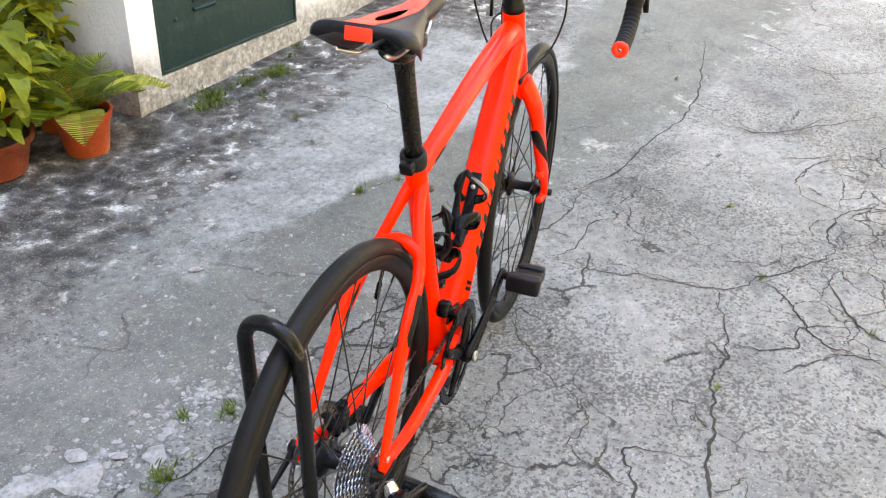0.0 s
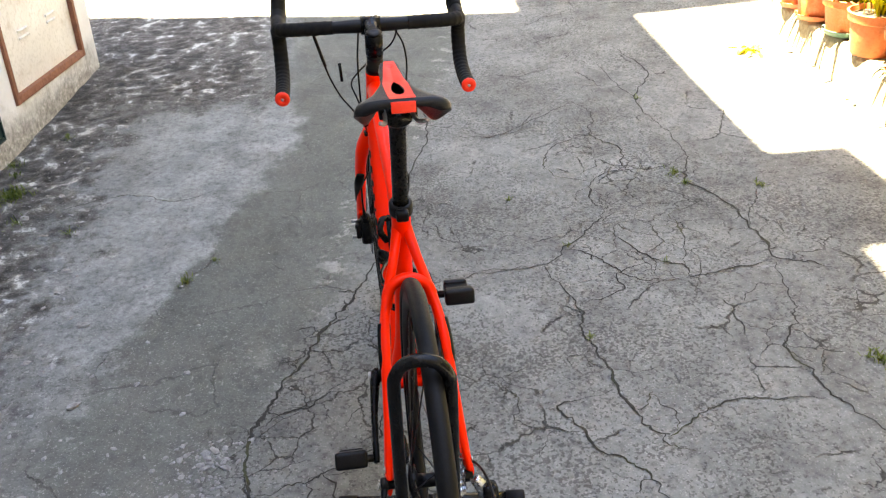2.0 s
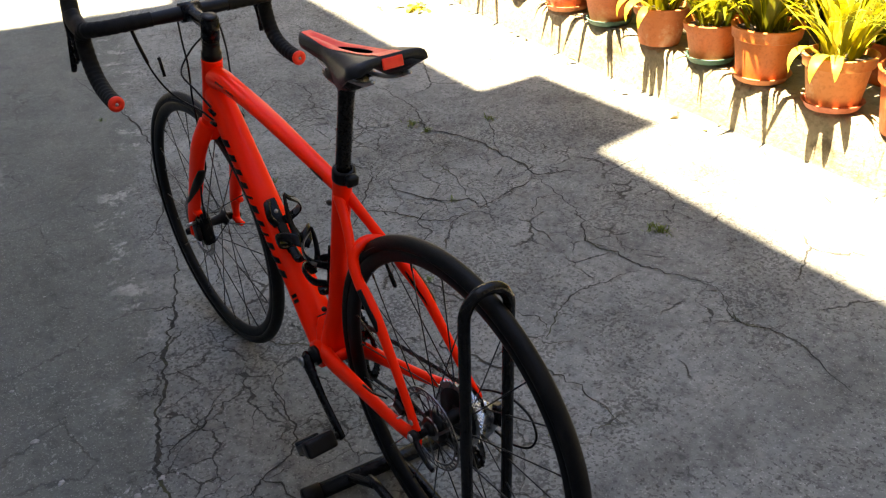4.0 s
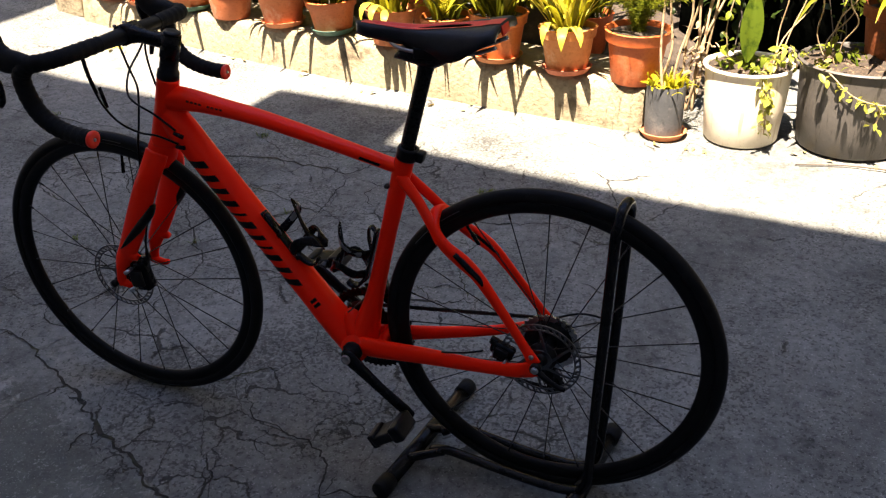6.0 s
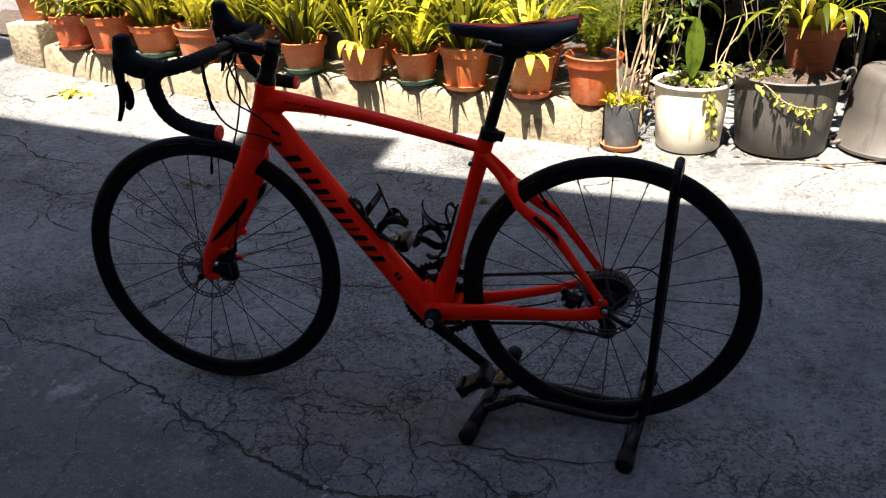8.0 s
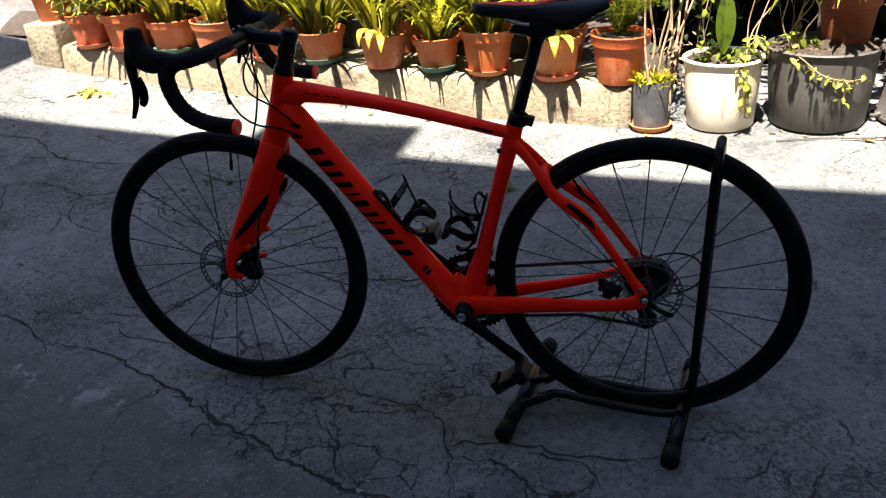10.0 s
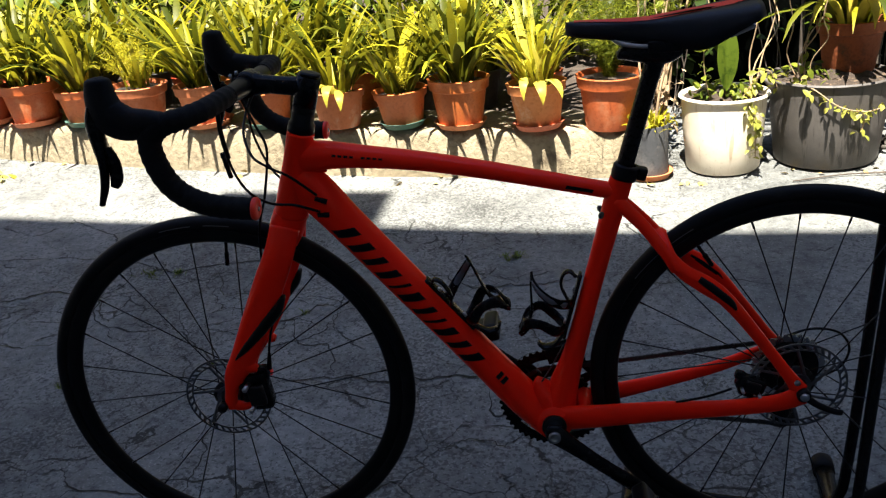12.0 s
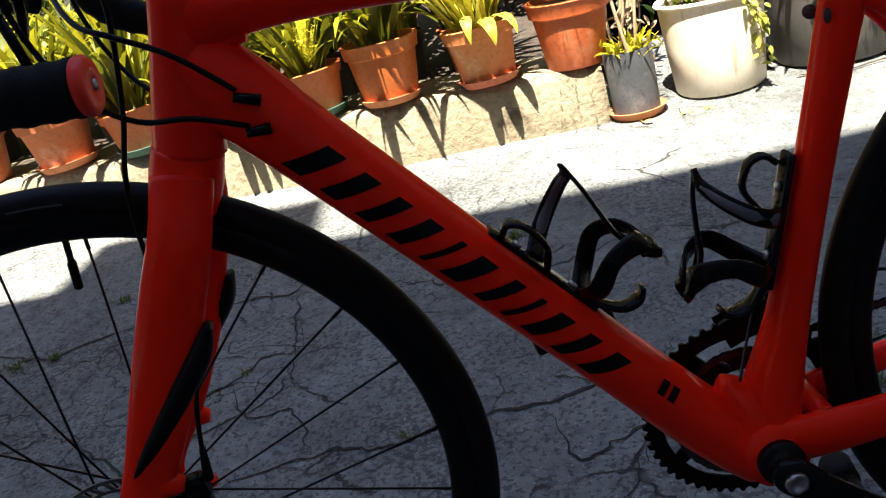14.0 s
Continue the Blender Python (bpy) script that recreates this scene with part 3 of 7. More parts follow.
M_GLOSS = surface("gloss_black", (0.003, 0.003, 0.0035), (0.006, 0.006, 0.007), 30.0, 0.26, coat=0.0, spec=0.12)
M_POST = surface("black_alloy", (0.006, 0.0055, 0.005), (0.010, 0.009, 0.008), 40.0, 0.28, metal=0.15, rscale=200.0, spec=0.2)
M_TYRE = surface("tyre_rubber", (0.004, 0.004, 0.0045), (0.007, 0.007, 0.0075), 25.0, 0.50, relief=0.0006, rscale=400.0, dirt=(0.012, 0.012, 0.012), dscale=12.0, spec=0.12)
M_RIM = surface("black_rim", (0.004, 0.004, 0.0045), (0.007, 0.007, 0.0075), 30.0, 0.40, spec=0.12)
M_TAPE = surface("black_bar_tape", (0.005, 0.005, 0.0055), (0.010, 0.010, 0.010), 60.0, 0.7, relief=0.0010, rscale=350.0, spec=0.12)
M_RUBBER = surface("black_hood_rubber", (0.004, 0.004, 0.0045), (0.008, 0.008, 0.009), 50.0, 0.6, relief=0.0005, rscale=500.0, spec=0.14)
M_STEEL = surface("brushed_steel", (0.36, 0.36, 0.36), (0.5, 0.5, 0.5), 60.0, 0.32, metal=1.0, dirt=(0.10, 0.10, 0.10), dscale=30.0)
M_COG = surface("bright_sprocket_steel", (0.42, 0.43, 0.45), (0.58, 0.59, 0.61), 60.0, 0.28, metal=1.0)
M_ROTOR = surface("dark_disc_steel", (0.13, 0.13, 0.135), (0.20, 0.20, 0.205), 60.0, 0.38, metal=1.0)
M_SPOKE = surface("black_steel", (0.010, 0.010, 0.011), (0.018, 0.018, 0.018), 60.0, 0.35, metal=0.5)
M_CHAIN = surface("oily_chain", (0.055, 0.052, 0.05), (0.11, 0.105, 0.10), 80.0, 0.4, metal=0.9)
M_STAND = surface("black_powder_coat", (0.004, 0.004, 0.0045), (0.008, 0.008, 0.008), 20.0, 0.24, relief=0.0003, rscale=300.0, spec=0.18)
M_SADDLE = surface("black_saddle_cover", (0.006, 0.007, 0.010), (0.011, 0.012, 0.016), 40.0, 0.45, relief=0.0006, rscale=500.0, spec=0.25)
M_MARK = surface("faded_tyre_print", (0.05, 0.05, 0.05), (0.075, 0.075, 0.075), 40.0, 0.7)
M_GREYBAND = surface("grey_cage_stripe", (0.09, 0.095, 0.105), (0.13, 0.135, 0.145), 30.0, 0.4)

R_W, WB = 0.341, 0.9985
BB = (0.407, 0.268)
bike = thing("road_bicycle", pose(0, 0, 0, -0.07), "glossy red-orange road bicycle, black parts, held in a floor stand", "bicycle")


def frame_mesh():
    bm = bmesh.new()
    # head tube
    tube(bm, [(0.791, 0, 0.818, 0.0225), (0.8045, 0, 0.770, 0.0235), (0.820, 0, 0.715, 0.027), (0.831, 0, 0.676, 0.0295)], 24, 6)
    # top tube: wide and flat at the head, slim at the seat
    tube(bm, [(0.800, 0, 0.772, 0.030, 0.022), (0.755, 0, 0.7755, 0.0240, 0.0225), (0.685, 0, 0.7680, 0.0185, 0.0215), (0.595, 0, 0.7545, 0.0158, 0.0205), (0.504, 0, 0.7355, 0.0148, 0.0190), (0.414, 0, 0.7145, 0.0140, 0.0170), (0.3155, 0, 0.6905, 0.0135, 0.0155), (0.282, 0, 0.684, 0.0135, 0.0150)], 22, 6)
    # down tube
    tube(bm, [(0.818, 0, 0.742, 0.036, 0.024), (0.785, 0, 0.715, 0.036, 0.028), (0.735, 0, 0.652, 0.032, 0.031), (0.640, 0, 0.530, 0.0305, 0.0325), (0.540, 0, 0.402, 0.0295, 0.034), (0.462, 0, 0.303, 0.031, 0.038), (0.415, 0, 0.252, 0.030, 0.040)], 26, 6)
    # seat tube
    tube(bm, [(0.277, 0, 0.712, 0.0175, 0.0175), (0.286, 0, 0.684, 0.0190, 0.0175), (0.326, 0, 0.540, 0.0165, 0.0180), (0.364, 0, 0.400, 0.0185, 0.021), (0.387, 0, 0.325, 0.026, 0.029), (0.405, 0, 0.262, 0.034, 0.037)], 22, 6)
    # bottom bracket shell and the web that joins the tubes there
    tube(bm, [(BB[0], -0.043, BB[1], 0.030), (BB[0], 0.043, BB[1], 0.030)], 28, 1, side=(0, 0, 1))
    tube(bm, [(0.4335, 0, 0.338, 0.004, 0.010), (0.430, 0, 0.326, 0.016, 0.020), (0.419, 0, 0.298, 0.030, 0.031), (0.408, 0, 0.262, 0.034, 0.037)], 20, 5)
    # gusset at the head
    tube(bm, [(0.812, 0, 0.735, 0.026, 0.018), (0.783, 0, 0.757, 0.016, 0.015), (0.757, 0, 0.752, 0.006, 0.008)], 16, 5)
    for s in (1, -1):
        if s > 0:
            tube(bm, [(0.400, 0.026, 0.272, 0.024, 0.016), (0.345, 0.040, 0.283, 0.0225, 0.013), (0.227, 0.0515, 0.2985, 0.0190, 0.011), (0.120, 0.0600, 0.308, 0.0150, 0.010), (0.040, 0.0660, 0.320, 0.0160, 0.008), (0.0, 0.0690, 0.337, 0.0190, 0.006)], 16, 6)
        else:    # the drive side is dropped at the rings and rises to the axle
            tube(bm, [(0.400, -0.026, 0.268, 0.024, 0.016), (0.345, -0.040, 0.272, 0.0190, 0.013), (0.227, -0.0515, 0.2915, 0.0135, 0.011), (0.120, -0.0600, 0.315, 0.0110, 0.010), (0.040, -0.0660, 0.3415, 0.0110, 0.008), (0.0, -0.0690, 0.346, 0.0170, 0.006)], 16, 6)
        tube(bm, [(0.290, s * 0.008, 0.672, 0.0125, 0.010), (0.250, s * 0.020, 0.632, 0.0105, 0.009), (0.218, s * 0.034, 0.592, 0.0105, 0.009), (0.190, s * 0.0445, 0.559, 0.0125, 0.009), (0.152, s * 0.0500, 0.533, 0.0155, 0.010), (0.120, s * 0.0530, 0.506, 0.0125, 0.0095), (0.075, s * 0.0580, 0.447, 0.0100, 0.008), (0.028, s * 0.0640, 0.380, 0.0100, 0.007), (0.004, s * 0.0680, 0.345, 0.0140, 0.006)], 14, 6)
    # arch over the tyre
    tube(bm, [(0.198, 0.042, 0.560, 0.010, 0.010), (0.214, 0.033, 0.590, 0.0105, 0.012), (0.222, 0.0, 0.602, 0.011, 0.015), (0.214, -0.033, 0.590, 0.0105, 0.012), (0.198, -0.042, 0.560, 0.010, 0.010)], 12, 6, side=(-0.8, 0, 0.6))
    # chainstay bridge
    tube(bm, [(0.352, 0.040, 0.283, 0.012), (0.352, -0.040, 0.283, 0.012)], 12, 1, side=(0, 0, 1))
    return fixed(bm)


frame_part = part("frame", frame_mesh(), M_PAINT, bike, "glossy red-orange frame")


def side_patch(a, b, ra, rb, s0, s1, h0, h1, sgn, slant=0.0, lift=0.0012, nu=4, nv=6):
    """A thin marking on the flank of a tube from a to b (x, z): s along it, h across it in -1..1."""
    bm = bmesh.new()
    a, b = Vector((a[0], 0, a[1])), Vector((b[0], 0, b[1]))
    ax = (b - a).normalized()
    up = Vector((ax.z, 0, -ax.x)) if ax.x < 0 else Vector((-ax.z, 0, ax.x))
    L = (b - a).length
    g = []
    for i in range(nu + 1):
        row = []
        for j in range(nv + 1):
            h = h0 + (h1 - h0) * j / nv
            s = s0 + (s1 - s0) * i / nu + slant * h
            t = s / L
            rv = ra[0] + (rb[0] - ra[0]) * t + lift
            rs = ra[1] + (rb[1] - ra[1]) * t + lift
            th = math.asin(max(-1, min(1, h)))
            row.append(bm.verts.new(a + ax * s + up * (rv * math.sin(th)) + Vector((0, sgn * rs * math.cos(th), 0))))
        g.append(row)
    for i in range(nu):
        for j in range(nv):
            bm.faces.new((g[i][j], g[i + 1][j], g[i + 1][j + 1], g[i][j + 1]))
    return fixed(bm)


# plain dark bars where the maker's lettering stands on the down tube
DT = ((0.735, 0.652), (0.540, 0.402))
for sgn in (1, -1):
    s = -0.006
    for w in (0.022, 0.020, 0.017, 0.019, 0.008, 0.022, 0.015, 0.008, 0.020, 0.017, 0.021):
        part("marking_bar", side_patch(DT[0], DT[1], (0.032, 0.031), (0.0295, 0.034), s + 0.002, s + 0.002 + w * 0.82, -0.55, 0.48, sgn, 0.021 * sgn), M_DECAL, frame_part)
        s += w + 0.0140
    # small model mark on the top tube, small mark near the crank and the dark stay inserts
    for i in range(9):
        if i != 4:
            part("marking_bar", side_patch((0.755, 0.7755), (0.595, 0.7545), (0.0240, 0.0225), (0.0158, 0.0205), 0.014 + i * 0.0095, 0.0205 + i * 0.0095, 0.18, 0.34, sgn, 0.002, nu=2, nv=2), M_DECAL, frame_part)
    part("marking_bar", side_patch((0.540, 0.402), (0.462, 0.303), (0.0295, 0.034), (0.031, 0.038), 0.050, 0.058, 0.18, 0.60, sgn, 0.0, nu=2, nv=4), M_DECAL, frame_part)
    part("marking_bar", side_patch((0.540, 0.402), (0.462, 0.303), (0.0295, 0.034), (0.031, 0.038), 0.062, 0.070, 0.18, 0.60, sgn, 0.0, nu=2, nv=4), M_DECAL, frame_part)
    bm = bmesh.new()
    tube(bm, [(0.165, sgn * 0.0500, 0.548, 0.006, 0.0115), (0.145, sgn * 0.0520, 0.532, 0.0082, 0.0122), (0.118, sgn * 0.0545, 0.508, 0.0072, 0.0113), (0.108, sgn * 0.055, 0.494, 0.004, 0.010)], 10, 5)
    part("stay_insert", fixed(bm), M_DECAL, frame_part, "black damper insert")
    bm = bmesh.new()
    lathe(bm, [(0, 0.0), (0.0052, 0.0), (0.0052, 0.002), (0.0, 0.0028)], 14)
    bolt = part("bolt", bm, M_STEEL, frame_part)
    bolt.matrix_basis = pose(0.010, sgn * 0.0725, 0.362, -90 * sgn)
    # dark mark at the seat end of the top tube, round badge on the seat tube
    part("marking_bar", side_patch((0.414, 0.7145), (0.3155, 0.6905), (0.0140, 0.0170), (0.0135, 0.0155), 0.048, 0.092, -0.30, 0.12, sgn, 0.004, nu=3, nv=3), M_DECAL, frame_part)
    bm = bmesh.new()
    lathe(bm, [(0, 0.0), (0.0062, 0.0), (0.0060, 0.0008), (0.0, 0.0010)], 16)
    part("badge", bm, M_MARK, frame_part, "small dull round badge").matrix_basis = pose(0.314, sgn * 0.0150, 0.650, -90 * sgn, 0, 38 * sgn)
# bottle-boss plug on the down tube
bm = bmesh.new()
lathe(bm, [(0, 0.0), (0.006, 0.0), (0.006, 0.001), (0.0, 0.0022)], 14)
part("cable_plug", bm, M_DECAL, frame_part).matrix_basis = pose(0.4305, 0.0, 0.352, 0, -40)


def fork_mesh():
    bm = bmesh.new()
    tube(bm, [(0.832, 0, 0.678, 0.0290, 0.0285), (0.842, 0, 0.655, 0.030, 0.034), (0.851, 0, 0.630, 0.026, 0.040)], 22, 5)
    return fixed(bm)


def fork_blade(s):
    bm = bmesh.new()
    if s:
        tube(bm, [(0.840, s * 0.020, 0.660, 0.026, 0.018), (0.853, s * 0.040, 0.618, 0.0255, 0.016), (0.8755, s * 0.0485, 0.570, 0.0268, 0.014), (0.909, s * 0.0520, 0.500, 0.0272, 0.013), (0.9455, s * 0.0545, 0.432, 0.0230, 0.012), (0.968, s * 0.0565, 0.396, 0.0190, 0.011), (0.980, s * 0.0585, 0.365, 0.0120, 0.009), (0.985, s * 0.0590, 0.340, 0.0115, 0.008), (0.983, s * 0.0590, 0.332, 0.0080, 0.008)], 18, 6)
        tube(bm, [(0.952, s * 0.0550, 0.418, 0.018, 0.011), (0.936, s * 0.0550, 0.412, 0.012, 0.010), (0.924, s * 0.0550, 0.409, 0.006, 0.008)], 12, 4)
        tube(bm, [(0.990, s * 0.0570, 0.338, 0.0110, 0.009), (0.965, s * 0.0560, 0.333, 0.0085, 0.009), (0.945, s * 0.0545, 0.336, 0.0060, 0.008)], 12, 4)
    return fixed(bm)


fork = part("fork", fork_mesh(), M_PAINT, bike, "glossy red-orange fork")
for s in (1, -1):
    part("fork_blade", fork_blade(s), M_PAINT, fork)
for s in (1, -1):
    bm = bmesh.new()
    tube(bm, [(0.853, s * 0.0520, 0.547, 0.004, 0.010), (0.866, s * 0.0560, 0.526, 0.0095, 0.0125), (0.890, s * 0.0590, 0.500, 0.0105, 0.0110), (0.916, s * 0.0605, 0.473, 0.0095, 0.0095), (0.938, s * 0.0610, 0.451, 0.0070, 0.0085), (0.956, s * 0.0610, 0.434, 0.002, 0.0080)], 10, 5)
    part("fork_insert", fixed(bm), M_DECAL, fork, "black damper insert")


def ring(bm, R, profile, seg=96, y0=0.0):
    """A wheel ring about the y axis from (radius offset, y) pairs, closed round."""
    rs = []
    for i in range(seg):
        a = 2 * math.pi * i / seg
        rs.append([bm.verts.new(((R + dr) * math.cos(a), y0 + y, (R + dr) * math.sin(a))) for dr, y in profile])
    n = len(profile)
    for i in range(seg):
        a, b = rs[i], rs[(i + 1) % seg]
        for k in range(n):
            bm.faces.new((a[k], a[(k + 1) % n], b[(k + 1) % n], b[k]))
    return bm


def toothed(bm, r, teeth, depth, y0, y1, hole=0.0):
    """A toothed disc about the y axis, with a hole."""
    n = teeth * 4
    def loop(y, rr):
        return [bm.verts.new((rr(i) * math.cos(2 * math.pi * i / n), y, rr(i) * math.sin(2 * math.pi * i / n))) for i in range(n)]
    out = lambda i: r + (depth if i % 4 in (1, 2) else 0.0)
    inn = lambda i: hole
    L = [loop(y0, inn), loop(y0, out), loop(y1, out), loop(y1, inn)]
    for k in range(4):
        a, b = L[k], L[(k + 1) % 4]
        for i in range(n):
            bm.faces.new((a[i], a[(i + 1) % n], b[(i + 1) % n], b[i]))
    return fixed(bm)


def disc_rotor(bm, r=0.08, y=0.0):
    t = 0.0009
    ring(bm, r, [(0, -t), (0, t), (-0.0035, t), (-0.0035, -t)], 80, y)
    ring(bm, r - 0.0105, [(0, -t), (0, t), (-0.003, t), (-0.003, -t)], 80, y)
    for i in range(36):
        a = 2 * math.pi * i / 36
        for da in (0.10,):
            p, q = Vector(((r - 0.0025) * math.cos(a), y, (r - 0.0025) * math.sin(a))), Vector(((r - 0.0118) * math.cos(a + da), y, (r - 0.0118) * math.sin(a + da)))
            tube(bm, [(*p, 0.0024, t), (*q, 0.0024, t)], 6, 1)
    for i in range(6):
        a = 2 * math.pi * i / 6
        p, q = Vector((0.020 * math.cos(a + 0.6), y, 0.020 * math.sin(a + 0.6))), Vector(((r - 0.012) * math.cos(a), y, (r - 0.012) * math.sin(a)))
        tube(bm, [(*p, 0.0032, t), (*q, 0.0026, t)], 6, 1)
    ring(bm, 0.022, [(0, -t * 1.5), (0, t * 1.5), (-0.008, t * 1.5), (-0.008, -t * 1.5)], 30, y)
    return fixed(bm)


def build_wheel(name, m, label, rear):
    w = new(name)
    w.parent, w.matrix_basis = bike, m
    w.empty_display_size = 0.05
    tagged(w, label)
    Rc = R_W - 0.0145
    tread = []
    for k in range(22):
        a = radians(-125 + 250 * k / 21)
        tread.append((0.0145 * math.cos(a), 0.0145 * math.sin(a)))
    bm = bmesh.new()
    ring(bm, Rc, tread, 120)
    part("tyre", fixed(bm), M_TYRE, w)
    bm = bmesh.new()
    ring(bm, 0.311, [(0.0105, 0.0112), (0.0105, -0.0112), (0.0, -0.0112), (-0.008, -0.0110), (-0.014, -0.0082), (-0.0175, -0.004), (-0.0185, 0.0), (-0.0175, 0.004), (-0.014, 0.0082), (-0.008, 0.0110), (0.0, 0.0112)], 120)
    part("rim", fixed(bm), M_RIM, w)
    # thin pale marks on the tyre wall
    for a0, a1 in ((70, 80), (84, 92), (250, 260), (264, 272)):
        for s in (1, -1):
            bm = bmesh.new()
            g = []
            for i in range(9):
                a = radians(a0 + (a1 - a0) * i / 8)
                g.append([bm.verts.new(((Rc + dr) * math.cos(a), s * y, (Rc + dr) * math.sin(a))) for dr, y in ((0.0005, 0.0149), (0.0022, 0.01475))])
            for p, q in zip(g, g[1:]):
                bm.faces.new((p[0], q[0], q[1], p[1]))
            part("tyre_mark", bm, M_MARK, w)
    # hub
    bm = bmesh.new()
    yl, yr = (0.045, -0.062) if rear else (0.042, -0.048)
    prof = [(0.0, yr - 0.004), (0.011, yr - 0.004), (0.011, yr + 0.004), (0.014, yr + 0.008), (0.021, -0.032), (0.021, -0.028), (0.013, -0.022), (0.0115, 0.0), (0.013, 0.020), (0.029, 0.024), (0.030, 0.033), (0.016, 0.036), (0.014, yl), (0.0095, yl + 0.006), (0.0, yl + 0.006)]
    lathe(bm, prof, 28, pose(0, 0, 0, -90))
    part("hub", fixed(bm), M_CARBON, w)
    # axle through the dropouts
    bm = bmesh.new()
    e = 0.072 if rear else 0.064
    tube(bm, [(0, -e, 0, 0.0075), (0, e, 0, 0.0075)], 16, 1, side=(0, 0, 1))
    part("axle", fixed(bm), M_CARBON, w)
    # spokes, crossing from alternate flanges
    for i in range(24):
        s = 1 if i % 2 else -1
        a = 2 * math.pi * i / 24 + 0.05
        lean = 0.95 * (1 if (i // 2) % 2 else -1)
        p = Vector((0.020 * math.cos(a + lean), s * 0.030, 0.020 * math.sin(a + lean)))
        q = Vector((0.2955 * math.cos(a), s * 0.003, 0.2955 * math.sin(a)))
        bm = bmesh.new()
        tube(bm, [(*p, 0.0013), (*q, 0.0013)], 6, 1)
        n = (q - p).normalized()
        t0 = q - n * 0.014
        tube(bm, [(*t0, 0.0019), (*q, 0.0019)], 6, 1)
        part("spoke", fixed(bm), M_SPOKE, w)
    bm = bmesh.new()
    tube(bm, [(0.0, 0.001, 0.296, 0.0030), (0.0, 0.001, 0.276, 0.0028), (0.0, 0.001, 0.272, 0.0042), (0.0, 0.001, 0.250, 0.0040), (0.0, 0.001, 0.248, 0.0015)], 10, 1)
    part("valve", fixed(bm), M_GLOSS, w)
    bm = bmesh.new()
    disc_rotor(bm, 0.08, 0.0375 if not rear else 0.041)
    part("brake_disc", bm, M_ROTOR, w, "perforated steel brake disc", smooth=False)
    return w


front_wheel = build_wheel("front_wheel", pose(WB, 0, R_W, 0, 0, 1.7) @ pose(0, 0, 0, 0, -8), "front wheel with black rim and tyre", False)
rear_wheel = build_wheel("rear_wheel", pose(0, 0, R_W - 0.004) @ pose(0, 0, 0, 0, 33), "rear wheel with black rim, tyre and cassette", True)
# cassette
for i in range(10):
    bm = bmesh.new()
    toothed(bm, 0.060 - i * 0.0038, 32 - 2 * i, 0.0042, -0.0215 - i * 0.0038, -0.0197 - i * 0.0038, 0.018)
    part("sprocket", bm, M_COG, rear_wheel, smooth=False).rotation_euler = (0, radians(i * 5.3), 0)
bm = bmesh.new()
lathe(bm, [(0.018, -0.001), (0.050, -0.001), (0.050, 0.001), (0.018, 0.001)], 32, pose(0, -0.0185, 0, -90))
part("sprocket_carrier", fixed(bm), M_CARBON, rear_wheel)


def caliper(at, m):
    c = new(at)
    c.parent, c.matrix_basis = bike, m
    bm = bmesh.new()
    box(bm, 0.074, 0.030, 0.040, pose(0, 0, 0), 0.010, 3)
    box(bm, 0.040, 0.036, 0.030, pose(0.004, 0, -0.018), 0.008, 2)
    box(bm, 0.026, 0.020, 0.022, pose(0.034, 0, 0.014), 0.006, 2)
    part("caliper_body", bm, M_GLOSS, c)
    bm = bmesh.new()
    box(bm, 0.040, 0.012, 0.030, pose(0.0, 0.021, 0.0), 0.004, 2)
    part("caliper_cover", bm, M_CARBON, c)
    for dx in (-0.022, 0.022):
        bm = bmesh.new()
        lathe(bm, [(0, -0.004), (0.0045, -0.004), (0.0045, 0.022), (0.0, 0.022)], 12, pose(dx, 0.016, -0.012, -90))
        part("bolt", fixed(bm), M_STEEL, c)
    return c


caliper("front_caliper", pose(0.930, 0.047, 0.361, 0, -84, 0))
caliper("rear_caliper", pose(0.076, 0.040, 0.343, 0, -22, 0) @ Matrix.Diagonal((0.66, 0.7, 0.66, 1)))

# quick-release levers
bm = bmesh.new()
tube(bm, [(0.0, 0.076, 0.340, 0.007, 0.006), (-0.020, 0.080, 0.325, 0.006, 0.005), (-0.046, 0.083, 0.313, 0.0055, 0.004), (-0.060, 0.083, 0.310, 0.0055, 0.004)], 12, 5)
lathe(bm, [(0, -0.006), (0.011, -0.006), (0.011, 0.006), (0.0, 0.008)], 20, pose(0, 0.076, R_W, -90))
lever_ = part("axle_lever", fixed(bm), M_CARBON, bike, "black axle lever")
bm = bmesh.new()
lathe(bm, [(0, 0.0), (0.0075, 0.0), (0.0068, 0.003), (0.0, 0.0038)], 20, pose(0, 0.0835, R_W, -90))
part("axle_cap", fixed(bm), M_COG, lever_, "bright metal cap")
for sgn in (1, -1):
    bm = bmesh.new()
    lathe(bm, [(0, -0.006), (0.010, -0.006), (0.008, 0.008), (0.0, 0.009)], 20, pose(WB, sgn * 0.067, R_W - 0.004, -90 * sgn))
    part("axle_nut", fixed(bm), M_CARBON, bike)

# ---- saddle, post and collar ----
def saddle_shape(t):
    """Half width, crown height and side drop of the saddle, t from nose to tail."""
    w = 0.0185 + 0.003 * t + 0.059 * (max(0.0, t - 0.34) / 0.66) ** 1.15
    if t > 0.9:
        w *= math.sqrt(1 - 0.42 * ((t - 0.9) / 0.1) ** 2)
    if t < 0.07:
        w *= math.sqrt(max(t / 0.07, 0.04))
    top = 0.956 - 0.004 * math.sin(t * math.pi) + 0.014 * max(0.0, t - 0.45) / 0.55
    drop = 0.015 + 0.036 * math.exp(-((t - 0.70) / 0.20) ** 2)
    return w, top, drop


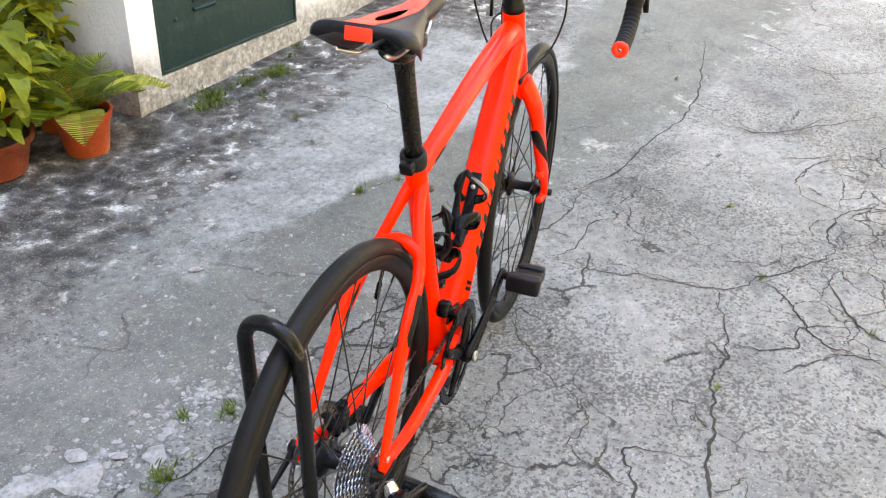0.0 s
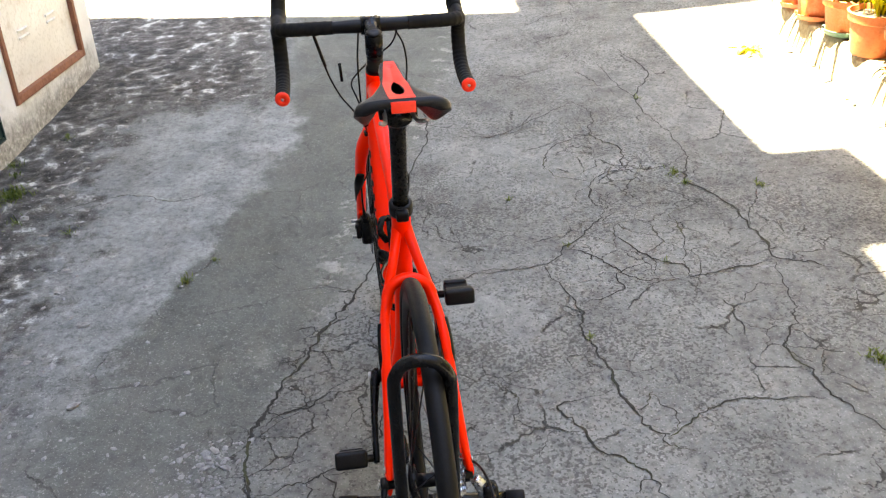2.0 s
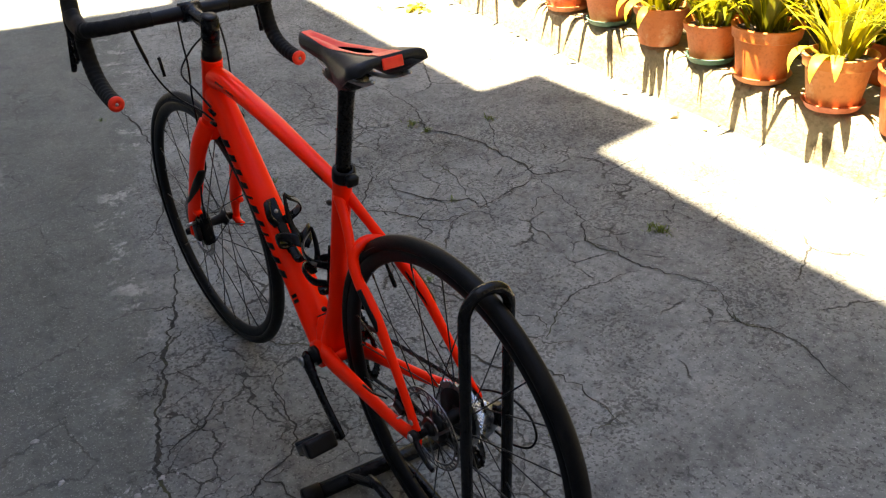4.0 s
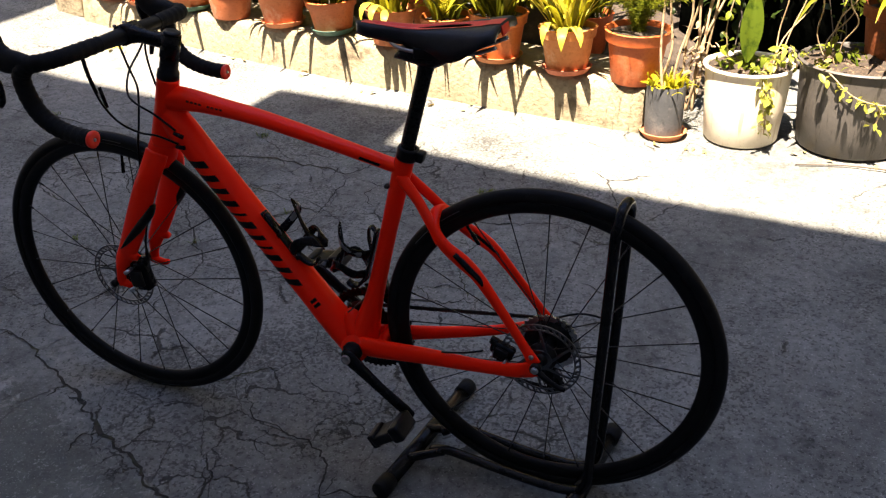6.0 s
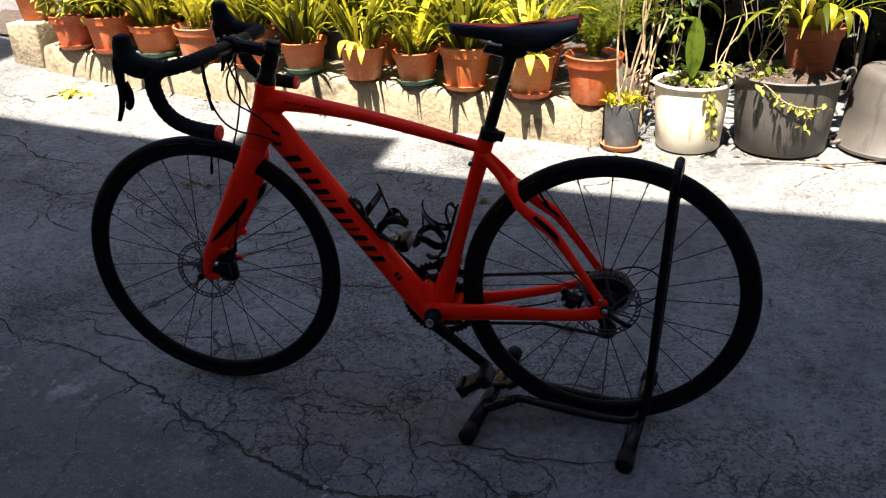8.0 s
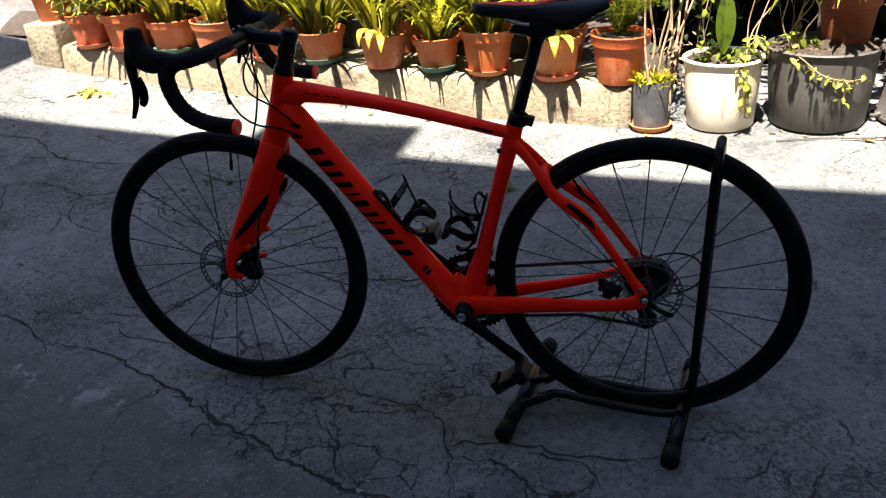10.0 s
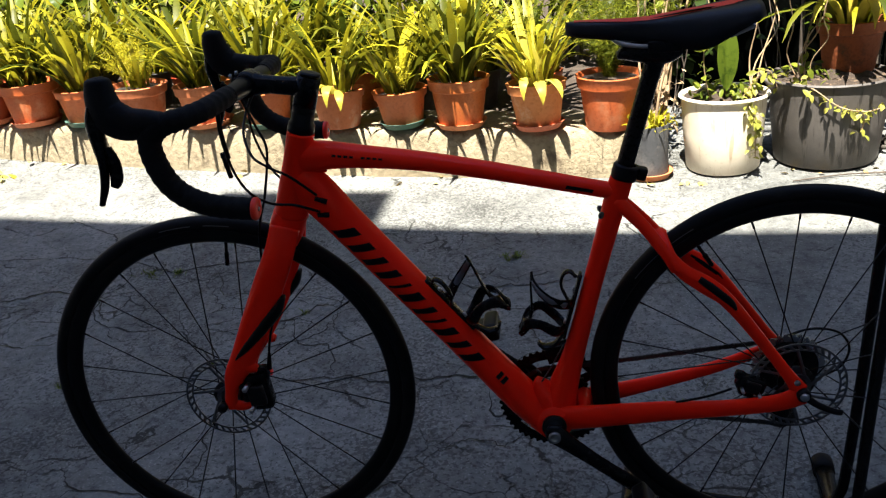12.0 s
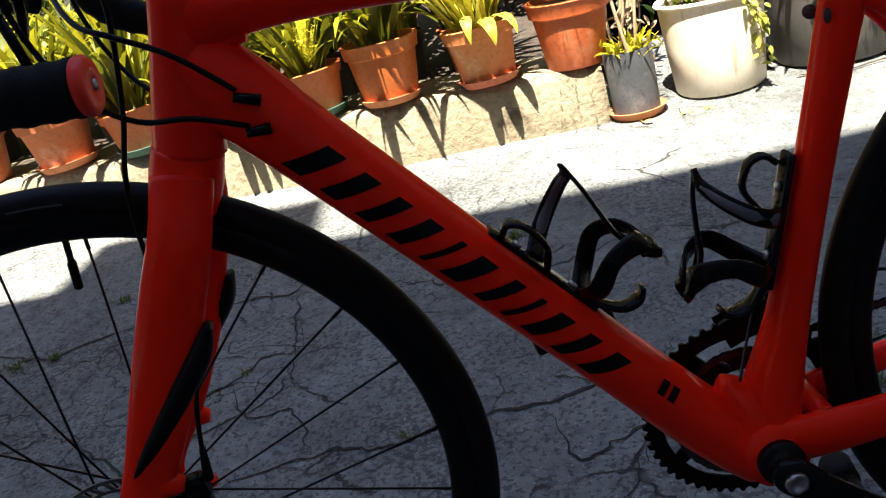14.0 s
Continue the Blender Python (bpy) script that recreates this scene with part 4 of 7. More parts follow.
def saddle_top(x, u):
    t = (0.358 - x) / 0.272
    w, top, drop = saddle_shape(max(0.0, min(1.0, t)))
    th = u * math.pi / 2
    back = 0.004 * max(0.0, t - 0.72) / 0.28 * u * u
    return x - back, w * math.sin(th), top - drop * (1 - math.cos(th)) ** 2.4 - (0.003 * math.exp(-(u / 0.2) ** 2) if 0.12 < t < 0.9 else 0)


def saddle_mesh():
    bm = bmesh.new()
    rows = []
    n, m = 32, 17
    for i in range(n + 1):
        t = i / n
        x = 0.358 - 0.272 * t
        w, top, drop = saddle_shape(t)
        row = [bm.verts.new(saddle_top(x, -1 + 2 * j / (m - 1))) for j in range(m)]
        thick = 0.013 + 0.010 * math.sin(t * math.pi)
        for u in (0.8, 0.4, 0.0, -0.4, -0.8):
            px, py, pz = saddle_top(x, u)
            row.append(bm.verts.new((px, py * 0.92, pz - thick)))
        rows.append(row)
    k = len(rows[0])
    for a, b in zip(rows, rows[1:]):
        cx = (a[8].co.x + b[8].co.x) / 2
        for j in range(k):
            if 0.145 < cx < 0.235 and j in (7, 8, 18, 19):
                continue    # the open slot through the shell
            bm.faces.new((a[j], a[(j + 1) % k], b[(j + 1) % k], b[j]))
    bm.faces.new(rows[0][::-1])
    bm.faces.new(rows[-1])
    return fixed(bm), rows


bm, rows_ = saddle_mesh()
saddle = part("saddle", bm, M_SADDLE, bike, "black race saddle with red-orange centre stripe")


def stripe(name, edge0, edge1, x0, x1, material, lift=0.0012):
    bm = bmesh.new()
    g = []
    n = 40
    for i in range(n + 1):
        x = x0 + (x1 - x0) * i / n
        row = []
        for j in range(7):
            u = edge0(x) + (edge1(x) - edge0(x)) * j / 6
            px, py, pz = saddle_top(x, u)
            row.append(bm.verts.new((px, py, pz + lift)))
        g.append(row)
    for a, b in zip(g, g[1:]):
        for j in range(6):
            bm.faces.new((a[j], b[j], b[j + 1], a[j + 1]))
    return part(name, fixed(bm), material, saddle)


def half(x):
    t = (0.358 - x) / 0.272
    h = 0.0075 + 0.0125 * min(1.0, t / 0.5) - 0.002 * max(0.0, t - 0.6)
    return math.asin(min(0.9, h / saddle_shape(t)[0])) / (math.pi / 2)


def slot(x):
    return 0.14 * math.sqrt(max(0.0, 1 - ((x - 0.190) / 0.050) ** 2))


for sgn in (1, -1):
    stripe("saddle_stripe", lambda x: sgn * slot(x), lambda x: sgn * half(x), 0.345, 0.0865, M_RED)
bm = bmesh.new()
box(bm, 0.004, 0.036, 0.017, pose(0.0845, 0, 0.9585, 0, 12), 0.0015)
part("tail_tab", bm, M_RED, saddle, "red-orange tail tab")
for s in (1, -1):
    bm = bmesh.new()
    tube(bm, [(0.300, s * 0.008, 0.940, 0.0035), (0.280, s * 0.016, 0.922, 0.0035), (0.240, s * 0.022, 0.915, 0.0035), (0.180, s * 0.022, 0.915, 0.0035), (0.130, s * 0.026, 0.920, 0.0035), (0.090, s * 0.034, 0.935, 0.0035)], 10, 6)
    part("saddle_rail", fixed(bm), M_STEEL, saddle, "bare metal rail")
bm = bmesh.new()
tube(bm, [(0.277, 0, 0.715, 0.0140), (0.262, 0, 0.768, 0.0140), (0.244, 0, 0.830, 0.0140), (0.232, 0, 0.872, 0.0145), (0.228, 0, 0.888, 0.017, 0.016)], 20, 4)
tube(bm, [(0.283, 0, 0.900, 0.005, 0.013), (0.262, 0, 0.905, 0.014, 0.021), (0.215, 0, 0.902, 0.019, 0.024), (0.190, 0, 0.905, 0.012, 0.022)], 16, 5)
post = part("seatpost", fixed(bm), M_POST, bike, "black alloy seatpost with clamp head")
for s in (1, -1):
    bm = bmesh.new()
    box(bm, 0.050, 0.009, 0.018, pose(0.215, s * 0.026, 0.914), 0.003)
    part("rail_clamp", bm, M_CARBON, post)
bm = bmesh.new()
ax_tilt = -math.degrees(math.atan2(0.045, 0.156))
lathe(bm, [(0.0145, -0.012), (0.0205, -0.012), (0.0212, -0.008), (0.0212, 0.008), (0.0195, 0.012), (0.0145, 0.012)], 28, pose(0.2735, 0, 0.717, 0, ax_tilt))
box(bm, 0.016, 0.022, 0.020, pose(0.248, 0, 0.712, 0, ax_tilt), 0.004)
part("seat_collar", fixed(bm), M_CARBON, bike, "black seat collar")

# ---- stem, bars, levers ----
bm = bmesh.new()
lathe(bm, [(0.0, -0.004), (0.0225, -0.004), (0.0215, 0.010), (0.0185, 0.014), (0.0185, 0.028), (0.0178, 0.029), (0.0185, 0.030), (0.0185, 0.042), (0.0, 0.042)], 28, pose(0.7900, 0, 0.822, 0, -18))
part("headset_spacer", fixed(bm), M_CARBON, bike, "black headset spacers")
bm = bmesh.new()
tube(bm, [(0.7785, 0, 0.860, 0.0195), (0.763, 0, 0.906, 0.0195)], 24, 1)
tube(bm, [(0.766, 0, 0.889, 0.0175, 0.017), (0.800, 0, 0.894, 0.0150, 0.0155), (0.835, 0, 0.899, 0.0150, 0.0165), (0.852, 0, 0.901, 0.0190, 0.022)], 20, 5)
tube(bm, [(0.866, -0.022, 0.902, 0.0205), (0.866, 0.022, 0.902, 0.0205)], 24, 1, side=(0, 0, 1))
stem = part("stem", fixed(bm), M_GLOSS, bike, "gloss black stem")
bm = bmesh.new()
lathe(bm, [(0.0, 0.0), (0.0170, 0.0), (0.0165, 0.004), (0.006, 0.005), (0.0, 0.004)], 24, pose(0.7612, 0, 0.9075, 0, -16.5))
part("top_cap", fixed(bm), M_CARBON, stem)
for sy in (0.014, -0.014):
    for dz in (0.016, -0.016):
        bm = bmesh.new()
        lathe(bm, [(0, 0), (0.0035, 0), (0.0035, 0.004), (0, 0.005)], 10, pose(0.884, sy, 0.902 + dz, 0, 90))
        part("bolt", fixed(bm), M_STEEL, stem)


def bar_mesh():
    bm = bmesh.new()
    right = [(0.866, 0.0, 0.902, 0.0158), (0.866, 0.05, 0.902, 0.0150), (0.868, 0.120, 0.902, 0.0125), (0.872, 0.165, 0.901, 0.0125), (0.888, 0.196, 0.899, 0.0125), (0.920, 0.210, 0.893, 0.0130)]
    left = [(x, -y, z, r) for x, y, z, r in right[1:]][::-1]
    tube(bm, left + right, 16, 5, side=(0, 0, 1))
    return fixed(bm)


bars = part("handlebar", bar_mesh(), M_CARBON, bike, "black drop handlebar")
for s in (1, -1):
    bm = bmesh.new()
    drop = [(0.868, s * 0.085, 0.902, 0.0150), (0.870, s * 0.130, 0.902, 0.0155), (0.876, s * 0.172, 0.901, 0.0155), (0.896, s * 0.201, 0.898, 0.0158), (0.925, s * 0.2105, 0.892, 0.0165), (0.944, s * 0.2115, 0.872, 0.0165), (0.943, s * 0.2115, 0.843, 0.0168), (0.931, s * 0.2115, 0.811, 0.0168), (0.909, s * 0.2115, 0.788, 0.0168), (0.878, s * 0.2120, 0.774, 0.0166), (0.845, s * 0.2125, 0.767, 0.0164), (0.812, s * 0.2130, 0.764, 0.0164)]
    P = smooth_path(drop, 12)
    for k, p in enumerate(P):
        p[3] += 0.0005 * (1 if k % 5 < 2 else -0.6)
    tube(bm, P, 18, 1, side=(0, 1, 0.3))
    tape = part("bar_tape", fixed(bm), M_TAPE, bars, "black wound bar tape")
    bm = bmesh.new()
    lathe(bm, [(0.0, -0.006), (0.0135, -0.006), (0.0165, 0.0), (0.0168, 0.004), (0.014, 0.0065), (0.0045, 0.0070), (0.004, 0.0055), (0.0, 0.0055)], 24, pose(0.811, s * 0.213, 0.764, 0, -95))
    part("end_plug", fixed(bm), M_RED, tape, "red-orange bar end plug")
    bm = bmesh.new()
    lathe(bm, [(0.0, 0.0), (0.0035, 0.0), (0.0030, 0.0015), (0.0, 0.0015)], 12, pose(0.8045, s * 0.213, 0.7635, 0, -95))
    part("plug_bolt", fixed(bm), M_STEEL, tape)
    # lever body
    lever = new("brake_lever")
    lever.parent = bike
    lever.empty_display_size = 0.03
    tagged(lever, "black shift and brake lever with rubber hood")
    bm = bmesh.new()
    f = 0.013 if s > 0 else 0.001    # the two levers do not sit quite level
    tube(bm, [(0.918, s * 0.210, 0.897, 0.0145, 0.0145), (0.942, s * 0.2105, 0.899, 0.0185, 0.0155), (0.964 + f * 0.5, s * 0.2105, 0.899, 0.0250, 0.0172), (0.983 + f, s * 0.209, 0.913, 0.0275, 0.0180), (0.9895 + f, s * 0.207, 0.935, 0.0235, 0.0175), (0.990 + f, s * 0.205, 0.952, 0.0200, 0.0165), (0.990 + f, s * 0.204, 0.962, 0.0160, 0.0132), (0.990 + f, s * 0.204, 0.9655, 0.0020, 0.0030)], 18, 6)
    part("hood", fixed(bm), M_RUBBER, lever, "black rubber hood")
    bm = bmesh.new()
    tube(bm, [(1.000 + f, s * 0.211, 0.928, 0.010, 0.011), (1.006 + f, s * 0.212, 0.903, 0.0125, 0.012), (1.005 + f, s * 0.215, 0.873, 0.0105, 0.010), (1.003 + f, s * 0.220, 0.845, 0.0070, 0.009), (1.007 + f, s * 0.224, 0.815, 0.0058, 0.008), (1.017 + f, s * 0.227, 0.787, 0.004, 0.006)], 14, 6)
    part("brake_blade", fixed(bm), M_GLOSS, lever, "gloss black brake blade")
    bm = bmesh.new()
    tube(bm, [(0.994 + f, s * 0.214, 0.868, 0.004, 0.008), (0.988 + f, s * 0.217, 0.846, 0.009, 0.006), (0.989 + f, s * 0.219, 0.824, 0.010, 0.005), (0.995 + f, s * 0.221, 0.811, 0.006, 0.004)], 12, 5)
    part("shift_paddle", fixed(bm), M_GLOSS, lever, "gloss black shift paddle")

# ---- cables ----
def cable(pts, r=0.0023):
    bm = bmesh.new()
    tube(bm, [(*p, r) for p in pts], 8, 8)
    return part("cable", fixed(bm), M_CARBON, bike, "black control cable")


cable([(0.871, 0.130, 0.888), (0.877, 0.120, 0.849), (0.876, 0.105, 0.793), (0.865, 0.083, 0.746), (0.842, 0.058, 0.717), (0.808, 0.044, 0.707), (0.772, 0.030, 0.688)])
cable([(0.870, 0.131, 0.893), (0.876, 0.121, 0.853), (0.8765, 0.110, 0.812)], 0.0040)
cable([(0.872, -0.060, 0.888), (0.892, -0.045, 0.850), (0.888, 0.000, 0.821), (0.866, 0.040, 0.793), (0.838, 0.055, 0.778), (0.806, 0.046, 0.755), (0.773, 0.030, 0.717)])
cable([(0.872, -0.055, 0.888), (0.900, -0.075, 0.845), (0.900, -0.080, 0.790), (0.870, -0.066, 0.730), (0.815, -0.042, 0.700), (0.776, -0.033, 0.690)])
cable([(0.873, 0.028, 0.890), (0.853, 0.035, 0.842), (0.841, 0.037, 0.810), (0.844, 0.037, 0.779), (0.859, 0.036, 0.722), (0.880, 0.029, 0.668), (0.888, 0.0285, 0.600), (0.880, 0.031, 0.545), (0.872, 0.045, 0.522)])
cable([(0.868, 0.052, 0.525), (0.884, 0.052, 0.490), (0.896, 0.052, 0.450), (0.905, 0.050, 0.405)])
bm = bmesh.new()
tube(bm, [(0.899, 0.051, 0.436, 0.0030), (0.905, 0.050, 0.405, 0.0052)], 10, 1)
part("cable_boot", fixed(bm), M_RUBBER, bike)
bm = bmesh.new()
tube(bm, [(0.899, 0.0775, 0.812, 0.0038), (0.893, 0.075, 0.770, 0.0038)], 10, 1)
part("cable_adjuster", fixed(bm), M_GLOSS, bike)
for p, q in (((0.776, 0.034, 0.713), (0.757, 0.031, 0.705)), ((0.775, 0.035, 0.684), (0.756, 0.033, 0.683)), ((0.779, -0.034, 0.690), (0.760, -0.032, 0.684))):
    bm = bmesh.new()
    tube(bm, [(*p, 0.0036), (*q, 0.0048)], 10, 1)
    part("cable_stop", fixed(bm), M_GLOSS, bike)
cable([(0.058, -0.066, 0.322), (0.010, -0.080, 0.352), (-0.050, -0.088, 0.372), (-0.102, -0.092, 0.362), (-0.124, -0.092, 0.328), (-0.108, -0.090, 0.290), (-0.060, -0.088, 0.268), (-0.020, -0.086, 0.272)], 0.0024)
cable([(0.20, 0.054, 0.318), (0.15, 0.060, 0.332), (0.11, 0.058, 0.345)], 0.0022)

# ---- crankset ----
bm = bmesh.new()
tube(bm, [(BB[0], -0.070, BB[1], 0.0145), (BB[0], 0.066, BB[1], 0.0145)], 20, 1, side=(0, 0, 1))
tube(bm, [(BB[0], 0.043, BB[1], 0.0215), (BB[0], 0.052, BB[1], 0.0215)], 24, 1, side=(0, 0, 1))
part("bottom_bracket", fixed(bm), M_CARBON, bike, "black bottom bracket cups and axle")
PED = (0.269, 0.166)
for s, (px, pz) in ((1, PED), (-1, (2 * BB[0] - PED[0], 2 * BB[1] - PED[1]))):
    bm = bmesh.new()
    tube(bm, [(BB[0] + (BB[0] - px) * 0.09, s * 0.064, BB[1] + (BB[1] - pz) * 0.09, 0.008, 0.006), (BB[0], s * 0.068, BB[1], 0.0185, 0.011), (BB[0] * 0.8 + px * 0.2, s * 0.073, BB[1] * 0.8 + pz * 0.2, 0.0155, 0.0095), (BB[0] * 0.45 + px * 0.55, s * 0.079, BB[1] * 0.45 + pz * 0.55, 0.0130, 0.0075), (px, s * 0.083, pz, 0.0135, 0.007), (px + (px - BB[0]) * 0.07, s * 0.083, pz + (pz - BB[1]) * 0.07, 0.006, 0.005)], 16, 5)
    arm = part("crank_arm", fixed(bm), M_GLOSS, bike, "gloss black crank arm")
    bm = bmesh.new()
    lathe(bm, [(0, -0.002), (0.0105, -0.002), (0.0105, 0.003), (0.0065, 0.0035), (0.006, 0.001), (0, 0.001)], 24, pose(BB[0], s * 0.0795, BB[1], -90 * s))
    part("crank_bolt", fixed(bm), M_STEEL, arm, "bare metal crank bolt")
    pedal = new("pedal")
    pedal.parent, pedal.matrix_basis = bike, pose(px, s * 0.09, pz, 0, 34 if s > 0 else 10)
    pedal.empty_display_size = 0.02
    tagged(pedal, "black clip-in pedal")
    bm = bmesh.new()
    tube(bm, [(0, -s * 0.004, 0, 0.008), (0, s * 0.016, 0, 0.0085), (0, s * 0.022, 0, 0.0105), (0, s * 0.062, 0, 0.010)], 16, 1, side=(0, 0, 1))
    part("pedal_axle", fixed(bm), M_SPOKE, pedal)
    bm = bmesh.new()
    o = 0.020 if s > 0 else 0.004
    box(bm, 0.078, 0.056, 0.022, pose(o, s * 0.044, 0), 0.007, 3)
    box(bm, 0.028, 0.066, 0.036, pose(o - 0.030, s * 0.044, 0.002), 0.008, 3)
    box(bm, 0.020, 0.052, 0.032, pose(o + 0.036, s * 0.044, 0.001), 0.006, 3)
    part("pedal_body", bm, M_CARBON, pedal)
    bm = bmesh.new()
    for k in (-1, 1):
        box(bm, 0.004, 0.026, 0.003, pose(o - 0.028, s * 0.044, 0.016 + 0.0005 * k), 0.001)
    box(bm, 0.003, 0.020, 0.008, pose(o - 0.040, s * 0.044, 0.004), 0.001)
    part("pedal_plate", bm, M_SPOKE, pedal)
for r, teeth, y in ((0.0985, 50, -0.0470), (0.0665, 34, -0.0395)):
    bm = bmesh.new()
    toothed(bm, r, teeth, 0.0045, y - 0.0015, y + 0.0015, r - 0.016)
    cr_ = part("chainring", bm, M_GLOSS if r > 0.08 else M_CARBON, bike, "black toothed chainring", smooth=False)
    cr_.location = (BB[0], 0, BB[1])
for i in range(4):
    a = radians(45 + 90 * i + 12)
    bm = bmesh.new()
    tube(bm, [(BB[0], -0.055, BB[1], 0.014, 0.008), (BB[0] + 0.045 * math.cos(a), -0.053, BB[1] + 0.045 * math.sin(a), 0.012, 0.007), (BB[0] + 0.086 * math.cos(a), -0.050, BB[1] + 0.086 * math.sin(a), 0.008, 0.004)], 12, 4)
    part("spider_arm", fixed(bm), M_GLOSS, bike)


# ---- chain and derailleurs ----
def chain_links():
    pts = []
    for k in range(28):
        a = radians(104) - radians(196) * k / 27
        pts.append((BB[0] + 0.0695 * math.cos(a), -0.0395, BB[1] + 0.0695 * math.sin(a)))
    low = [(0.300, -0.042, 0.210), (0.150, -0.044, 0.222), (0.020, -0.043, 0.206), (-0.004, -0.043, 0.198), (-0.022, -0.043, 0.206), (-0.026, -0.043, 0.225), (-0.010, -0.043, 0.246), (0.012, -0.043, 0.262), (0.020, -0.043, 0.280), (0.008, -0.043, 0.296)]
    back = [(0.030 * math.cos(radians(a)), -0.0535, 0.342 + 0.030 * math.sin(radians(a))) for a in (285, 320, 0, 40, 80, 100)]
    back = [(-x, y, z) for x, y, z in back]
    full = pts + low + back + [pts[0]]
    dense = []
    for p, q in zip(full, full[1:]):
        d = (Vector(q) - Vector(p)).length
        n = max(1, int(d / 0.002))
        for k in range(n):
            dense.append(Vector(p).lerp(Vector(q), k / n))
    out, last = [dense[0]], dense[0]
    for p in dense:
        if (p - last).length >= 0.0127:
            out.append(p)
            last = p
    return out


def build_chain():
    c = new("chain")
    c.parent = bike
    tagged(c, "oily steel roller chain")
    pts = chain_links()
    mesh = []
    for wide in (0.0026, 0.0017):
        bm = bmesh.new()
        for s in (1, -1):
            tube(bm, [(-0.0078, s * wide, 0, 0.0025, 0.0004), (-0.0050, s * wide, 0, 0.0040, 0.0005), (0.0, s * wide, 0, 0.0028, 0.0005), (0.0050, s * wide, 0, 0.0040, 0.0005), (0.0078, s * wide, 0, 0.0025, 0.0004)], 8, 1)
        tube(bm, [(-0.0063, -wide - 0.0006, 0, 0.0019), (-0.0063, wide + 0.0006, 0, 0.0019)], 8, 1, side=(0, 0, 1))
        me = bpy.data.meshes.new("link")
        fixed(bm).to_mesh(me)
        bm.free()
        mesh.append(me)
    for i, (p, q) in enumerate(zip(pts, pts[1:])):
        d = q - p
        mid = (p + q) / 2
        piece("link", mesh[i % 2], M_CHAIN, c, m=pose(*mid, 0, -math.degrees(math.atan2(d.z, d.x)), 0))


build_chain()
rd = new("rear_derailleur")
rd.parent = bike
tagged(rd, "black and bare metal rear derailleur")
bm = bmesh.new()
tube(bm, [(0.004, -0.076, 0.325, 0.010, 0.009), (-0.006, -0.092, 0.300, 0.014, 0.013), (0.002, -0.093, 0.268, 0.0135, 0.013), (0.010, -0.078, 0.245, 0.013, 0.013)], 14, 5)
part("parallelogram", fixed(bm), M_COG, rd, "bare metal derailleur link")
bm = bmesh.new()
box(bm, 0.036, 0.026, 0.042, pose(-0.016, -0.099, 0.302, 0, 20), 0.008, 3)
part("derailleur_knuckle", bm, M_GLOSS, rd)
for y in (-0.040, -0.066):
    bm = bmesh.new()
    tube(bm, [(0.010, y, 0.270, 0.006, 0.001), (0.008, y, 0.250, 0.013, 0.001), (-0.006, y, 0.222, 0.010, 0.001), (-0.004, y, 0.200, 0.006, 0.001)], 10, 4)
    part("derailleur_cage", fixed(bm), M_COG if y < -0.045 else M_CARBON, rd)
for x, z in ((0.006, 0.266), (-0.005, 0.218)):
    bm = bmesh.new()
    toothed(bm, 0.0185, 11, 0.004, -0.0545, -0.0515, 0.004)
    part("jockey_wheel", bm, M_CARBON, rd, smooth=False).location = (x, 0, z)
bm = bmesh.new()
box(bm, 0.060, 0.018, 0.005, pose(0.388, -0.047, 0.377, 0, 18), 0.002)
box(bm, 0.060, 0.003, 0.030, pose(0.388, -0.055, 0.368, 0, 18), 0.001)
box(bm, 0.060, 0.003, 0.030, pose(0.388, -0.038, 0.368, 0, 18), 0.001)
box(bm, 0.024, 0.022, 0.030, pose(0.362, -0.030, 0.392, 0, 15), 0.006, 2)
part("front_derailleur", bm, M_GLOSS, bike, "black front derailleur")
bm = bmesh.new()
tube(bm, [(0.425, 0.020, 0.345, 0.0016), (0.405, -0.012, 0.360, 0.0016), (0.385, -0.035, 0.385, 0.0016)], 6, 4)
part("derailleur_wire", fixed(bm), M_SPOKE, bike)


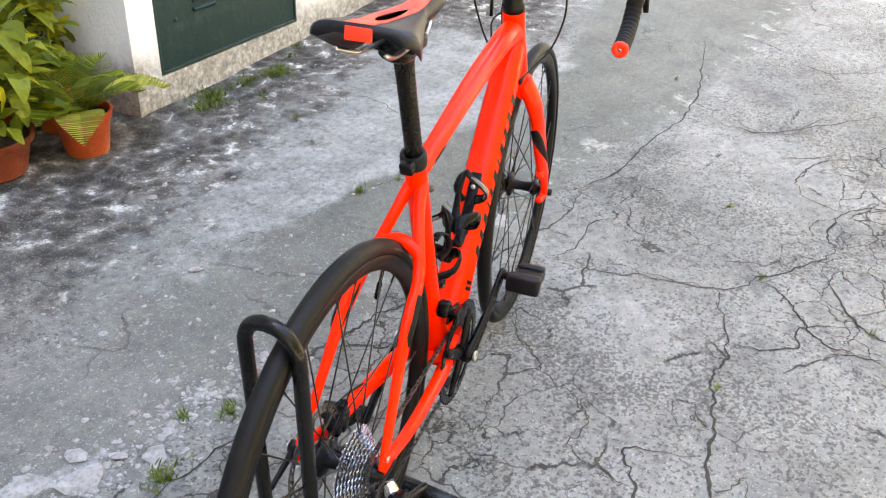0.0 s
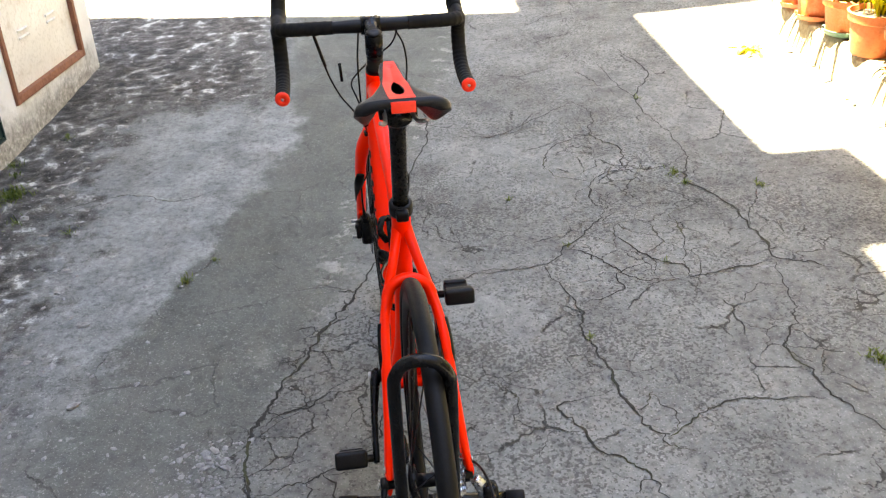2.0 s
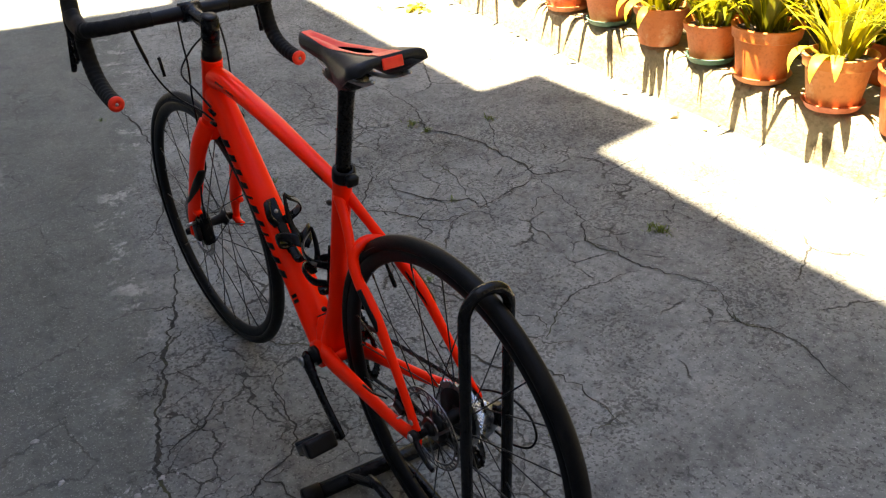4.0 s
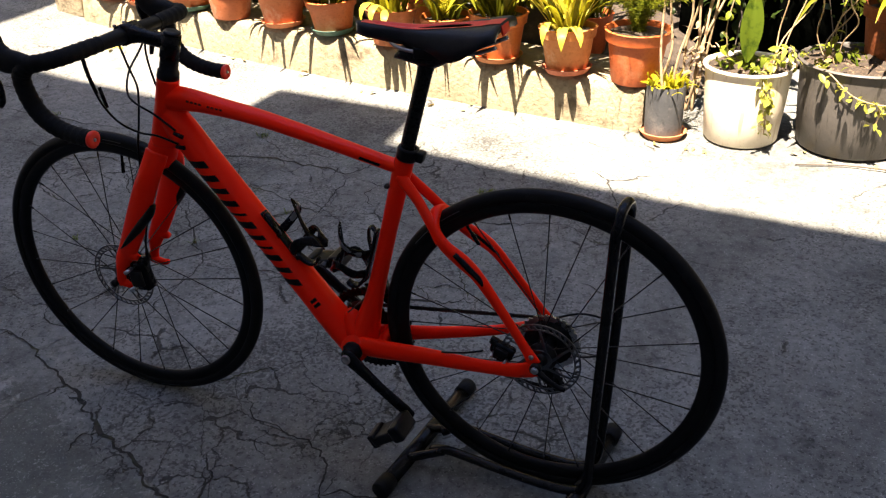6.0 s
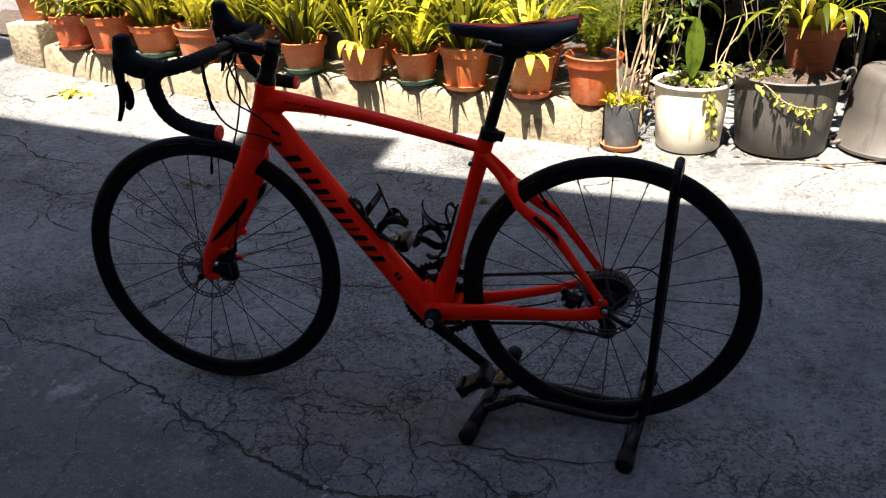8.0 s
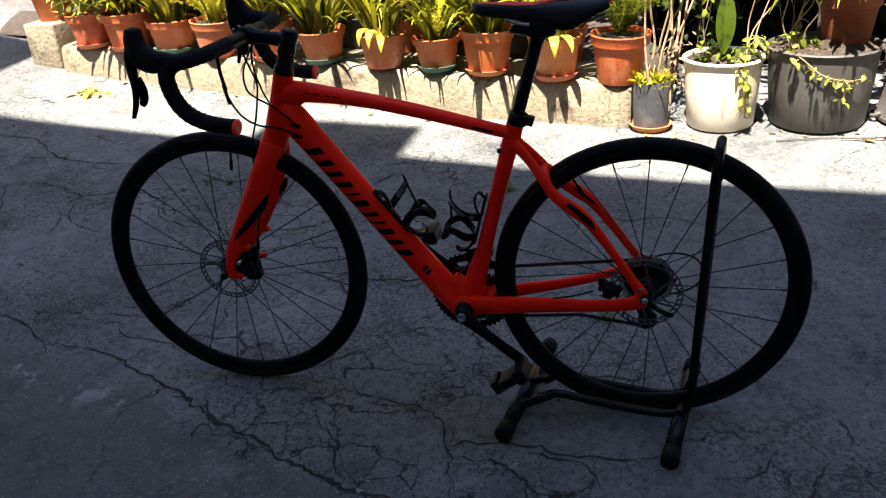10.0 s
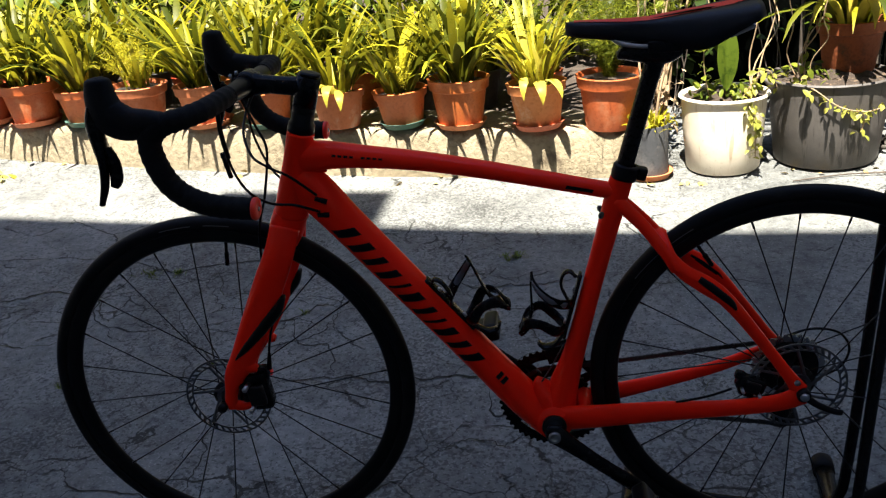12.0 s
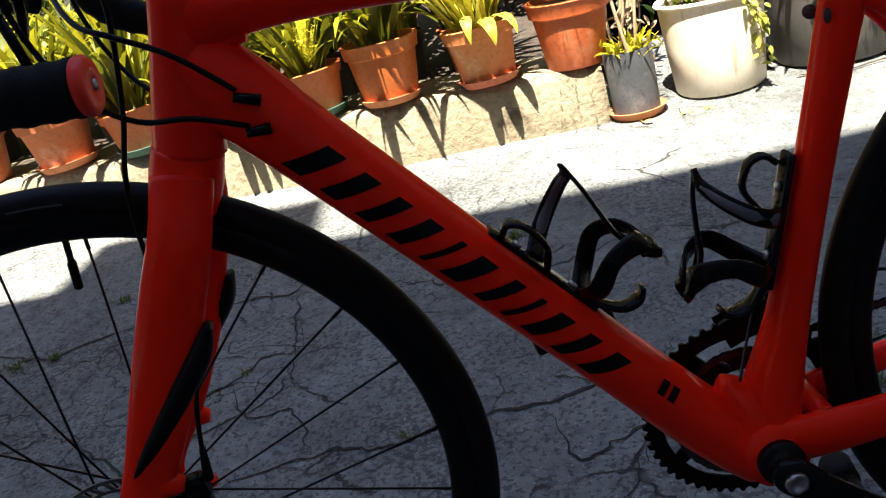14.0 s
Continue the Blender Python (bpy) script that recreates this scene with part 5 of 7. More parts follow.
# ---- bottle cages ----
def build_cage(m, name="bottle_cage"):
    c = new(name)
    c.parent, c.matrix_basis = bike, m
    c.empty_display_size = 0.03
    tagged(c, "open black plastic bottle cage with grey stripe")
    # local: x away from the tube, z along it upward
    bm = bmesh.new()
    box(bm, 0.006, 0.022, 0.125, pose(0.006, 0, 0.0), 0.003)
    part("spine", bm, M_GLOSS, c)
    bm = bmesh.new()
    tube(bm, [(0.008, 0.0, -0.052, 0.004, 0.010), (0.018, 0.0, -0.080, 0.004, 0.011), (0.034, 0.0, -0.089, 0.004, 0.012), (0.046, 0.0, -0.084, 0.003, 0.009)], 10, 5)
    part("foot", fixed(bm), M_GLOSS, c)
    for s in (1, -1):
        bm = bmesh.new()
        tube(bm, [(0.008, s * 0.006, -0.044, 0.0035, 0.010), (0.026, s * 0.030, -0.040, 0.0032, 0.010), (0.052, s * 0.037, -0.030, 0.0028, 0.009), (0.072, s * 0.026, -0.038, 0.0030, 0.010), (0.080, s * 0.010, -0.054, 0.0032, 0.013), (0.073, s * 0.001, -0.070, 0.0030, 0.010)], 10, 6, side=(0, 0, 1))
        part("lower_arm", fixed(bm), M_GLOSS, c)
    bm = bmesh.new()
    tube(bm, [(0.008, 0.010, 0.008, 0.0030, 0.010), (0.026, 0.032, 0.013, 0.0025, 0.009), (0.048, 0.039, 0.019, 0.0022, 0.008), (0.070, 0.029, 0.028, 0.0022, 0.007), (0.083, 0.010, 0.036, 0.0022, 0.006), (0.087, 0.001, 0.047, 0.0020, 0.004)], 10, 6, side=(0, 0, 1))
    arm = part("upper_arm", fixed(bm), M_GLOSS, c)
    bm = bmesh.new()
    tube(bm, [(0.0200, 0.0265, 0.0116, 0.0030, 0.0064), (0.026, 0.032, 0.013, 0.0032, 0.0066), (0.048, 0.039, 0.019, 0.0029, 0.0060), (0.070, 0.029, 0.028, 0.0029, 0.0050), (0.082, 0.0115, 0.0352, 0.0026, 0.0036)], 8, 6, side=(0, 0, 1))
    part("stripe", fixed(bm), M_GREYBAND, arm, "grey stripe")
    bm = bmesh.new()
    tube(bm, [(0.087, 0.001, 0.045, 0.0020, 0.003), (0.0825, -0.004, 0.020, 0.0020, 0.005), (0.0755, -0.006, -0.006, 0.0022, 0.006), (0.070, -0.004, -0.030, 0.0028, 0.008), (0.072, 0.0, -0.052, 0.0032, 0.010)], 8, 6)
    part("front_strut", fixed(bm), M_GLOSS, c)
    bm = bmesh.new()
    tube(bm, [(0.010, -0.008, 0.050, 0.0030, 0.007), (0.022, -0.014, 0.055, 0.0030, 0.007), (0.031, -0.022, 0.044, 0.0030, 0.007), (0.029, -0.026, 0.020, 0.0030, 0.007), (0.012, -0.012, 0.002, 0.0030, 0.008)], 8, 5)
    part("side_loop", fixed(bm), M_GLOSS, c)
    for dz in (-0.032, 0.032):
        bm = bmesh.new()
        lathe(bm, [(0, 0), (0.0045, 0), (0.0045, 0.003), (0, 0.004)], 12, pose(0.009, 0, dz, 0, 90))
        part("bolt", fixed(bm), M_STEEL, c)
    return c


def cage_pose(low, high, t, out, off):
    z = Vector((high[0] - low[0], 0, high[1] - low[1])).normalized()
    x = Vector((z.z, 0, -z.x)) * out
    y = z.cross(x)
    p = Vector((low[0] + (high[0] - low[0]) * t, 0, low[1] + (high[1] - low[1]) * t)) + x * off
    return Matrix(((x.x, y.x, z.x, p.x), (x.y, y.y, z.y, p.y), (x.z, y.z, z.z, p.z), (0, 0, 0, 1)))


build_cage(cage_pose((0.462, 0.303), (0.735, 0.652), 0.50, -1, 0.023))
build_cage(cage_pose((0.387, 0.325), (0.286, 0.684), 0.42, 1, 0.017))


# ---- floor stand ----
def build_stand():
    st = thing("bike_stand", pose(0, 0, 0), "black tubular steel bicycle floor stand holding the rear wheel", "bike stand")
    bm = bmesh.new()
    y0, hw = 0.016, 0.0390
    lp = []
    for s in (1, -1):
        leg = [(0.235, y0 + s * 0.030, 0.045), (0.19, y0 + s * hw, 0.062), (0.10, y0 + s * hw, 0.048), (0.0, y0 + s * hw, 0.034), (-0.075, y0 + s * hw, 0.034), (-0.105, y0 + s * hw, 0.060), (-0.112, y0 + s * hw, 0.12), (-0.120, y0 + s * hw, 0.30), (-0.130, y0 + s * hw, 0.55), (-0.133, y0 + s * hw, 0.625)]
        arc = [(-0.135, y0 + s * 0.036, 0.650), (-0.136, y0 + s * 0.022, 0.670)]
        lp.append(leg + arc)
    path = lp[0] + [(-0.1365, y0, 0.676)] + lp[1][::-1]
    path = [(x + 0.12 * (y - y0) * min(1.0, z / 0.2), y, z) for x, y, z in path]
    tube(bm, [(*p, 0.0098) for p in path], 14, 5, side=(0.9, 0.1, 0.3))
    part("wheel_hoop", fixed(bm), M_STAND, st)
    for (xa, ya), (xb, yb) in (((0.305, 0.166), (0.247, -0.215)), ((-0.066, 0.205), (-0.118, -0.165))):
        bm = bmesh.new()
        za, zb = G(xa, ya) + 0.020, G(xb, yb) + 0.020
        tube(bm, [(xa, ya, za, 0.0175), (xb, yb, zb, 0.0175)], 18, 1, side=(0, 0, 1))
        foot = part("foot_bar", fixed(bm), M_STAND, st)
        for (xe, ye, ze), (xf, yf, zf) in (((xa, ya, za), (xb, yb, zb)), ((xb, yb, zb), (xa, ya, za))):
            d = (Vector((xe, ye, ze)) - Vector((xf, yf, zf))).normalized()
            p, q = Vector((xe, ye, ze)) - d * 0.034, Vector((xe, ye, ze)) + d * 0.006
            bm = bmesh.new()
            tube(bm, [(*p, 0.0205), (*(q - d * 0.003), 0.0205), (*q, 0.0185)], 18, 1, side=(0, 0, 1))
            part("end_cap", fixed(bm), M_RUBBER, foot, "black plastic end cap")
    for s in (1, -1):
        bm = bmesh.new()
        tube(bm, [(0.205, y0 + s * 0.040, 0.058, 0.010), (0.245, y0 + s * 0.044, 0.040, 0.010), (0.280, y0 + s * 0.052, 0.028, 0.010)], 12, 5)
        part("brace", fixed(bm), M_STAND, st)
    return st


build_stand()

# ---- cracks in the concrete, filled with dark dirt ----
M_CRACK = surface("crack_dirt", (0.010, 0.010, 0.008), (0.036, 0.034, 0.029), 14.0, 0.95, relief=0.004, rscale=90.0, dirt=(0.052, 0.058, 0.020), dscale=4.0)


def ground_z(x, y):
    rough = 0.0025 + 0.006 * max(0.0, min(1.0, (y - 0.95) / 0.4))
    return G(x, y) + rough * noise.noise((x * 5, y * 5, 0)) + rough * 0.7 * noise.noise((x * 13, y * 13, 3))


def crack(pts, wide):
    """An irregular crack through plan points, wide at most, with short side branches."""
    def strip(bm, line, w, seed):
        P = smooth_path(line, 10)
        out = []
        run = 0.0
        for i, p in enumerate(P):
            a, b = P[max(i - 1, 0)], P[min(i + 1, len(P) - 1)]
            d = Vector((b[0] - a[0], b[1] - a[1], 0))
            if d.length < 1e-6:
                continue
            d.normalize()
            n = Vector((-d.y, d.x, 0))
            j = 0.013 * noise.noise((p[0] * 26, p[1] * 22, seed)) + 0.010 * noise.noise((p[0] * 80, p[1] * 80, seed + 5))
            t = i / (len(P) - 1)
            ww = w * (0.45 + 0.9 * abs(noise.noise((p[0] * 16, p[1] * 16, seed + 9)))) * min(1.0, 0.25 + 3.0 * min(t, 1 - t))
            c = Vector((p[0], p[1], 0)) + n * j
            row = []
            for k in (-1, 1):
                q = c + n * (k * ww * (0.35 + 0.55 * abs(noise.noise((p[0] * 70, p[1] * 70, seed + 20 + 7 * k))) + 0.15))
                row.append(bm.verts.new((q.x, q.y, ground_z(q.x, q.y) + 0.0022)))
            out.append(row)
        for a, b in zip(out, out[1:]):
            bm.faces.new((a[0], a[1], b[1], b[0]))
        return P
    bm = bmesh.new()
    rnd = random.Random(int(abs(pts[0][0]) * 1000) + len(pts))
    wide *= 0.60
    P = strip(bm, pts, wide, rnd.random() * 50)
    for _ in range(len(pts) // 3):
        i = rnd.randrange(1, len(P) - 1)
        a = rnd.uniform(0, 2 * math.pi)
        L = rnd.uniform(0.05, 0.16)
        q = [(P[i][0], P[i][1]), (P[i][0] + L * 0.5 * math.cos(a), P[i][1] + L * 0.5 * math.sin(a)), (P[i][0] + L * math.cos(a + 0.5), P[i][1] + L * math.sin(a + 0.5))]
        strip(bm, q, wide * 0.55, rnd.random() * 50)
    part("crack", bm, M_CRACK, ground, smooth=False)


crack([(1.26, -0.27), (1.24, -0.50), (1.33, -0.61), (1.47, -0.76), (1.56, -0.82)], 0.010)
crack([(2.11, -1.25), (1.88, -1.24), (1.67, -1.16), (1.51, -1.21), (1.32, -1.23), (1.09, -1.21), (1.02, -1.29), (0.96, -1.35)], 0.014)
crack([(1.24, -0.50), (0.99, -0.55), (0.87, -0.53), (0.78, -0.54), (0.64, -0.54), (0.51, -0.55), (0.42, -0.57), (0.39, -0.60)], 0.013)
crack([(0.39, -0.60), (0.45, -0.71), (0.48, -0.80), (0.46, -0.90), (0.43, -1.01)], 0.009)
crack([(0.58, -0.53), (0.55, -0.38), (0.48, -0.41), (0.40, -0.42), (0.34, -0.47), (0.28, -0.51), (0.19, -0.52), (0.02, -0.50)], 0.010)
crack([(1.06, -1.19), (0.89, -1.15), (0.77, -1.11), (0.65, -1.02), (0.54, -1.03), (0.44, -1.03), (0.34, -1.06), (0.22, -1.09)], 0.011)
crack([(1.68, -0.04), (1.50, -0.03), (1.32, 0.05), (1.18, 0.11), (1.06, 0.18), (0.94, 0.23), (0.82, 0.29), (0.71, 0.34), (0.59, 0.38), (0.48, 0.39), (0.41, 0.37), (0.32, 0.38), (0.26, 0.40), (0.0, 0.47)], 0.017)
crack([(0.39, 0.37), (0.40, 0.29), (0.43, 0.21), (0.46, 0.13), (0.52, 0.08), (0.60, 0.06), (0.70, 0.03), (0.81, -0.08)], 0.008)
crack([(0.21, 0.40), (0.23, 0.31), (0.28, 0.26), (0.34, 0.24)], 0.012)
crack([(0.25, 0.18), (0.19, 0.21), (0.12, 0.22), (0.06, 0.30)], 0.007)
crack([(0.74, 0.18), (0.69, 0.24), (0.68, 0.30), (0.62, 0.36)], 0.009)
crack([(2.37, -0.39), (2.32, -0.58), (2.46, -0.80), (2.58, -1.00)], 0.009)
crack([(3.19, -1.35), (2.77, -1.40), (2.49, -1.25), (2.11, -1.25)], 0.012)
crack([(3.00, -1.21), (2.68, -1.23), (2.49, -1.25)], 0.009)
crack([(3.31, -0.27), (2.92, -0.29), (2.49, -0.30), (2.13, -0.19), (1.83, -0.12), (1.66, 0.01)], 0.012)
crack([(1.24, -0.07), (1.22, -0.18), (1.24, -0.33), (1.24, -0.50)], 0.007)
crack([(1.24, -0.06), (1.35, -0.10), (1.49, -0.12), (1.55, -0.19)], 0.008)
crack([(1.47, -0.76), (1.31, -0.80), (1.18, -0.86), (1.10, -0.93), (1.02, -0.91)], 0.008)
crack([(1.33, -0.61), (1.23, -0.69), (1.09, -0.75), (1.06, -0.82), (1.05, -0.90)], 0.010)
crack([(1.18, -0.86), (1.12, -0.72), (1.03, -0.70), (0.99, -0.55)], 0.008)
crack([(1.05, -0.90), (1.06, -1.05), (1.06, -1.19)], 0.009)
crack([(1.10, -0.93), (1.30, -1.00), (1.45, -1.02), (1.51, -1.21)], 0.007)
crack([(0.93, -0.02), (0.85, -0.07), (0.78, -0.13), (0.74, -0.15)], 0.008)
crack([(2.47, -0.42), (2.34, -0.53), (2.33, -0.67), (2.47, -0.75), (2.53, -0.86)], 0.008)
crack([(0.45, 0.21), (0.36, 0.18), (0.23, 0.18), (0.12, 0.20), (-0.05, 0.17)], 0.010)
crack([(0.69, -0.23), (0.60, -0.29), (0.52, -0.27), (0.45, -0.40)], 0.006)
crack([(1.72, -0.50), (1.62, -0.47), (1.55, -0.52)], 0.005)
crack([(0.22, -1.09), (0.10, -1.00), (-0.05, -1.03), (-0.25, -0.95)], 0.008)
crack([(2.05, 1.20), (2.15, 0.95), (2.05, 0.75), (2.10, 0.62)], 0.007)
crack([(2.60, -0.95), (2.40, -1.02), (2.20, -0.95), (2.02, -1.02), (1.85, -0.98), (1.70, -1.08)], 0.010)
crack([(1.88, -1.24), (1.80, -1.10), (1.85, -0.98), (1.78, -0.84), (1.62, -0.78), (1.56, -0.82)], 0.010)
crack([(2.20, -0.95), (2.14, -0.78), (2.00, -0.70), (1.86, -0.72), (1.78, -0.84)], 0.008)


# ---- weeds in the cracks ----
def blade_mesh(name, length, width, bend, twist, segs=5, fold=0.25):
    """A leaf strap that rises along z and bows over towards x."""
    bm = bmesh.new()
    rows = []
    x = z = 0.0
    a = 0.0
    for i in range(segs + 1):
        t = i / segs
        w = width * (0.55 + 0.75 * math.sin(min(1.0, t * 1.25 + 0.12) * math.pi * 0.62)) * (1.0 if t < 0.62 else max(0.04, 1 - ((t - 0.62) / 0.38) ** 1.6))
        tw = twist * t
        cy, sy = math.cos(tw), math.sin(tw)
        nx, nz = -math.cos(a), math.sin(a)
        mid = Vector((x - fold * w * nx * 0 - fold * w * 0.5 * math.cos(a), 0, z + fold * w * 0.5 * math.sin(a)))
        l = Vector((x + w * 0.5 * sy * 0.5, w * 0.5 * cy, z))
        r = Vector((x - w * 0.5 * sy * 0.5, -w * 0.5 * cy, z))
        rows.append([bm.verts.new(l), bm.verts.new(mid), bm.verts.new(r)])
        step_ = length / segs
        a += bend * (0.35 + 1.3 * t) / segs
        x += step_ * math.sin(a)
        z += step_ * math.cos(a)
    for p, q in zip(rows, rows[1:]):
        bm.faces.new((p[0], p[1], q[1], q[0]))
        bm.faces.new((p[1], p[2], q[2], q[1]))
    for f in bm.faces:
        f.smooth = True
    me = bpy.data.meshes.new(name)
    bm.to_mesh(me)
    bm.free()
    return me


def gather(name, items, material, parent=None, label=""):
    """Joins (mesh, matrix) pairs into one mesh object."""
    vs, fs = [], []
    for me, m in items:
        k = len(vs)
        vs += [m @ v.co for v in me.vertices]
        fs += [tuple(i + k for i in p.vertices) for p in me.polygons]
    out = bpy.data.meshes.new(name)
    out.from_pydata(vs, [], fs)
    for p in out.polygons:
        p.use_smooth = True
    return tagged(piece(name, out, material, parent, label), label, kind="stuff")


GRASS = [blade_mesh("grass_blade", 0.05, 0.005, b, 0.3, 4) for b in (0.5, 1.0, 1.6)]


def scaled(m, s):
    return m @ Matrix.Diagonal((s, s, s, 1))


WEEDS = []


def tuft(x, y, size, n, seed):
    rnd = random.Random(seed)
    for _ in range(n):
        a, r = rnd.uniform(0, 360), abs(rnd.gauss(0, size))
        px, py = x + r * math.cos(radians(a)), y + r * math.sin(radians(a)) * 0.7
        WEEDS.append((rnd.choice(GRASS), scaled(pose(px, py, ground_z(px, py), 0, rnd.uniform(5, 55), rnd.uniform(0, 360)), rnd.uniform(0.4, 0.8) * (0.55 + size * 8))))


for k, (x, y, s, n) in enumerate(((0.53, -1.21, 0.026, 70), (0.11, -0.39, 0.022, 70), (0.13, 0.46, 0.026, 80), (0.35, 0.45, 0.020, 60), (0.30, 0.53, 0.012, 40), (1.41, 0.63, 0.018, 45), (1.54, 0.55, 0.010, 20), (2.24, 1.40, 0.048, 300), (2.08, 1.46, 0.045, 130), (1.88, 1.49, 0.070, 280), (1.76, 1.47, 0.045, 110), (2.56, 1.49, 0.03, 60), (2.84, 1.33, 0.02, 40), (1.85, 1.10, 0.020, 25), (2.42, 1.44, 0.03, 30), (1.65, -1.15, 0.018, 30), (1.74, -1.14, 0.028, 45), (1.55, -1.38, 0.016, 35), (1.72, -0.50, 0.010, 18), (1.34, -0.62, 0.008, 14), (2.49, -1.26, 0.016, 20), (1.15, -0.88, 0.008, 12), (0.82, -0.54, 0.008, 12), (2.75, -0.2, 0.012, 14), (1.98, 1.32, 0.03, 35))):
    tuft(x, y, s, n, 100 + k)
tagged(gather("weeds", WEEDS, M_GRASS), "small green weed tufts growing from the cracks", "weeds", kind="stuff")


# rubble along the crumbled edge by the wall
M_CHIP = surface("pale_broken_concrete", (0.19, 0.187, 0.18), (0.34, 0.335, 0.325), 30.0, 0.92, relief=0.004, rscale=90.0, dirt=(0.15, 0.14, 0.13), dscale=20.0)


def shard(bm, x, y, s, flat, rnd):
    vs = bmesh.ops.create_icosphere(bm, subdivisions=1, radius=s)["verts"]
    for v in vs:
        v.co *= rnd.uniform(0.65, 1.25)
    bmesh.ops.transform(bm, matrix=pose(x, y, ground_z(x, y) + s * 0.10, rnd.uniform(-12, 12), rnd.uniform(-12, 12), rnd.uniform(0, 360)) @ Matrix.Diagonal((1.3, 0.9, flat, 1)), verts=vs)


def rubble():
    rnd = random.Random(5)
    bm = bmesh.new()
    for _ in range(900):
        k = rnd.random()
        if k < 0.55:
            x = rnd.uniform(-0.15, 0.60)
            y = 0.60 - 0.24 * x + rnd.gauss(0, 0.055)
        elif k < 0.65:
            x, y = rnd.uniform(0.3, 1.6), rnd.gauss(0.85, 0.16)
        else:
            x = rnd.uniform(1.0, 3.9)
            y = rnd.uniform(1.0, 1.40) if x < 3 else rnd.uniform(0.4, 1.35)
        s = abs(rnd.gauss(0, 0.0042)) + 0.0016
        if rnd.random() < 0.04:
            s *= 2.2
        shard(bm, x, y, s, 0.45, rnd)
    tagged(part("rubble", bm, M_CHIP, smooth=False), "loose pale concrete crumbs scattered along a broken edge", "rubble", kind="stuff")
    for x, y, s in ((0.075, 0.600, 0.046), (0.005, 0.690, 0.040), (0.180, 0.510, 0.026), (0.150, 0.580, 0.020), (0.120, 0.660, 0.024), (-0.06, 0.62, 0.038), (0.25, 0.53, 0.015), (2.02, 1.30, 0.020), (2.30, 1.22, 0.016)):
        bm = bmesh.new()
        shard(bm, x, y, s, 0.30, rnd)
        tagged(part("concrete_fragment", bm, M_CHIP, smooth=False), "flat pale fragment of broken concrete on the ground", "fragment", "concrete fragments")


rubble()


# ---- pots and plants ----
STRAPS = [blade_mesh("strap_leaf", 0.40, 0.0195, b, tw, 7) for b, tw in ((0.5, 0.2), (0.9, -0.3), (1.3, 0.4), (1.8, -0.2), (2.4, 0.3), (0.3, 0.5))]
HANGING = blade_mesh("hanging_leaf", 0.27, 0.026, 2.7, 0.25, 9)
UPRIGHT = STRAPS[:4] + STRAPS[5:] + STRAPS[1:3]
LEAF = {}


def ovate(name, L, W, droop=0.5, fold=0.25, segs=4):
    bm = bmesh.new()
    rows = []
    for i in range(segs + 1):
        t = i / segs
        w = W * math.sin(math.pi * min(1, t * 0.94 + 0.03)) ** 0.8
        x, z = L * t * math.cos(droop * t), -L * t * math.sin(droop * t) * 0.8
        rows.append([bm.verts.new((x, w / 2, z + fold * w * 0.5)), bm.verts.new((x, 0, z)), bm.verts.new((x, -w / 2, z + fold * w * 0.5))])
    for p, q in zip(rows, rows[1:]):
        bm.faces.new((p[0], p[1], q[1], q[0]))
        bm.faces.new((p[1], p[2], q[2], q[1]))
    me = bpy.data.meshes.new(name)
    bm.to_mesh(me)
    bm.free()
    return me


OVATE = [ovate("leaf", 0.11, 0.048, d) for d in (0.2, 0.6, 1.0)]
SMALL = [ovate("small_leaf", 0.035, 0.018, d, segs=4) for d in (0.2, 0.7)]


def pot_parts(p, R, H, material, style="rim", saucer=None, soil=True):
    """A tapering flower pot standing on p's origin: R rim radius, H height."""
    z0 = 0.0
    if saucer:
        bm = bmesh.new()
        rs = R * (1.18 if style == "bag" else 0.84)
        lathe(bm, [(0, 0), (rs * 0.86, 0), (rs, 0.022), (rs + 0.004, 0.024), (rs - 0.004, 0.024), (rs * 0.84, 0.006), (0, 0.006)], 36)
        part("saucer", fixed(bm), saucer, p, "pot saucer")
        z0 = 0.0075
    bm = bmesh.new()
    b = R * 0.70
    if style == "rim":
        h1 = H * 0.76
        m1 = b + (R * 0.94 - b) * 0.76
        prof = [(0, z0), (b, z0), (b + 0.002, z0 + 0.004), (m1, h1), (R * 0.965, h1 + 0.006), (R, H - 0.006), (R + 0.003, H - 0.002), (R, H), (R - 0.007, H), (m1 - 0.006, h1), (b * 0.97, H * 0.3), (0, H * 0.3)]
    elif style == "bag":
        prof = [(0, z0), (R * 0.93, z0), (R * 0.96, z0 + 0.02), (R * 0.97, H * 0.5), (R, H - 0.004), (R - 0.001, H), (R - 0.005, H), (R * 0.93, H * 0.5), (0, H * 0.5)]
    else:
        b = R * 0.80
        prof = [(0, z0), (b, z0), (b + 0.006, z0 + 0.012), (R * 0.93, H * 0.80), (R * 0.95, H * 0.88), (R + 0.004, H * 0.885), (R + 0.006, H - 0.006), (R + 0.002, H), (R - 0.010, H), (R * 0.9, H * 0.8), (b, H * 0.4), (0, H * 0.4)]
    lathe(bm, prof, 44, wobble=0.004 if style != "bag" else 0.02)
    body = part("pot", flat_edges(fixed(bm), 50), material, p)
    bm = bmesh.new()
    top = H - 0.022 if style != "tub" else H - 0.05
    lathe(bm, [(R * 0.93, top), (R * 0.5, top + 0.008), (0, top + 0.012)], 24, wobble=0.03)
    part("soil", fixed(bm), M_SOIL, p)
    return top


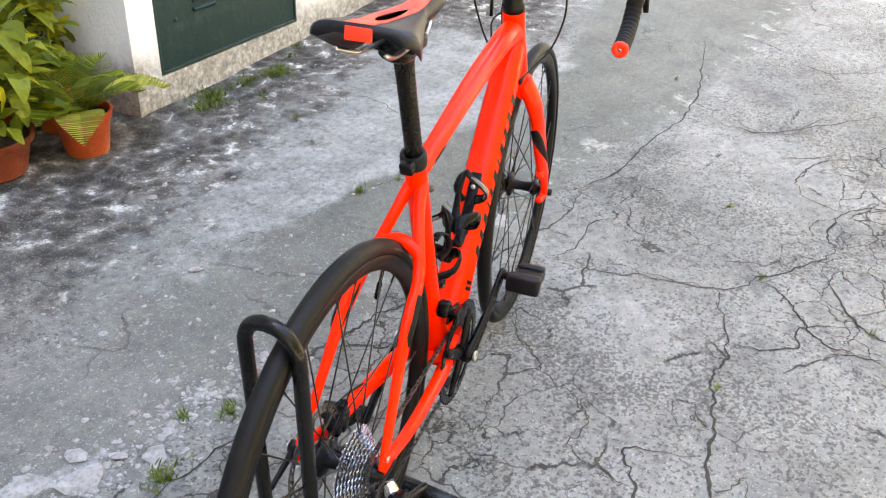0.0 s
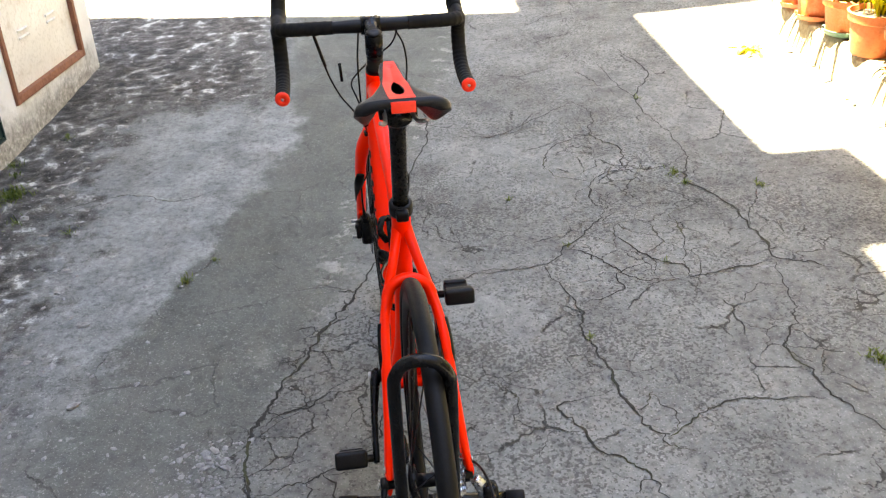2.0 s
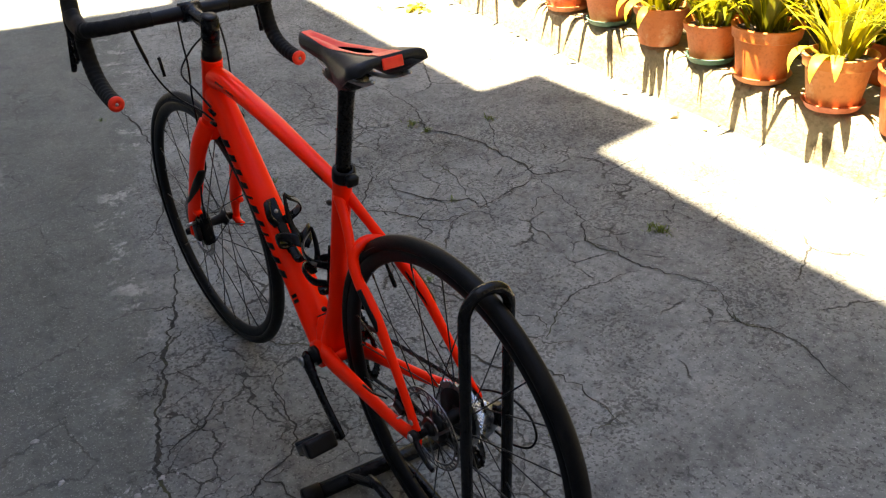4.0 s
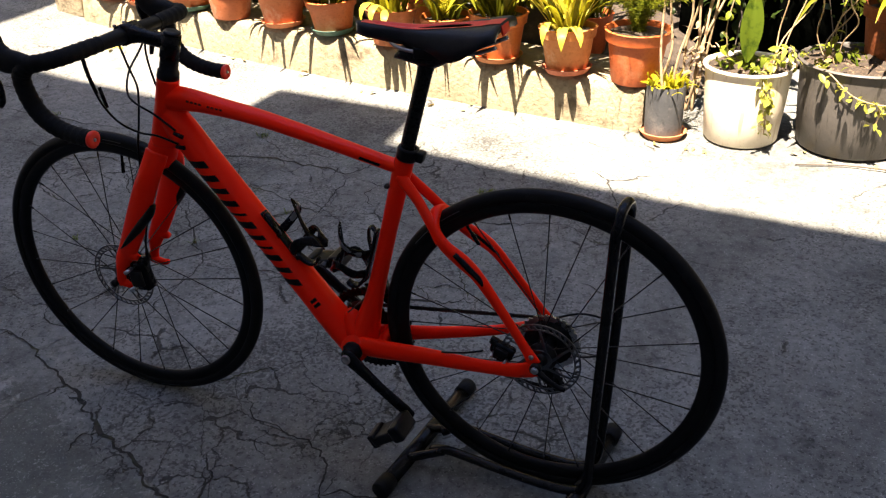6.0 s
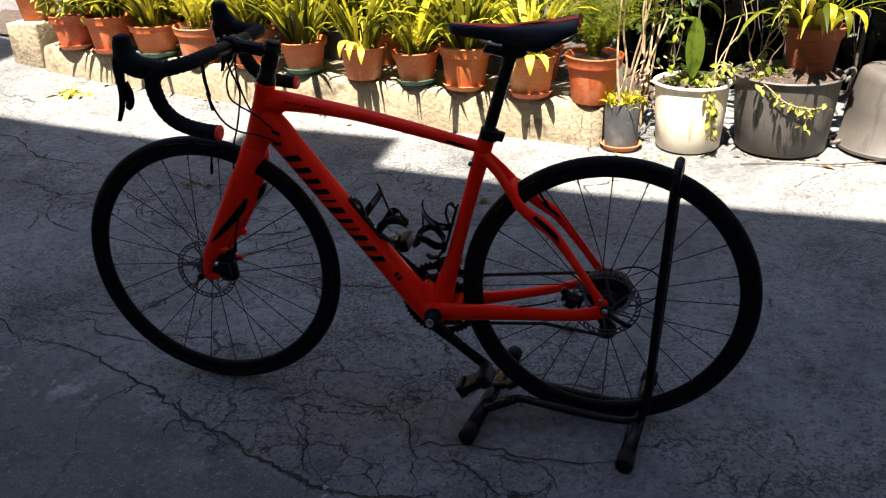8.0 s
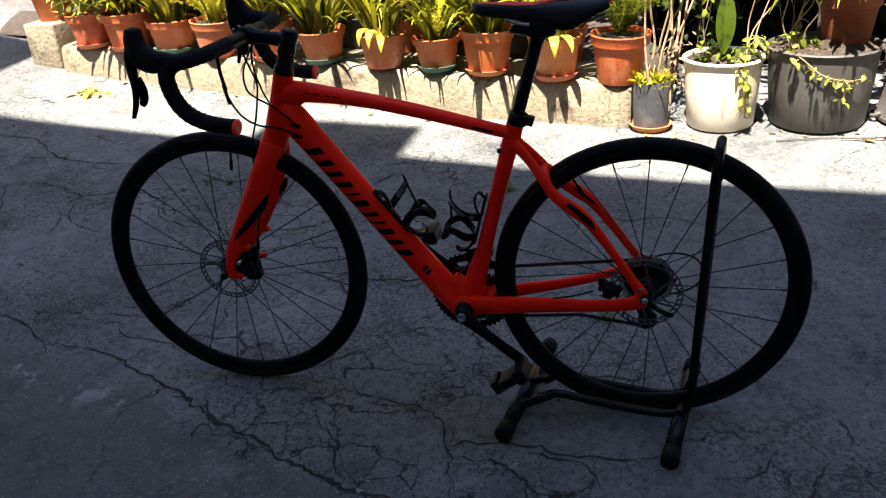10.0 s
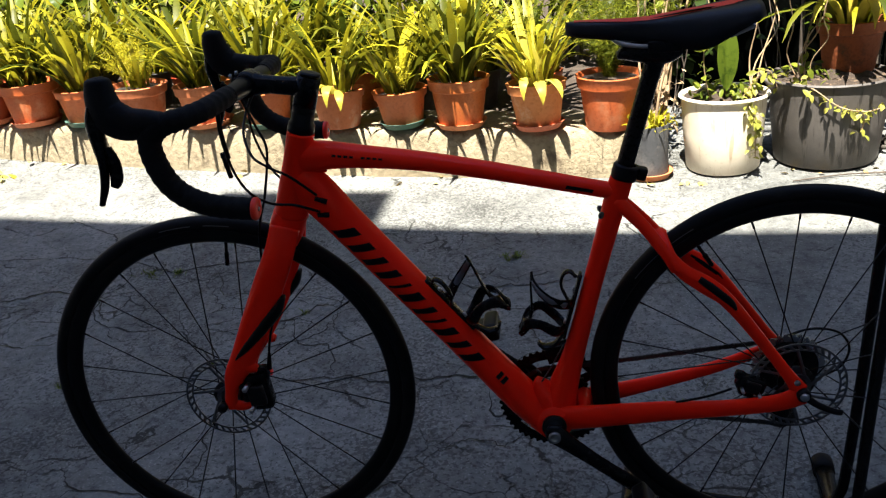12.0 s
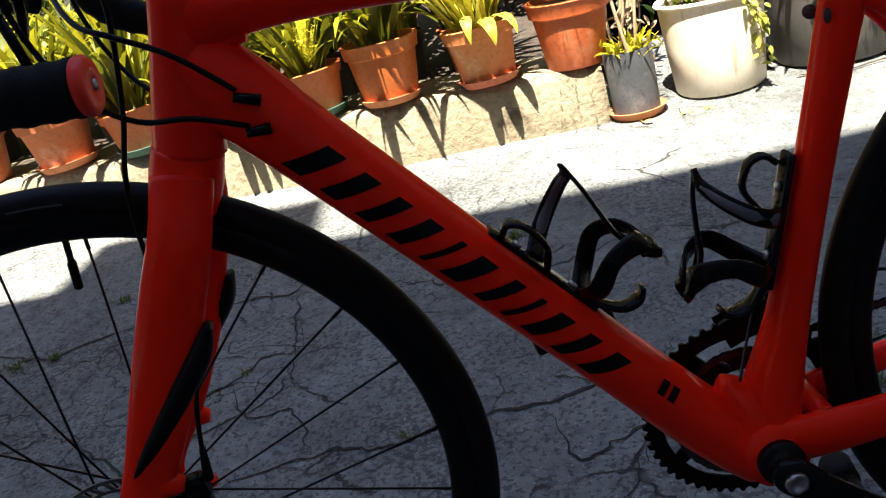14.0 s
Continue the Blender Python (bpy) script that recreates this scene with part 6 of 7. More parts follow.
def strap_leaves(p, z, R, n, size, seed, mats, lean=14, joined=False):
    rnd = random.Random(seed)
    items = []
    for k in range(n):
        a = rnd.uniform(0, 360)
        r = R * 0.55 * math.sqrt(rnd.random())
        m = pose(r * math.cos(radians(a)), r * math.sin(radians(a)), z, 0, abs(rnd.gauss(lean, 9)), a + rnd.gauss(0, 40))
        s = size * rnd.uniform(0.6, 1.2)
        sm = m @ Matrix.Diagonal((s, s * rnd.uniform(0.8, 1.3), s, 1))
        me = rnd.choice(UPRIGHT)
        if joined:
            items.append((me, sm))
        else:
            mt = mats[0] if rnd.random() < 0.70 else mats[-1]
            ob = new("leaf", me if mt is M_STRAP else leaf_copy(me, mt))
            if not ob.data.materials:
                ob.data.materials.append(mt)
            ob.parent, ob.matrix_basis = p, sm
    if joined:
        gather("foliage", items, mats[0], p)


def leaf_copy(me, mt):
    key = (me.name, mt.name)
    if key not in LEAF:
        LEAF[key] = me.copy()
        LEAF[key].materials.clear()
        LEAF[key].materials.append(mt)
    return LEAF[key]


for me_ in STRAPS:
    me_.materials.append(M_STRAP)


def fern(p, z, R, H, n, seed, material, name="foliage"):
    """Feathery plume: many arching stems carrying fine needles."""
    rnd = random.Random(seed)
    vs, fs = [], []
    for _ in range(n):
        a, t0 = rnd.uniform(0, 2 * math.pi), rnd.uniform(0.05, 0.75)
        L = H * rnd.uniform(0.55, 1.1)
        for i in range(26):
            t = (i + 1) / 26
            r = R * 0.3 * rnd.random() * 0.3 + L * t * math.sin(t0 * (0.5 + t))
            c = Vector((r * math.cos(a), r * math.sin(a), z + L * t * math.cos(t0 * (0.4 + 0.9 * t))))
            for _k in range(4):
                d = Vector((rnd.gauss(0, 1), rnd.gauss(0, 1), rnd.gauss(0.2, 0.7))).normalized() * rnd.uniform(0.012, 0.032)
                w = Vector((rnd.gauss(0, 1), rnd.gauss(0, 1), rnd.gauss(0, 1))).normalized() * 0.0013
                k = len(vs)
                vs += [c - w, c + w, c + d]
                fs.append((k, k + 1, k + 2))
    me = bpy.data.meshes.new(name)
    me.from_pydata(vs, [], fs)
    piece(name, me, material, p)


def shrub(p, centre, radii, n, seed, material, leaves, size=1.0, name="foliage", hollow=0.55):
    rnd = random.Random(seed)
    items = []
    for _ in range(n):
        d = Vector((rnd.gauss(0, 1), rnd.gauss(0, 1), rnd.gauss(0, 1))).normalized()
        r = hollow + (1 - hollow) * rnd.random()
        lump = 1 + 0.35 * noise.noise(d * 2.3 + Vector((seed, 0, 0)))
        c = Vector(centre) + Vector((d.x * radii[0], d.y * radii[1], d.z * radii[2])) * r * lump
        items.append((rnd.choice(leaves), scaled(pose(*c, rnd.gauss(0, 25), rnd.gauss(10, 30), math.degrees(math.atan2(d.y, d.x)) + rnd.gauss(0, 50)), size * rnd.uniform(0.6, 1.25))))
    return gather(name, items, material, p)


def stems(p, n, base, top, r, seed, material, name="stem", sway=0.06):
    rnd = random.Random(seed)
    for _ in range(n):
        a = [Vector(base) + Vector((rnd.gauss(0, 0.02), rnd.gauss(0, 0.02), 0))]
        e = Vector(top) + Vector((rnd.gauss(0, sway * 1.5), rnd.gauss(0, sway), rnd.gauss(0, sway)))
        for k in range(1, 5):
            a.append(a[0].lerp(e, k / 4) + Vector((rnd.gauss(0, sway * 0.4), rnd.gauss(0, sway * 0.4), 0)))
        bm = bmesh.new()
        tube(bm, [(*q, r * (1 - 0.12 * i)) for i, q in enumerate(a)], 7, 5)
        part(name, fixed(bm), material, p)


ROW = "potted plants along the kerb"
# x, rim radius, height, pot material, saucer, kind of plant, label
KERB_POTS = [
    (2.905, 0.125, 0.175, M_TERRA, M_SAUCER, "leafy", "terracotta pot with bushy green plant on the kerb"),
    (2.675, 0.128, 0.185, M_TERRA, M_SAUCER, "strap", "terracotta pot and saucer with strap-leaved plant"),
    (2.415, 0.128, 0.160, M_TERRA, M_SAUCER_GREEN, "strap", "terracotta pot on green saucer with strap-leaved plant"),
    (2.145, 0.122, 0.175, M_TERRA_PALE, None, "fernlight", "faded terracotta pot with yellow-green ferny plant"),
    (1.840, 0.120, 0.180, M_TERRA_PALE, M_SAUCER, "strap", "faded terracotta pot and saucer with strap-leaved plant"),
    (1.570, 0.118, 0.150, M_TERRA, M_SAUCER_GREEN, "strap", "terracotta pot on dark saucer with dense strap leaves"),
    (1.253, 0.113, 0.150, M_TERRA_PALE, None, "strapdry", "terracotta pot with strap plant and drooping yellow leaves"),
    (0.989, 0.110, 0.150, M_TERRA, M_SAUCER_GREEN, "strapfern", "terracotta pot on green saucer with yellow ferny plant"),
    (0.755, 0.122, 0.195, M_TERRA, M_SAUCER, "strap", "large terracotta pot and saucer with upright strap leaves"),
    (0.445, 0.115, 0.180, M_TERRA_PALE, M_SAUCER, "yellow", "pale terracotta pot with bright yellowing strap leaves"),
    (0.175, 0.126, 0.205, M_TERRA, None, "fern", "ribbed terracotta pot with feathery asparagus fern"),
]


def kerb_pot(i, x, R, H, mat, sc, kind, label):
    y = kerb_y(x) - 0.070 + 0.012 * math.sin(i * 2.3)
    p = thing("potted_plant", pose(x, y, kerb_z(x) + 0.002, math.sin(i * 1.7) * 1.5, math.cos(i * 2.1) * 1.5, 37 * i), label, "potted plant", ROW)
    z = pot_parts(p, R, H, mat, "rim", sc)
    if kind.startswith("strap") or kind == "yellow":
        n = {"strap": 76, "strapdry": 50, "strapfern": 48, "yellow": 56}[kind]
        strap_leaves(p, z, R, n, 0.95 if kind != "strapdry" else 0.85, 40 + i, (M_STRAP, M_STRAP_DARK if kind != "yellow" else M_YELLOW), 17)
        if kind in ("strapdry", "yellow"):
            rnd = random.Random(i)
            for a in ((108, 84, 70, 96) if kind == "yellow" else (112, 80, 95)):
                # they bow over the front of the rim towards the yard
                ob = new("yellow_leaf", leaf_copy(HANGING, M_YELLOW))
                ob.parent = p
                ob.matrix_basis = pose(0, 0, 0, 0, 0, -37 * i) @ pose(0.05 * math.cos(radians(a)) * rnd.uniform(0.5, 1.6), R * 0.55, z, 0, 30 + 12 * rnd.random(), a + rnd.gauss(0, 12)) @ Matrix.Diagonal((0.75, 1.1, rnd.uniform(0.7, 1.05), 1))
        if kind == "strapfern":
            fern(p, z, R, 0.17, 34, 60 + i, M_FERN_LIGHT)
    elif kind == "fernlight":
        fern(p, z, R, 0.24, 60, 60 + i, M_FERN_LIGHT)
        strap_leaves(p, z, R, 16, 0.8, 80 + i, (M_STRAP, M_STRAP_DARK))
    elif kind == "fern":
        fern(p, z, R, 0.46, 190, 60 + i, M_FERN)
    else:
        shrub(p, (0, 0, z + 0.14), (0.17, 0.17, 0.15), 170, 60 + i, M_LEAF_PALE, OVATE, 0.62)
    return p


for i, spec in enumerate(KERB_POTS):
    kerb_pot(i, *spec)

# far red pot beyond the block
p = thing("potted_plant", pose(3.22, kerb_y(3.22) - 0.17, G(3.22, kerb_y(3.22)) + 0.232), "red plastic pot with green leaves on a cement block", "potted plant", ROW)
z = pot_parts(p, 0.115, 0.16, M_TERRA, "rim", None)
shrub(p, (0, 0, z + 0.12), (0.17, 0.15, 0.13), 150, 77, M_LEAF_PALE, OVATE, 0.6)


# ---- pots on the ground beyond the kerb's end ----
def ground_pot(x, y, R, H, mat, style, label, saucer=None, name="potted_plant"):
    p = thing(name, pose(x, y, G(x, y) - 0.002), label, "potted plant", ROW)
    return p, pot_parts(p, R, H, mat, style, saucer)


p, z = ground_pot(0.038, -1.850, 0.074, 0.205, M_BLACKPOT, "bag", "slim dusty black nursery pot on terracotta saucer with sprouting grass", M_SAUCER)
items = []
rnd = random.Random(3)
for _ in range(110):
    items.append((rnd.choice(GRASS), scaled(pose(rnd.gauss(0, 0.03), rnd.gauss(0, 0.03), z, 0, rnd.uniform(5, 50), rnd.uniform(0, 360)), rnd.uniform(0.8, 2.0))))
gather("grass", items, M_FERN_LIGHT, p)
stems(p, 3, (0.0, 0.0, z), (-0.02, -0.10, z + 0.62), 0.0055, 8, M_STEM, sway=0.05)

def streaked(name, c1, c2, streak, amount=0.6, rough=0.6):
    """Weathered plastic with dirt that has run down its side."""
    m, nt, bs = tree(name)
    co = nt.nodes.new("ShaderNodeTexCoord").outputs["Object"]
    mp = nt.nodes.new("ShaderNodeMapping")
    mp.inputs["Scale"].default_value = (1.0, 1.0, 0.10)
    nt.links.new(co, mp.inputs["Vector"])
    runs = noise_at(nt, mp.outputs[0], 34.0, 4.0, 0.6)
    blot = noise_at(nt, co, 7.0, 7.0, 0.7)
    fine = noise_at(nt, co, 120.0, 3.0)
    col = ramp(nt, blot, [(0.3, c1), (0.7, c2)])
    col = mix(nt, calc(nt, "MULTIPLY", calc(nt, "MULTIPLY", step(nt, runs, 0.54, 0.64), step(nt, blot, 0.36, 0.55)), amount), col, streak)
    col = mix(nt, calc(nt, "MULTIPLY", step(nt, fine, 0.6, 0.7), 0.25), col, streak)
    nt.links.new(col, bs.inputs["Base Color"])
    bs.inputs["Roughness"].default_value = rough
    bump(nt, bs, calc(nt, "ADD", blot, fine), 0.3, 0.002)
    return m


M_WHITEBUCKET = streaked("stained_white_plastic", (0.66, 0.57, 0.42), (0.80, 0.73, 0.58), (0.40, 0.25, 0.10), 0.55)
M_GREYTUB = streaked("dirty_grey_plastic", (0.056, 0.050, 0.044), (0.092, 0.083, 0.072), (0.016, 0.013, 0.010), 0.8)
M_LITTER = surface("dry_soil_and_litter", (0.022, 0.015, 0.010), (0.060, 0.042, 0.026), 40.0, 0.95, relief=0.02, rscale=90.0, dirt=(0.14, 0.095, 0.055), dscale=34.0)


def tub_parts(p, R, b, H, material, lip, seed):
    """An open straight-sided tub: rim radius R, base radius b, a rolled lip, litter heaped to its brim."""
    bm = bmesh.new()
    lathe(bm, [(0, 0.0), (b - 0.008, 0.0), (b, 0.010), (b + (R - b) * 0.5, H * 0.5), (R - 0.004, H - lip), (R + 0.004, H - lip + 0.003), (R + 0.007, H - lip * 0.5), (R + 0.004, H - 0.002), (R, H), (R - 0.005, H - 0.003), (R - 0.008, H - lip), (b, H * 0.5), (0, H * 0.5)], 56, wobble=0.008)
    body = part("pot", flat_edges(fixed(bm), 55), material, p)
    top = H - 0.022
    bm = bmesh.new()
    rnd = random.Random(seed)
    rings = []
    for i in range(6):
        q = (R - 0.010) * (1 - i / 6)
        rings.append([bm.verts.new((q * math.cos(a), q * math.sin(a), top + 0.004 * i + rnd.uniform(-0.010, 0.012))) for a in (2 * math.pi * k / 26 for k in range(26))])
    for a, c in zip(rings, rings[1:]):
        for k in range(26):
            bm.faces.new((a[k], a[(k + 1) % 26], c[(k + 1) % 26], c[k]))
    bm.faces.new(rings[-1])
    part("soil", fixed(bm), M_LITTER, p, "dry soil and leaf litter")
    return body, top


def quilted(name, L, W, sag=0.4):
    """A broad leaf with a sunken midrib and puffed cross veins."""
    bm = bmesh.new()
    n, m = 18, 8
    g = []
    for i in range(n + 1):
        t = i / n
        w = W * 0.5 * math.sin(math.pi * min(1.0, 0.04 + 0.95 * t)) ** 0.75
        row = []
        for j in range(m + 1):
            u = -1 + 2 * j / m
            puff = 0.006 * abs(math.sin(9 * math.pi * t - 2.2 * abs(u))) * (1 - u * u) + 0.016 * abs(u)
            row.append(bm.verts.new((L * t * math.cos(sag * t), w * u, -L * t * math.sin(sag * t) * 0.8 + puff)))
        g.append(row)
    for a, b in zip(g, g[1:]):
        for j in range(m):
            bm.faces.new((a[j], a[j + 1], b[j + 1], b[j]))
    for f in bm.faces:
        f.smooth = True
    me = bpy.data.meshes.new(name)
    bm.to_mesh(me)
    bm.free()
    return me


def sprig(p, pts, leaves, size, seed, material, name="sprig"):
    """A thin trailing stem through points, with small leaves to both sides."""
    bm = bmesh.new()
    tube(bm, [(*q, 0.0022) for q in pts], 6, 6)
    part(name + "_stem", fixed(bm), M_STEM, p)
    rnd = random.Random(seed)
    P = smooth_path(pts, 8)
    items = []
    for _ in range(leaves):
        q = rnd.choice(P)
        items.append((rnd.choice(SMALL), scaled(pose(q[0] + rnd.gauss(0, 0.010), q[1] + rnd.gauss(0, 0.008), q[2] + rnd.gauss(0, 0.010), rnd.gauss(0, 40), rnd.uniform(-30, 60), rnd.uniform(0, 360)), size * rnd.uniform(0.6, 1.3))))
    gather(name + "_foliage", items, material, p)


M_QUILT = leaf_material("quilted_leaf_green", (0.028, 0.060, 0.004), (0.085, 0.125, 0.008), 0.5)
QUILT = [quilted("quilted_leaf", 0.25, 0.076, 0.25), quilted("quilted_leaf_small", 0.13, 0.062, 0.6)]
p = thing("potted_plant", pose(-0.243, -1.905, G(-0.243, -1.905) - 0.002), "weathered white plastic bucket with large-leaved plant and trailing sprigs", "potted plant", ROW)
_, z = tub_parts(p, 0.157, 0.134, 0.288, M_WHITEBUCKET, 0.016, 50)
stems(p, 1, (0.0, 0.02, z), (0.015, 0.03, z + 0.50), 0.0065, 4, M_BARK, sway=0.012)
for zz, dx, dy, tilt, a, k, sc in ((0.285, 0.010, 0.05, 76, 96, 0, 1.0), (0.40, 0.0, 0.02, -28, 20, 1, 1.1), (0.41, 0.0, 0.02, -18, 165, 1, 1.1), (0.34, 0.0, 0.02, 12, 200, 1, 1.0), (0.26, 0.0, 0.03, -22, 10, 1, 1.0), (0.24, 0.0, 0.02, 25, 280, 1, 1.0), (0.48, 0.01, 0.03, -55, 80, 1, 0.9), (0.47, 0.01, 0.02, -40, 320, 1, 0.9)):
    ob = new("large_leaf", leaf_copy(QUILT[k], M_QUILT))
    ob.parent = p
    ob.matrix_basis = scaled(pose(dx, dy, z + zz, 0, tilt, a), sc)
shrub(p, (0, 0, z + 0.03), (0.14, 0.14, 0.05), 120, 11, M_LEAF, SMALL, 1.0, "foliage", 0.3)
sprig(p, [(-0.05, 0.13, z + 0.01), (-0.070, 0.165, z - 0.03), (-0.080, 0.162, z - 0.10), (-0.085, 0.155, z - 0.19)], 60, 0.95, 12, M_LEAF_PALE, "trailing_sprig")
sprig(p, [(-0.04, 0.08, z), (-0.09, 0.09, z + 0.08), (-0.13, 0.10, z + 0.11), (-0.16, 0.11, z + 0.05)], 34, 0.95, 13, M_LEAF_PALE, "side_sprig")
sprig(p, [(0.06, 0.06, z), (0.09, 0.08, z + 0.16), (0.07, 0.08, z + 0.32), (0.10, 0.06, z + 0.44)], 44, 0.9, 14, M_LEAF, "upright_sprig")
stems(p, 3, (-0.10, 0.05, z), (-0.14, 0.0, z + 0.5), 0.003, 14, M_STEM, sway=0.05)

p = thing("potted_plant", pose(-0.622, -1.935, G(-0.622, -1.935) - 0.002), "large dirt-streaked grey plastic tub with handles, ivy trailing over its rim", "potted plant", ROW)
tub, z = tub_parts(p, 0.213, 0.182, 0.318, M_GREYTUB, 0.012, 51)
for s in (1, -1):
    bm = bmesh.new()
    tube(bm, [(s * 0.208, -0.045, 0.292, 0.009), (s * 0.240, -0.040, 0.320, 0.009), (s * 0.247, 0.0, 0.332, 0.009), (s * 0.240, 0.040, 0.320, 0.009), (s * 0.208, 0.045, 0.292, 0.009)], 10, 5)
    part("handle", fixed(bm), M_GREYTUB, tub)
stems(p, 4, (0.10, 0.06, z), (0.12, 0.10, z + 0.36), 0.0028, 21, M_STEM, sway=0.05)
sprig(p, [(0.16, 0.10, z + 0.02), (0.11, 0.19, z + 0.01), (0.03, 0.222, z - 0.05), (-0.06, 0.215, z - 0.075), (-0.13, 0.19, z - 0.07)], 34, 0.95, 22, M_LEAF_PALE, "ivy")
sprig(p, [(-0.05, 0.216, z - 0.07), (-0.06, 0.212, z - 0.11), (-0.055, 0.206, z - 0.15)], 16, 0.95, 25, M_LEAF_PALE, "ivy_tip")
sprig(p, [(0.10, 0.05, z), (0.11, 0.08, z + 0.16), (0.06, 0.10, z + 0.26), (0.10, 0.10, z + 0.36)], 40, 1.1, 26, M_LEAF, "upright_sprig")
shrub(p, (0.08, 0.0, z + 0.03), (0.12, 0.15, 0.03), 40, 23, M_LEAF, SMALL, 1.0, "foliage", 0.3)

# terracotta pot standing on the soil of the tub, strap leaves hanging forward
p = thing("potted_plant", pose(-0.712, -2.022, G(-0.622, -1.935) + 0.290), "terracotta pot standing in the grey tub, with long arching strap leaves", "potted plant", ROW)
# pot colour darkened for the shade over the tub
z = pot_parts(p, 0.122, 0.20, M_TERRA_SHADED, "rim")
strap_leaves(p, z, 0.11, 40, 1.15, 31, (M_STRAP_DARK, M_STRAP), 34)
rnd = random.Random(88)
for a in (120, 104, 92, 86, 70, 45):
    ob = new("yellow_leaf", leaf_copy(HANGING, M_YELLOW if a % 4 else M_STRAP))
    ob.parent = p
    ob.matrix_basis = pose(0.08 * math.cos(radians(a)), 0.075, z, 0, 16 + 18 * rnd.random(), a) @ Matrix.Diagonal((1.0, 1.2, rnd.uniform(1.1, 1.6), 1))

# empty tub turned upside down beside it
p = thing("upturned_tub", pose(-1.075, -1.95, G(-1.075, -1.95) - 0.002), "large light grey plastic tub turned upside down on the concrete", "tub", ROW)
M_PALETUB = streaked("pale_grey_plastic", (0.060, 0.053, 0.043), (0.090, 0.080, 0.066), (0.030, 0.025, 0.020), 0.4)
bm = bmesh.new()
lathe(bm, [(0.222, 0.0), (0.228, 0.004), (0.228, 0.016), (0.221, 0.020), (0.205, 0.16), (0.178, 0.290), (0.168, 0.318), (0.150, 0.330), (0.120, 0.332), (0.110, 0.326), (0, 0.326)], 56, wobble=0.006)
body = part("shell", flat_edges(fixed(bm), 55), M_PALETUB, p)
bm = bmesh.new()
tube(bm, [(0.218, -0.045, 0.030, 0.009), (0.246, -0.040, 0.018, 0.009), (0.252, 0.0, 0.014, 0.009), (0.246, 0.040, 0.018, 0.009), (0.218, 0.045, 0.030, 0.009)], 10, 5)
part("handle", fixed(bm), M_PALETUB, body)
p, z = ground_pot(-1.52, -2.02, 0.180, 0.30, M_BLACKPOT, "tub", "black plastic tub with leafy plant")
shrub(p, (0, 0, z + 0.14), (0.2, 0.2, 0.18), 160, 35, M_LEAF, OVATE, 0.7)

# ---- second row and bank behind the kerb ----
rnd = random.Random(17)
for k in range(11):
    x = 0.45 + k * 0.262
    y = kerb_y(x) - 0.42 - 0.05 * (k % 2)
    p = thing("potted_plant", pose(x, y, kerb_z(x) - 0.02), "strap-leaved plant in a dark pot in the second row", "potted plant", "second row of plants")
    z = pot_parts(p, 0.11, 0.17, M_BLACKPOT if k % 3 else M_TERRA, "rim")
    strap_leaves(p, z, 0.16, 62, 1.12 if x > 0.6 else 0.95, 200 + k, (M_STRAP if k % 3 else M_STRAP_DARK,), 20, joined=True)
    if k % 4 == 1:
        shrub(p, (0, 0.06, z + 0.22), (0.16, 0.12, 0.16), 120, 300 + k, M_LEAF_PALE, OVATE, 0.55, "side_foliage")
for k in range(9):
    x = -0.15 + k * 0.42
    y = kerb_y(x) - 0.92 - 0.12 * (k % 2)
    b = thing("garden_shrub", pose(x, y, (kerb_z(x) if x > 0.1 else 0.14) + 0.05), "dense leafy green shrub in the bed behind the pots", "shrub", "shrubs in the bed")
    stems(b, 3, (0, 0, 0), (0.0, 0.0, 0.55), 0.010, 400 + k, M_BARK, "branch", 0.12)
    # shrubs behind the tubs get leaves with the shade painted in
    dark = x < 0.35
    shrub(b, (0, 0, 0.48), (0.30, 0.26, 0.42), 420, 500 + k, M_LEAF_SHADED if dark else M_LEAF, OVATE, 0.85, "crown", 0.35)
# netting behind the tubs, deep shade put into its near-black colour; sparse leaves in front
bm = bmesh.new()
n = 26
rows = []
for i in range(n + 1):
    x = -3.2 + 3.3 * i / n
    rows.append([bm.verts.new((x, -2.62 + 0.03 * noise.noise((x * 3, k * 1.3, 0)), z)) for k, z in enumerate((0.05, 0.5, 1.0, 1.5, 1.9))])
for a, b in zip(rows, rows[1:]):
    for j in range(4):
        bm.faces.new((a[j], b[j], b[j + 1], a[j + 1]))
# blacker than real netting: the shadow behind the tubs is in this colour
M_NET = surface("net_with_shade_in_colour", (0.0010, 0.0012, 0.0010), (0.0022, 0.0026, 0.0022), 30.0, 1.0, spec=0.0, relief=0.004, rscale=160.0)
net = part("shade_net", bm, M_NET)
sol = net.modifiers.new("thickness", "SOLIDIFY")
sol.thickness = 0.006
tagged(net, "netting behind the tubs, near black to stand in for deep shade", "netting", kind="structure")
for k, x in enumerate((-0.15, -0.55, -1.0, -1.5)):
    b = thing("climbing_plant", pose(x, -2.50, 0.16), "sparse climbing plant with small leaves on the netting", "climber", "climbers on the netting")
    stems(b, 3, (0, 0, 0), (0.08, 0.02, 0.85), 0.003, 600 + k, M_BARK, "vine", 0.08)
    # leaf colour here includes the shade in front of the netting
    shrub(b, (0.05, 0.02, 0.5), (0.28, 0.05, 0.45), 60, 610 + k, M_LEAF_SHADED, SMALL, 1.2, "foliage", 0.1)

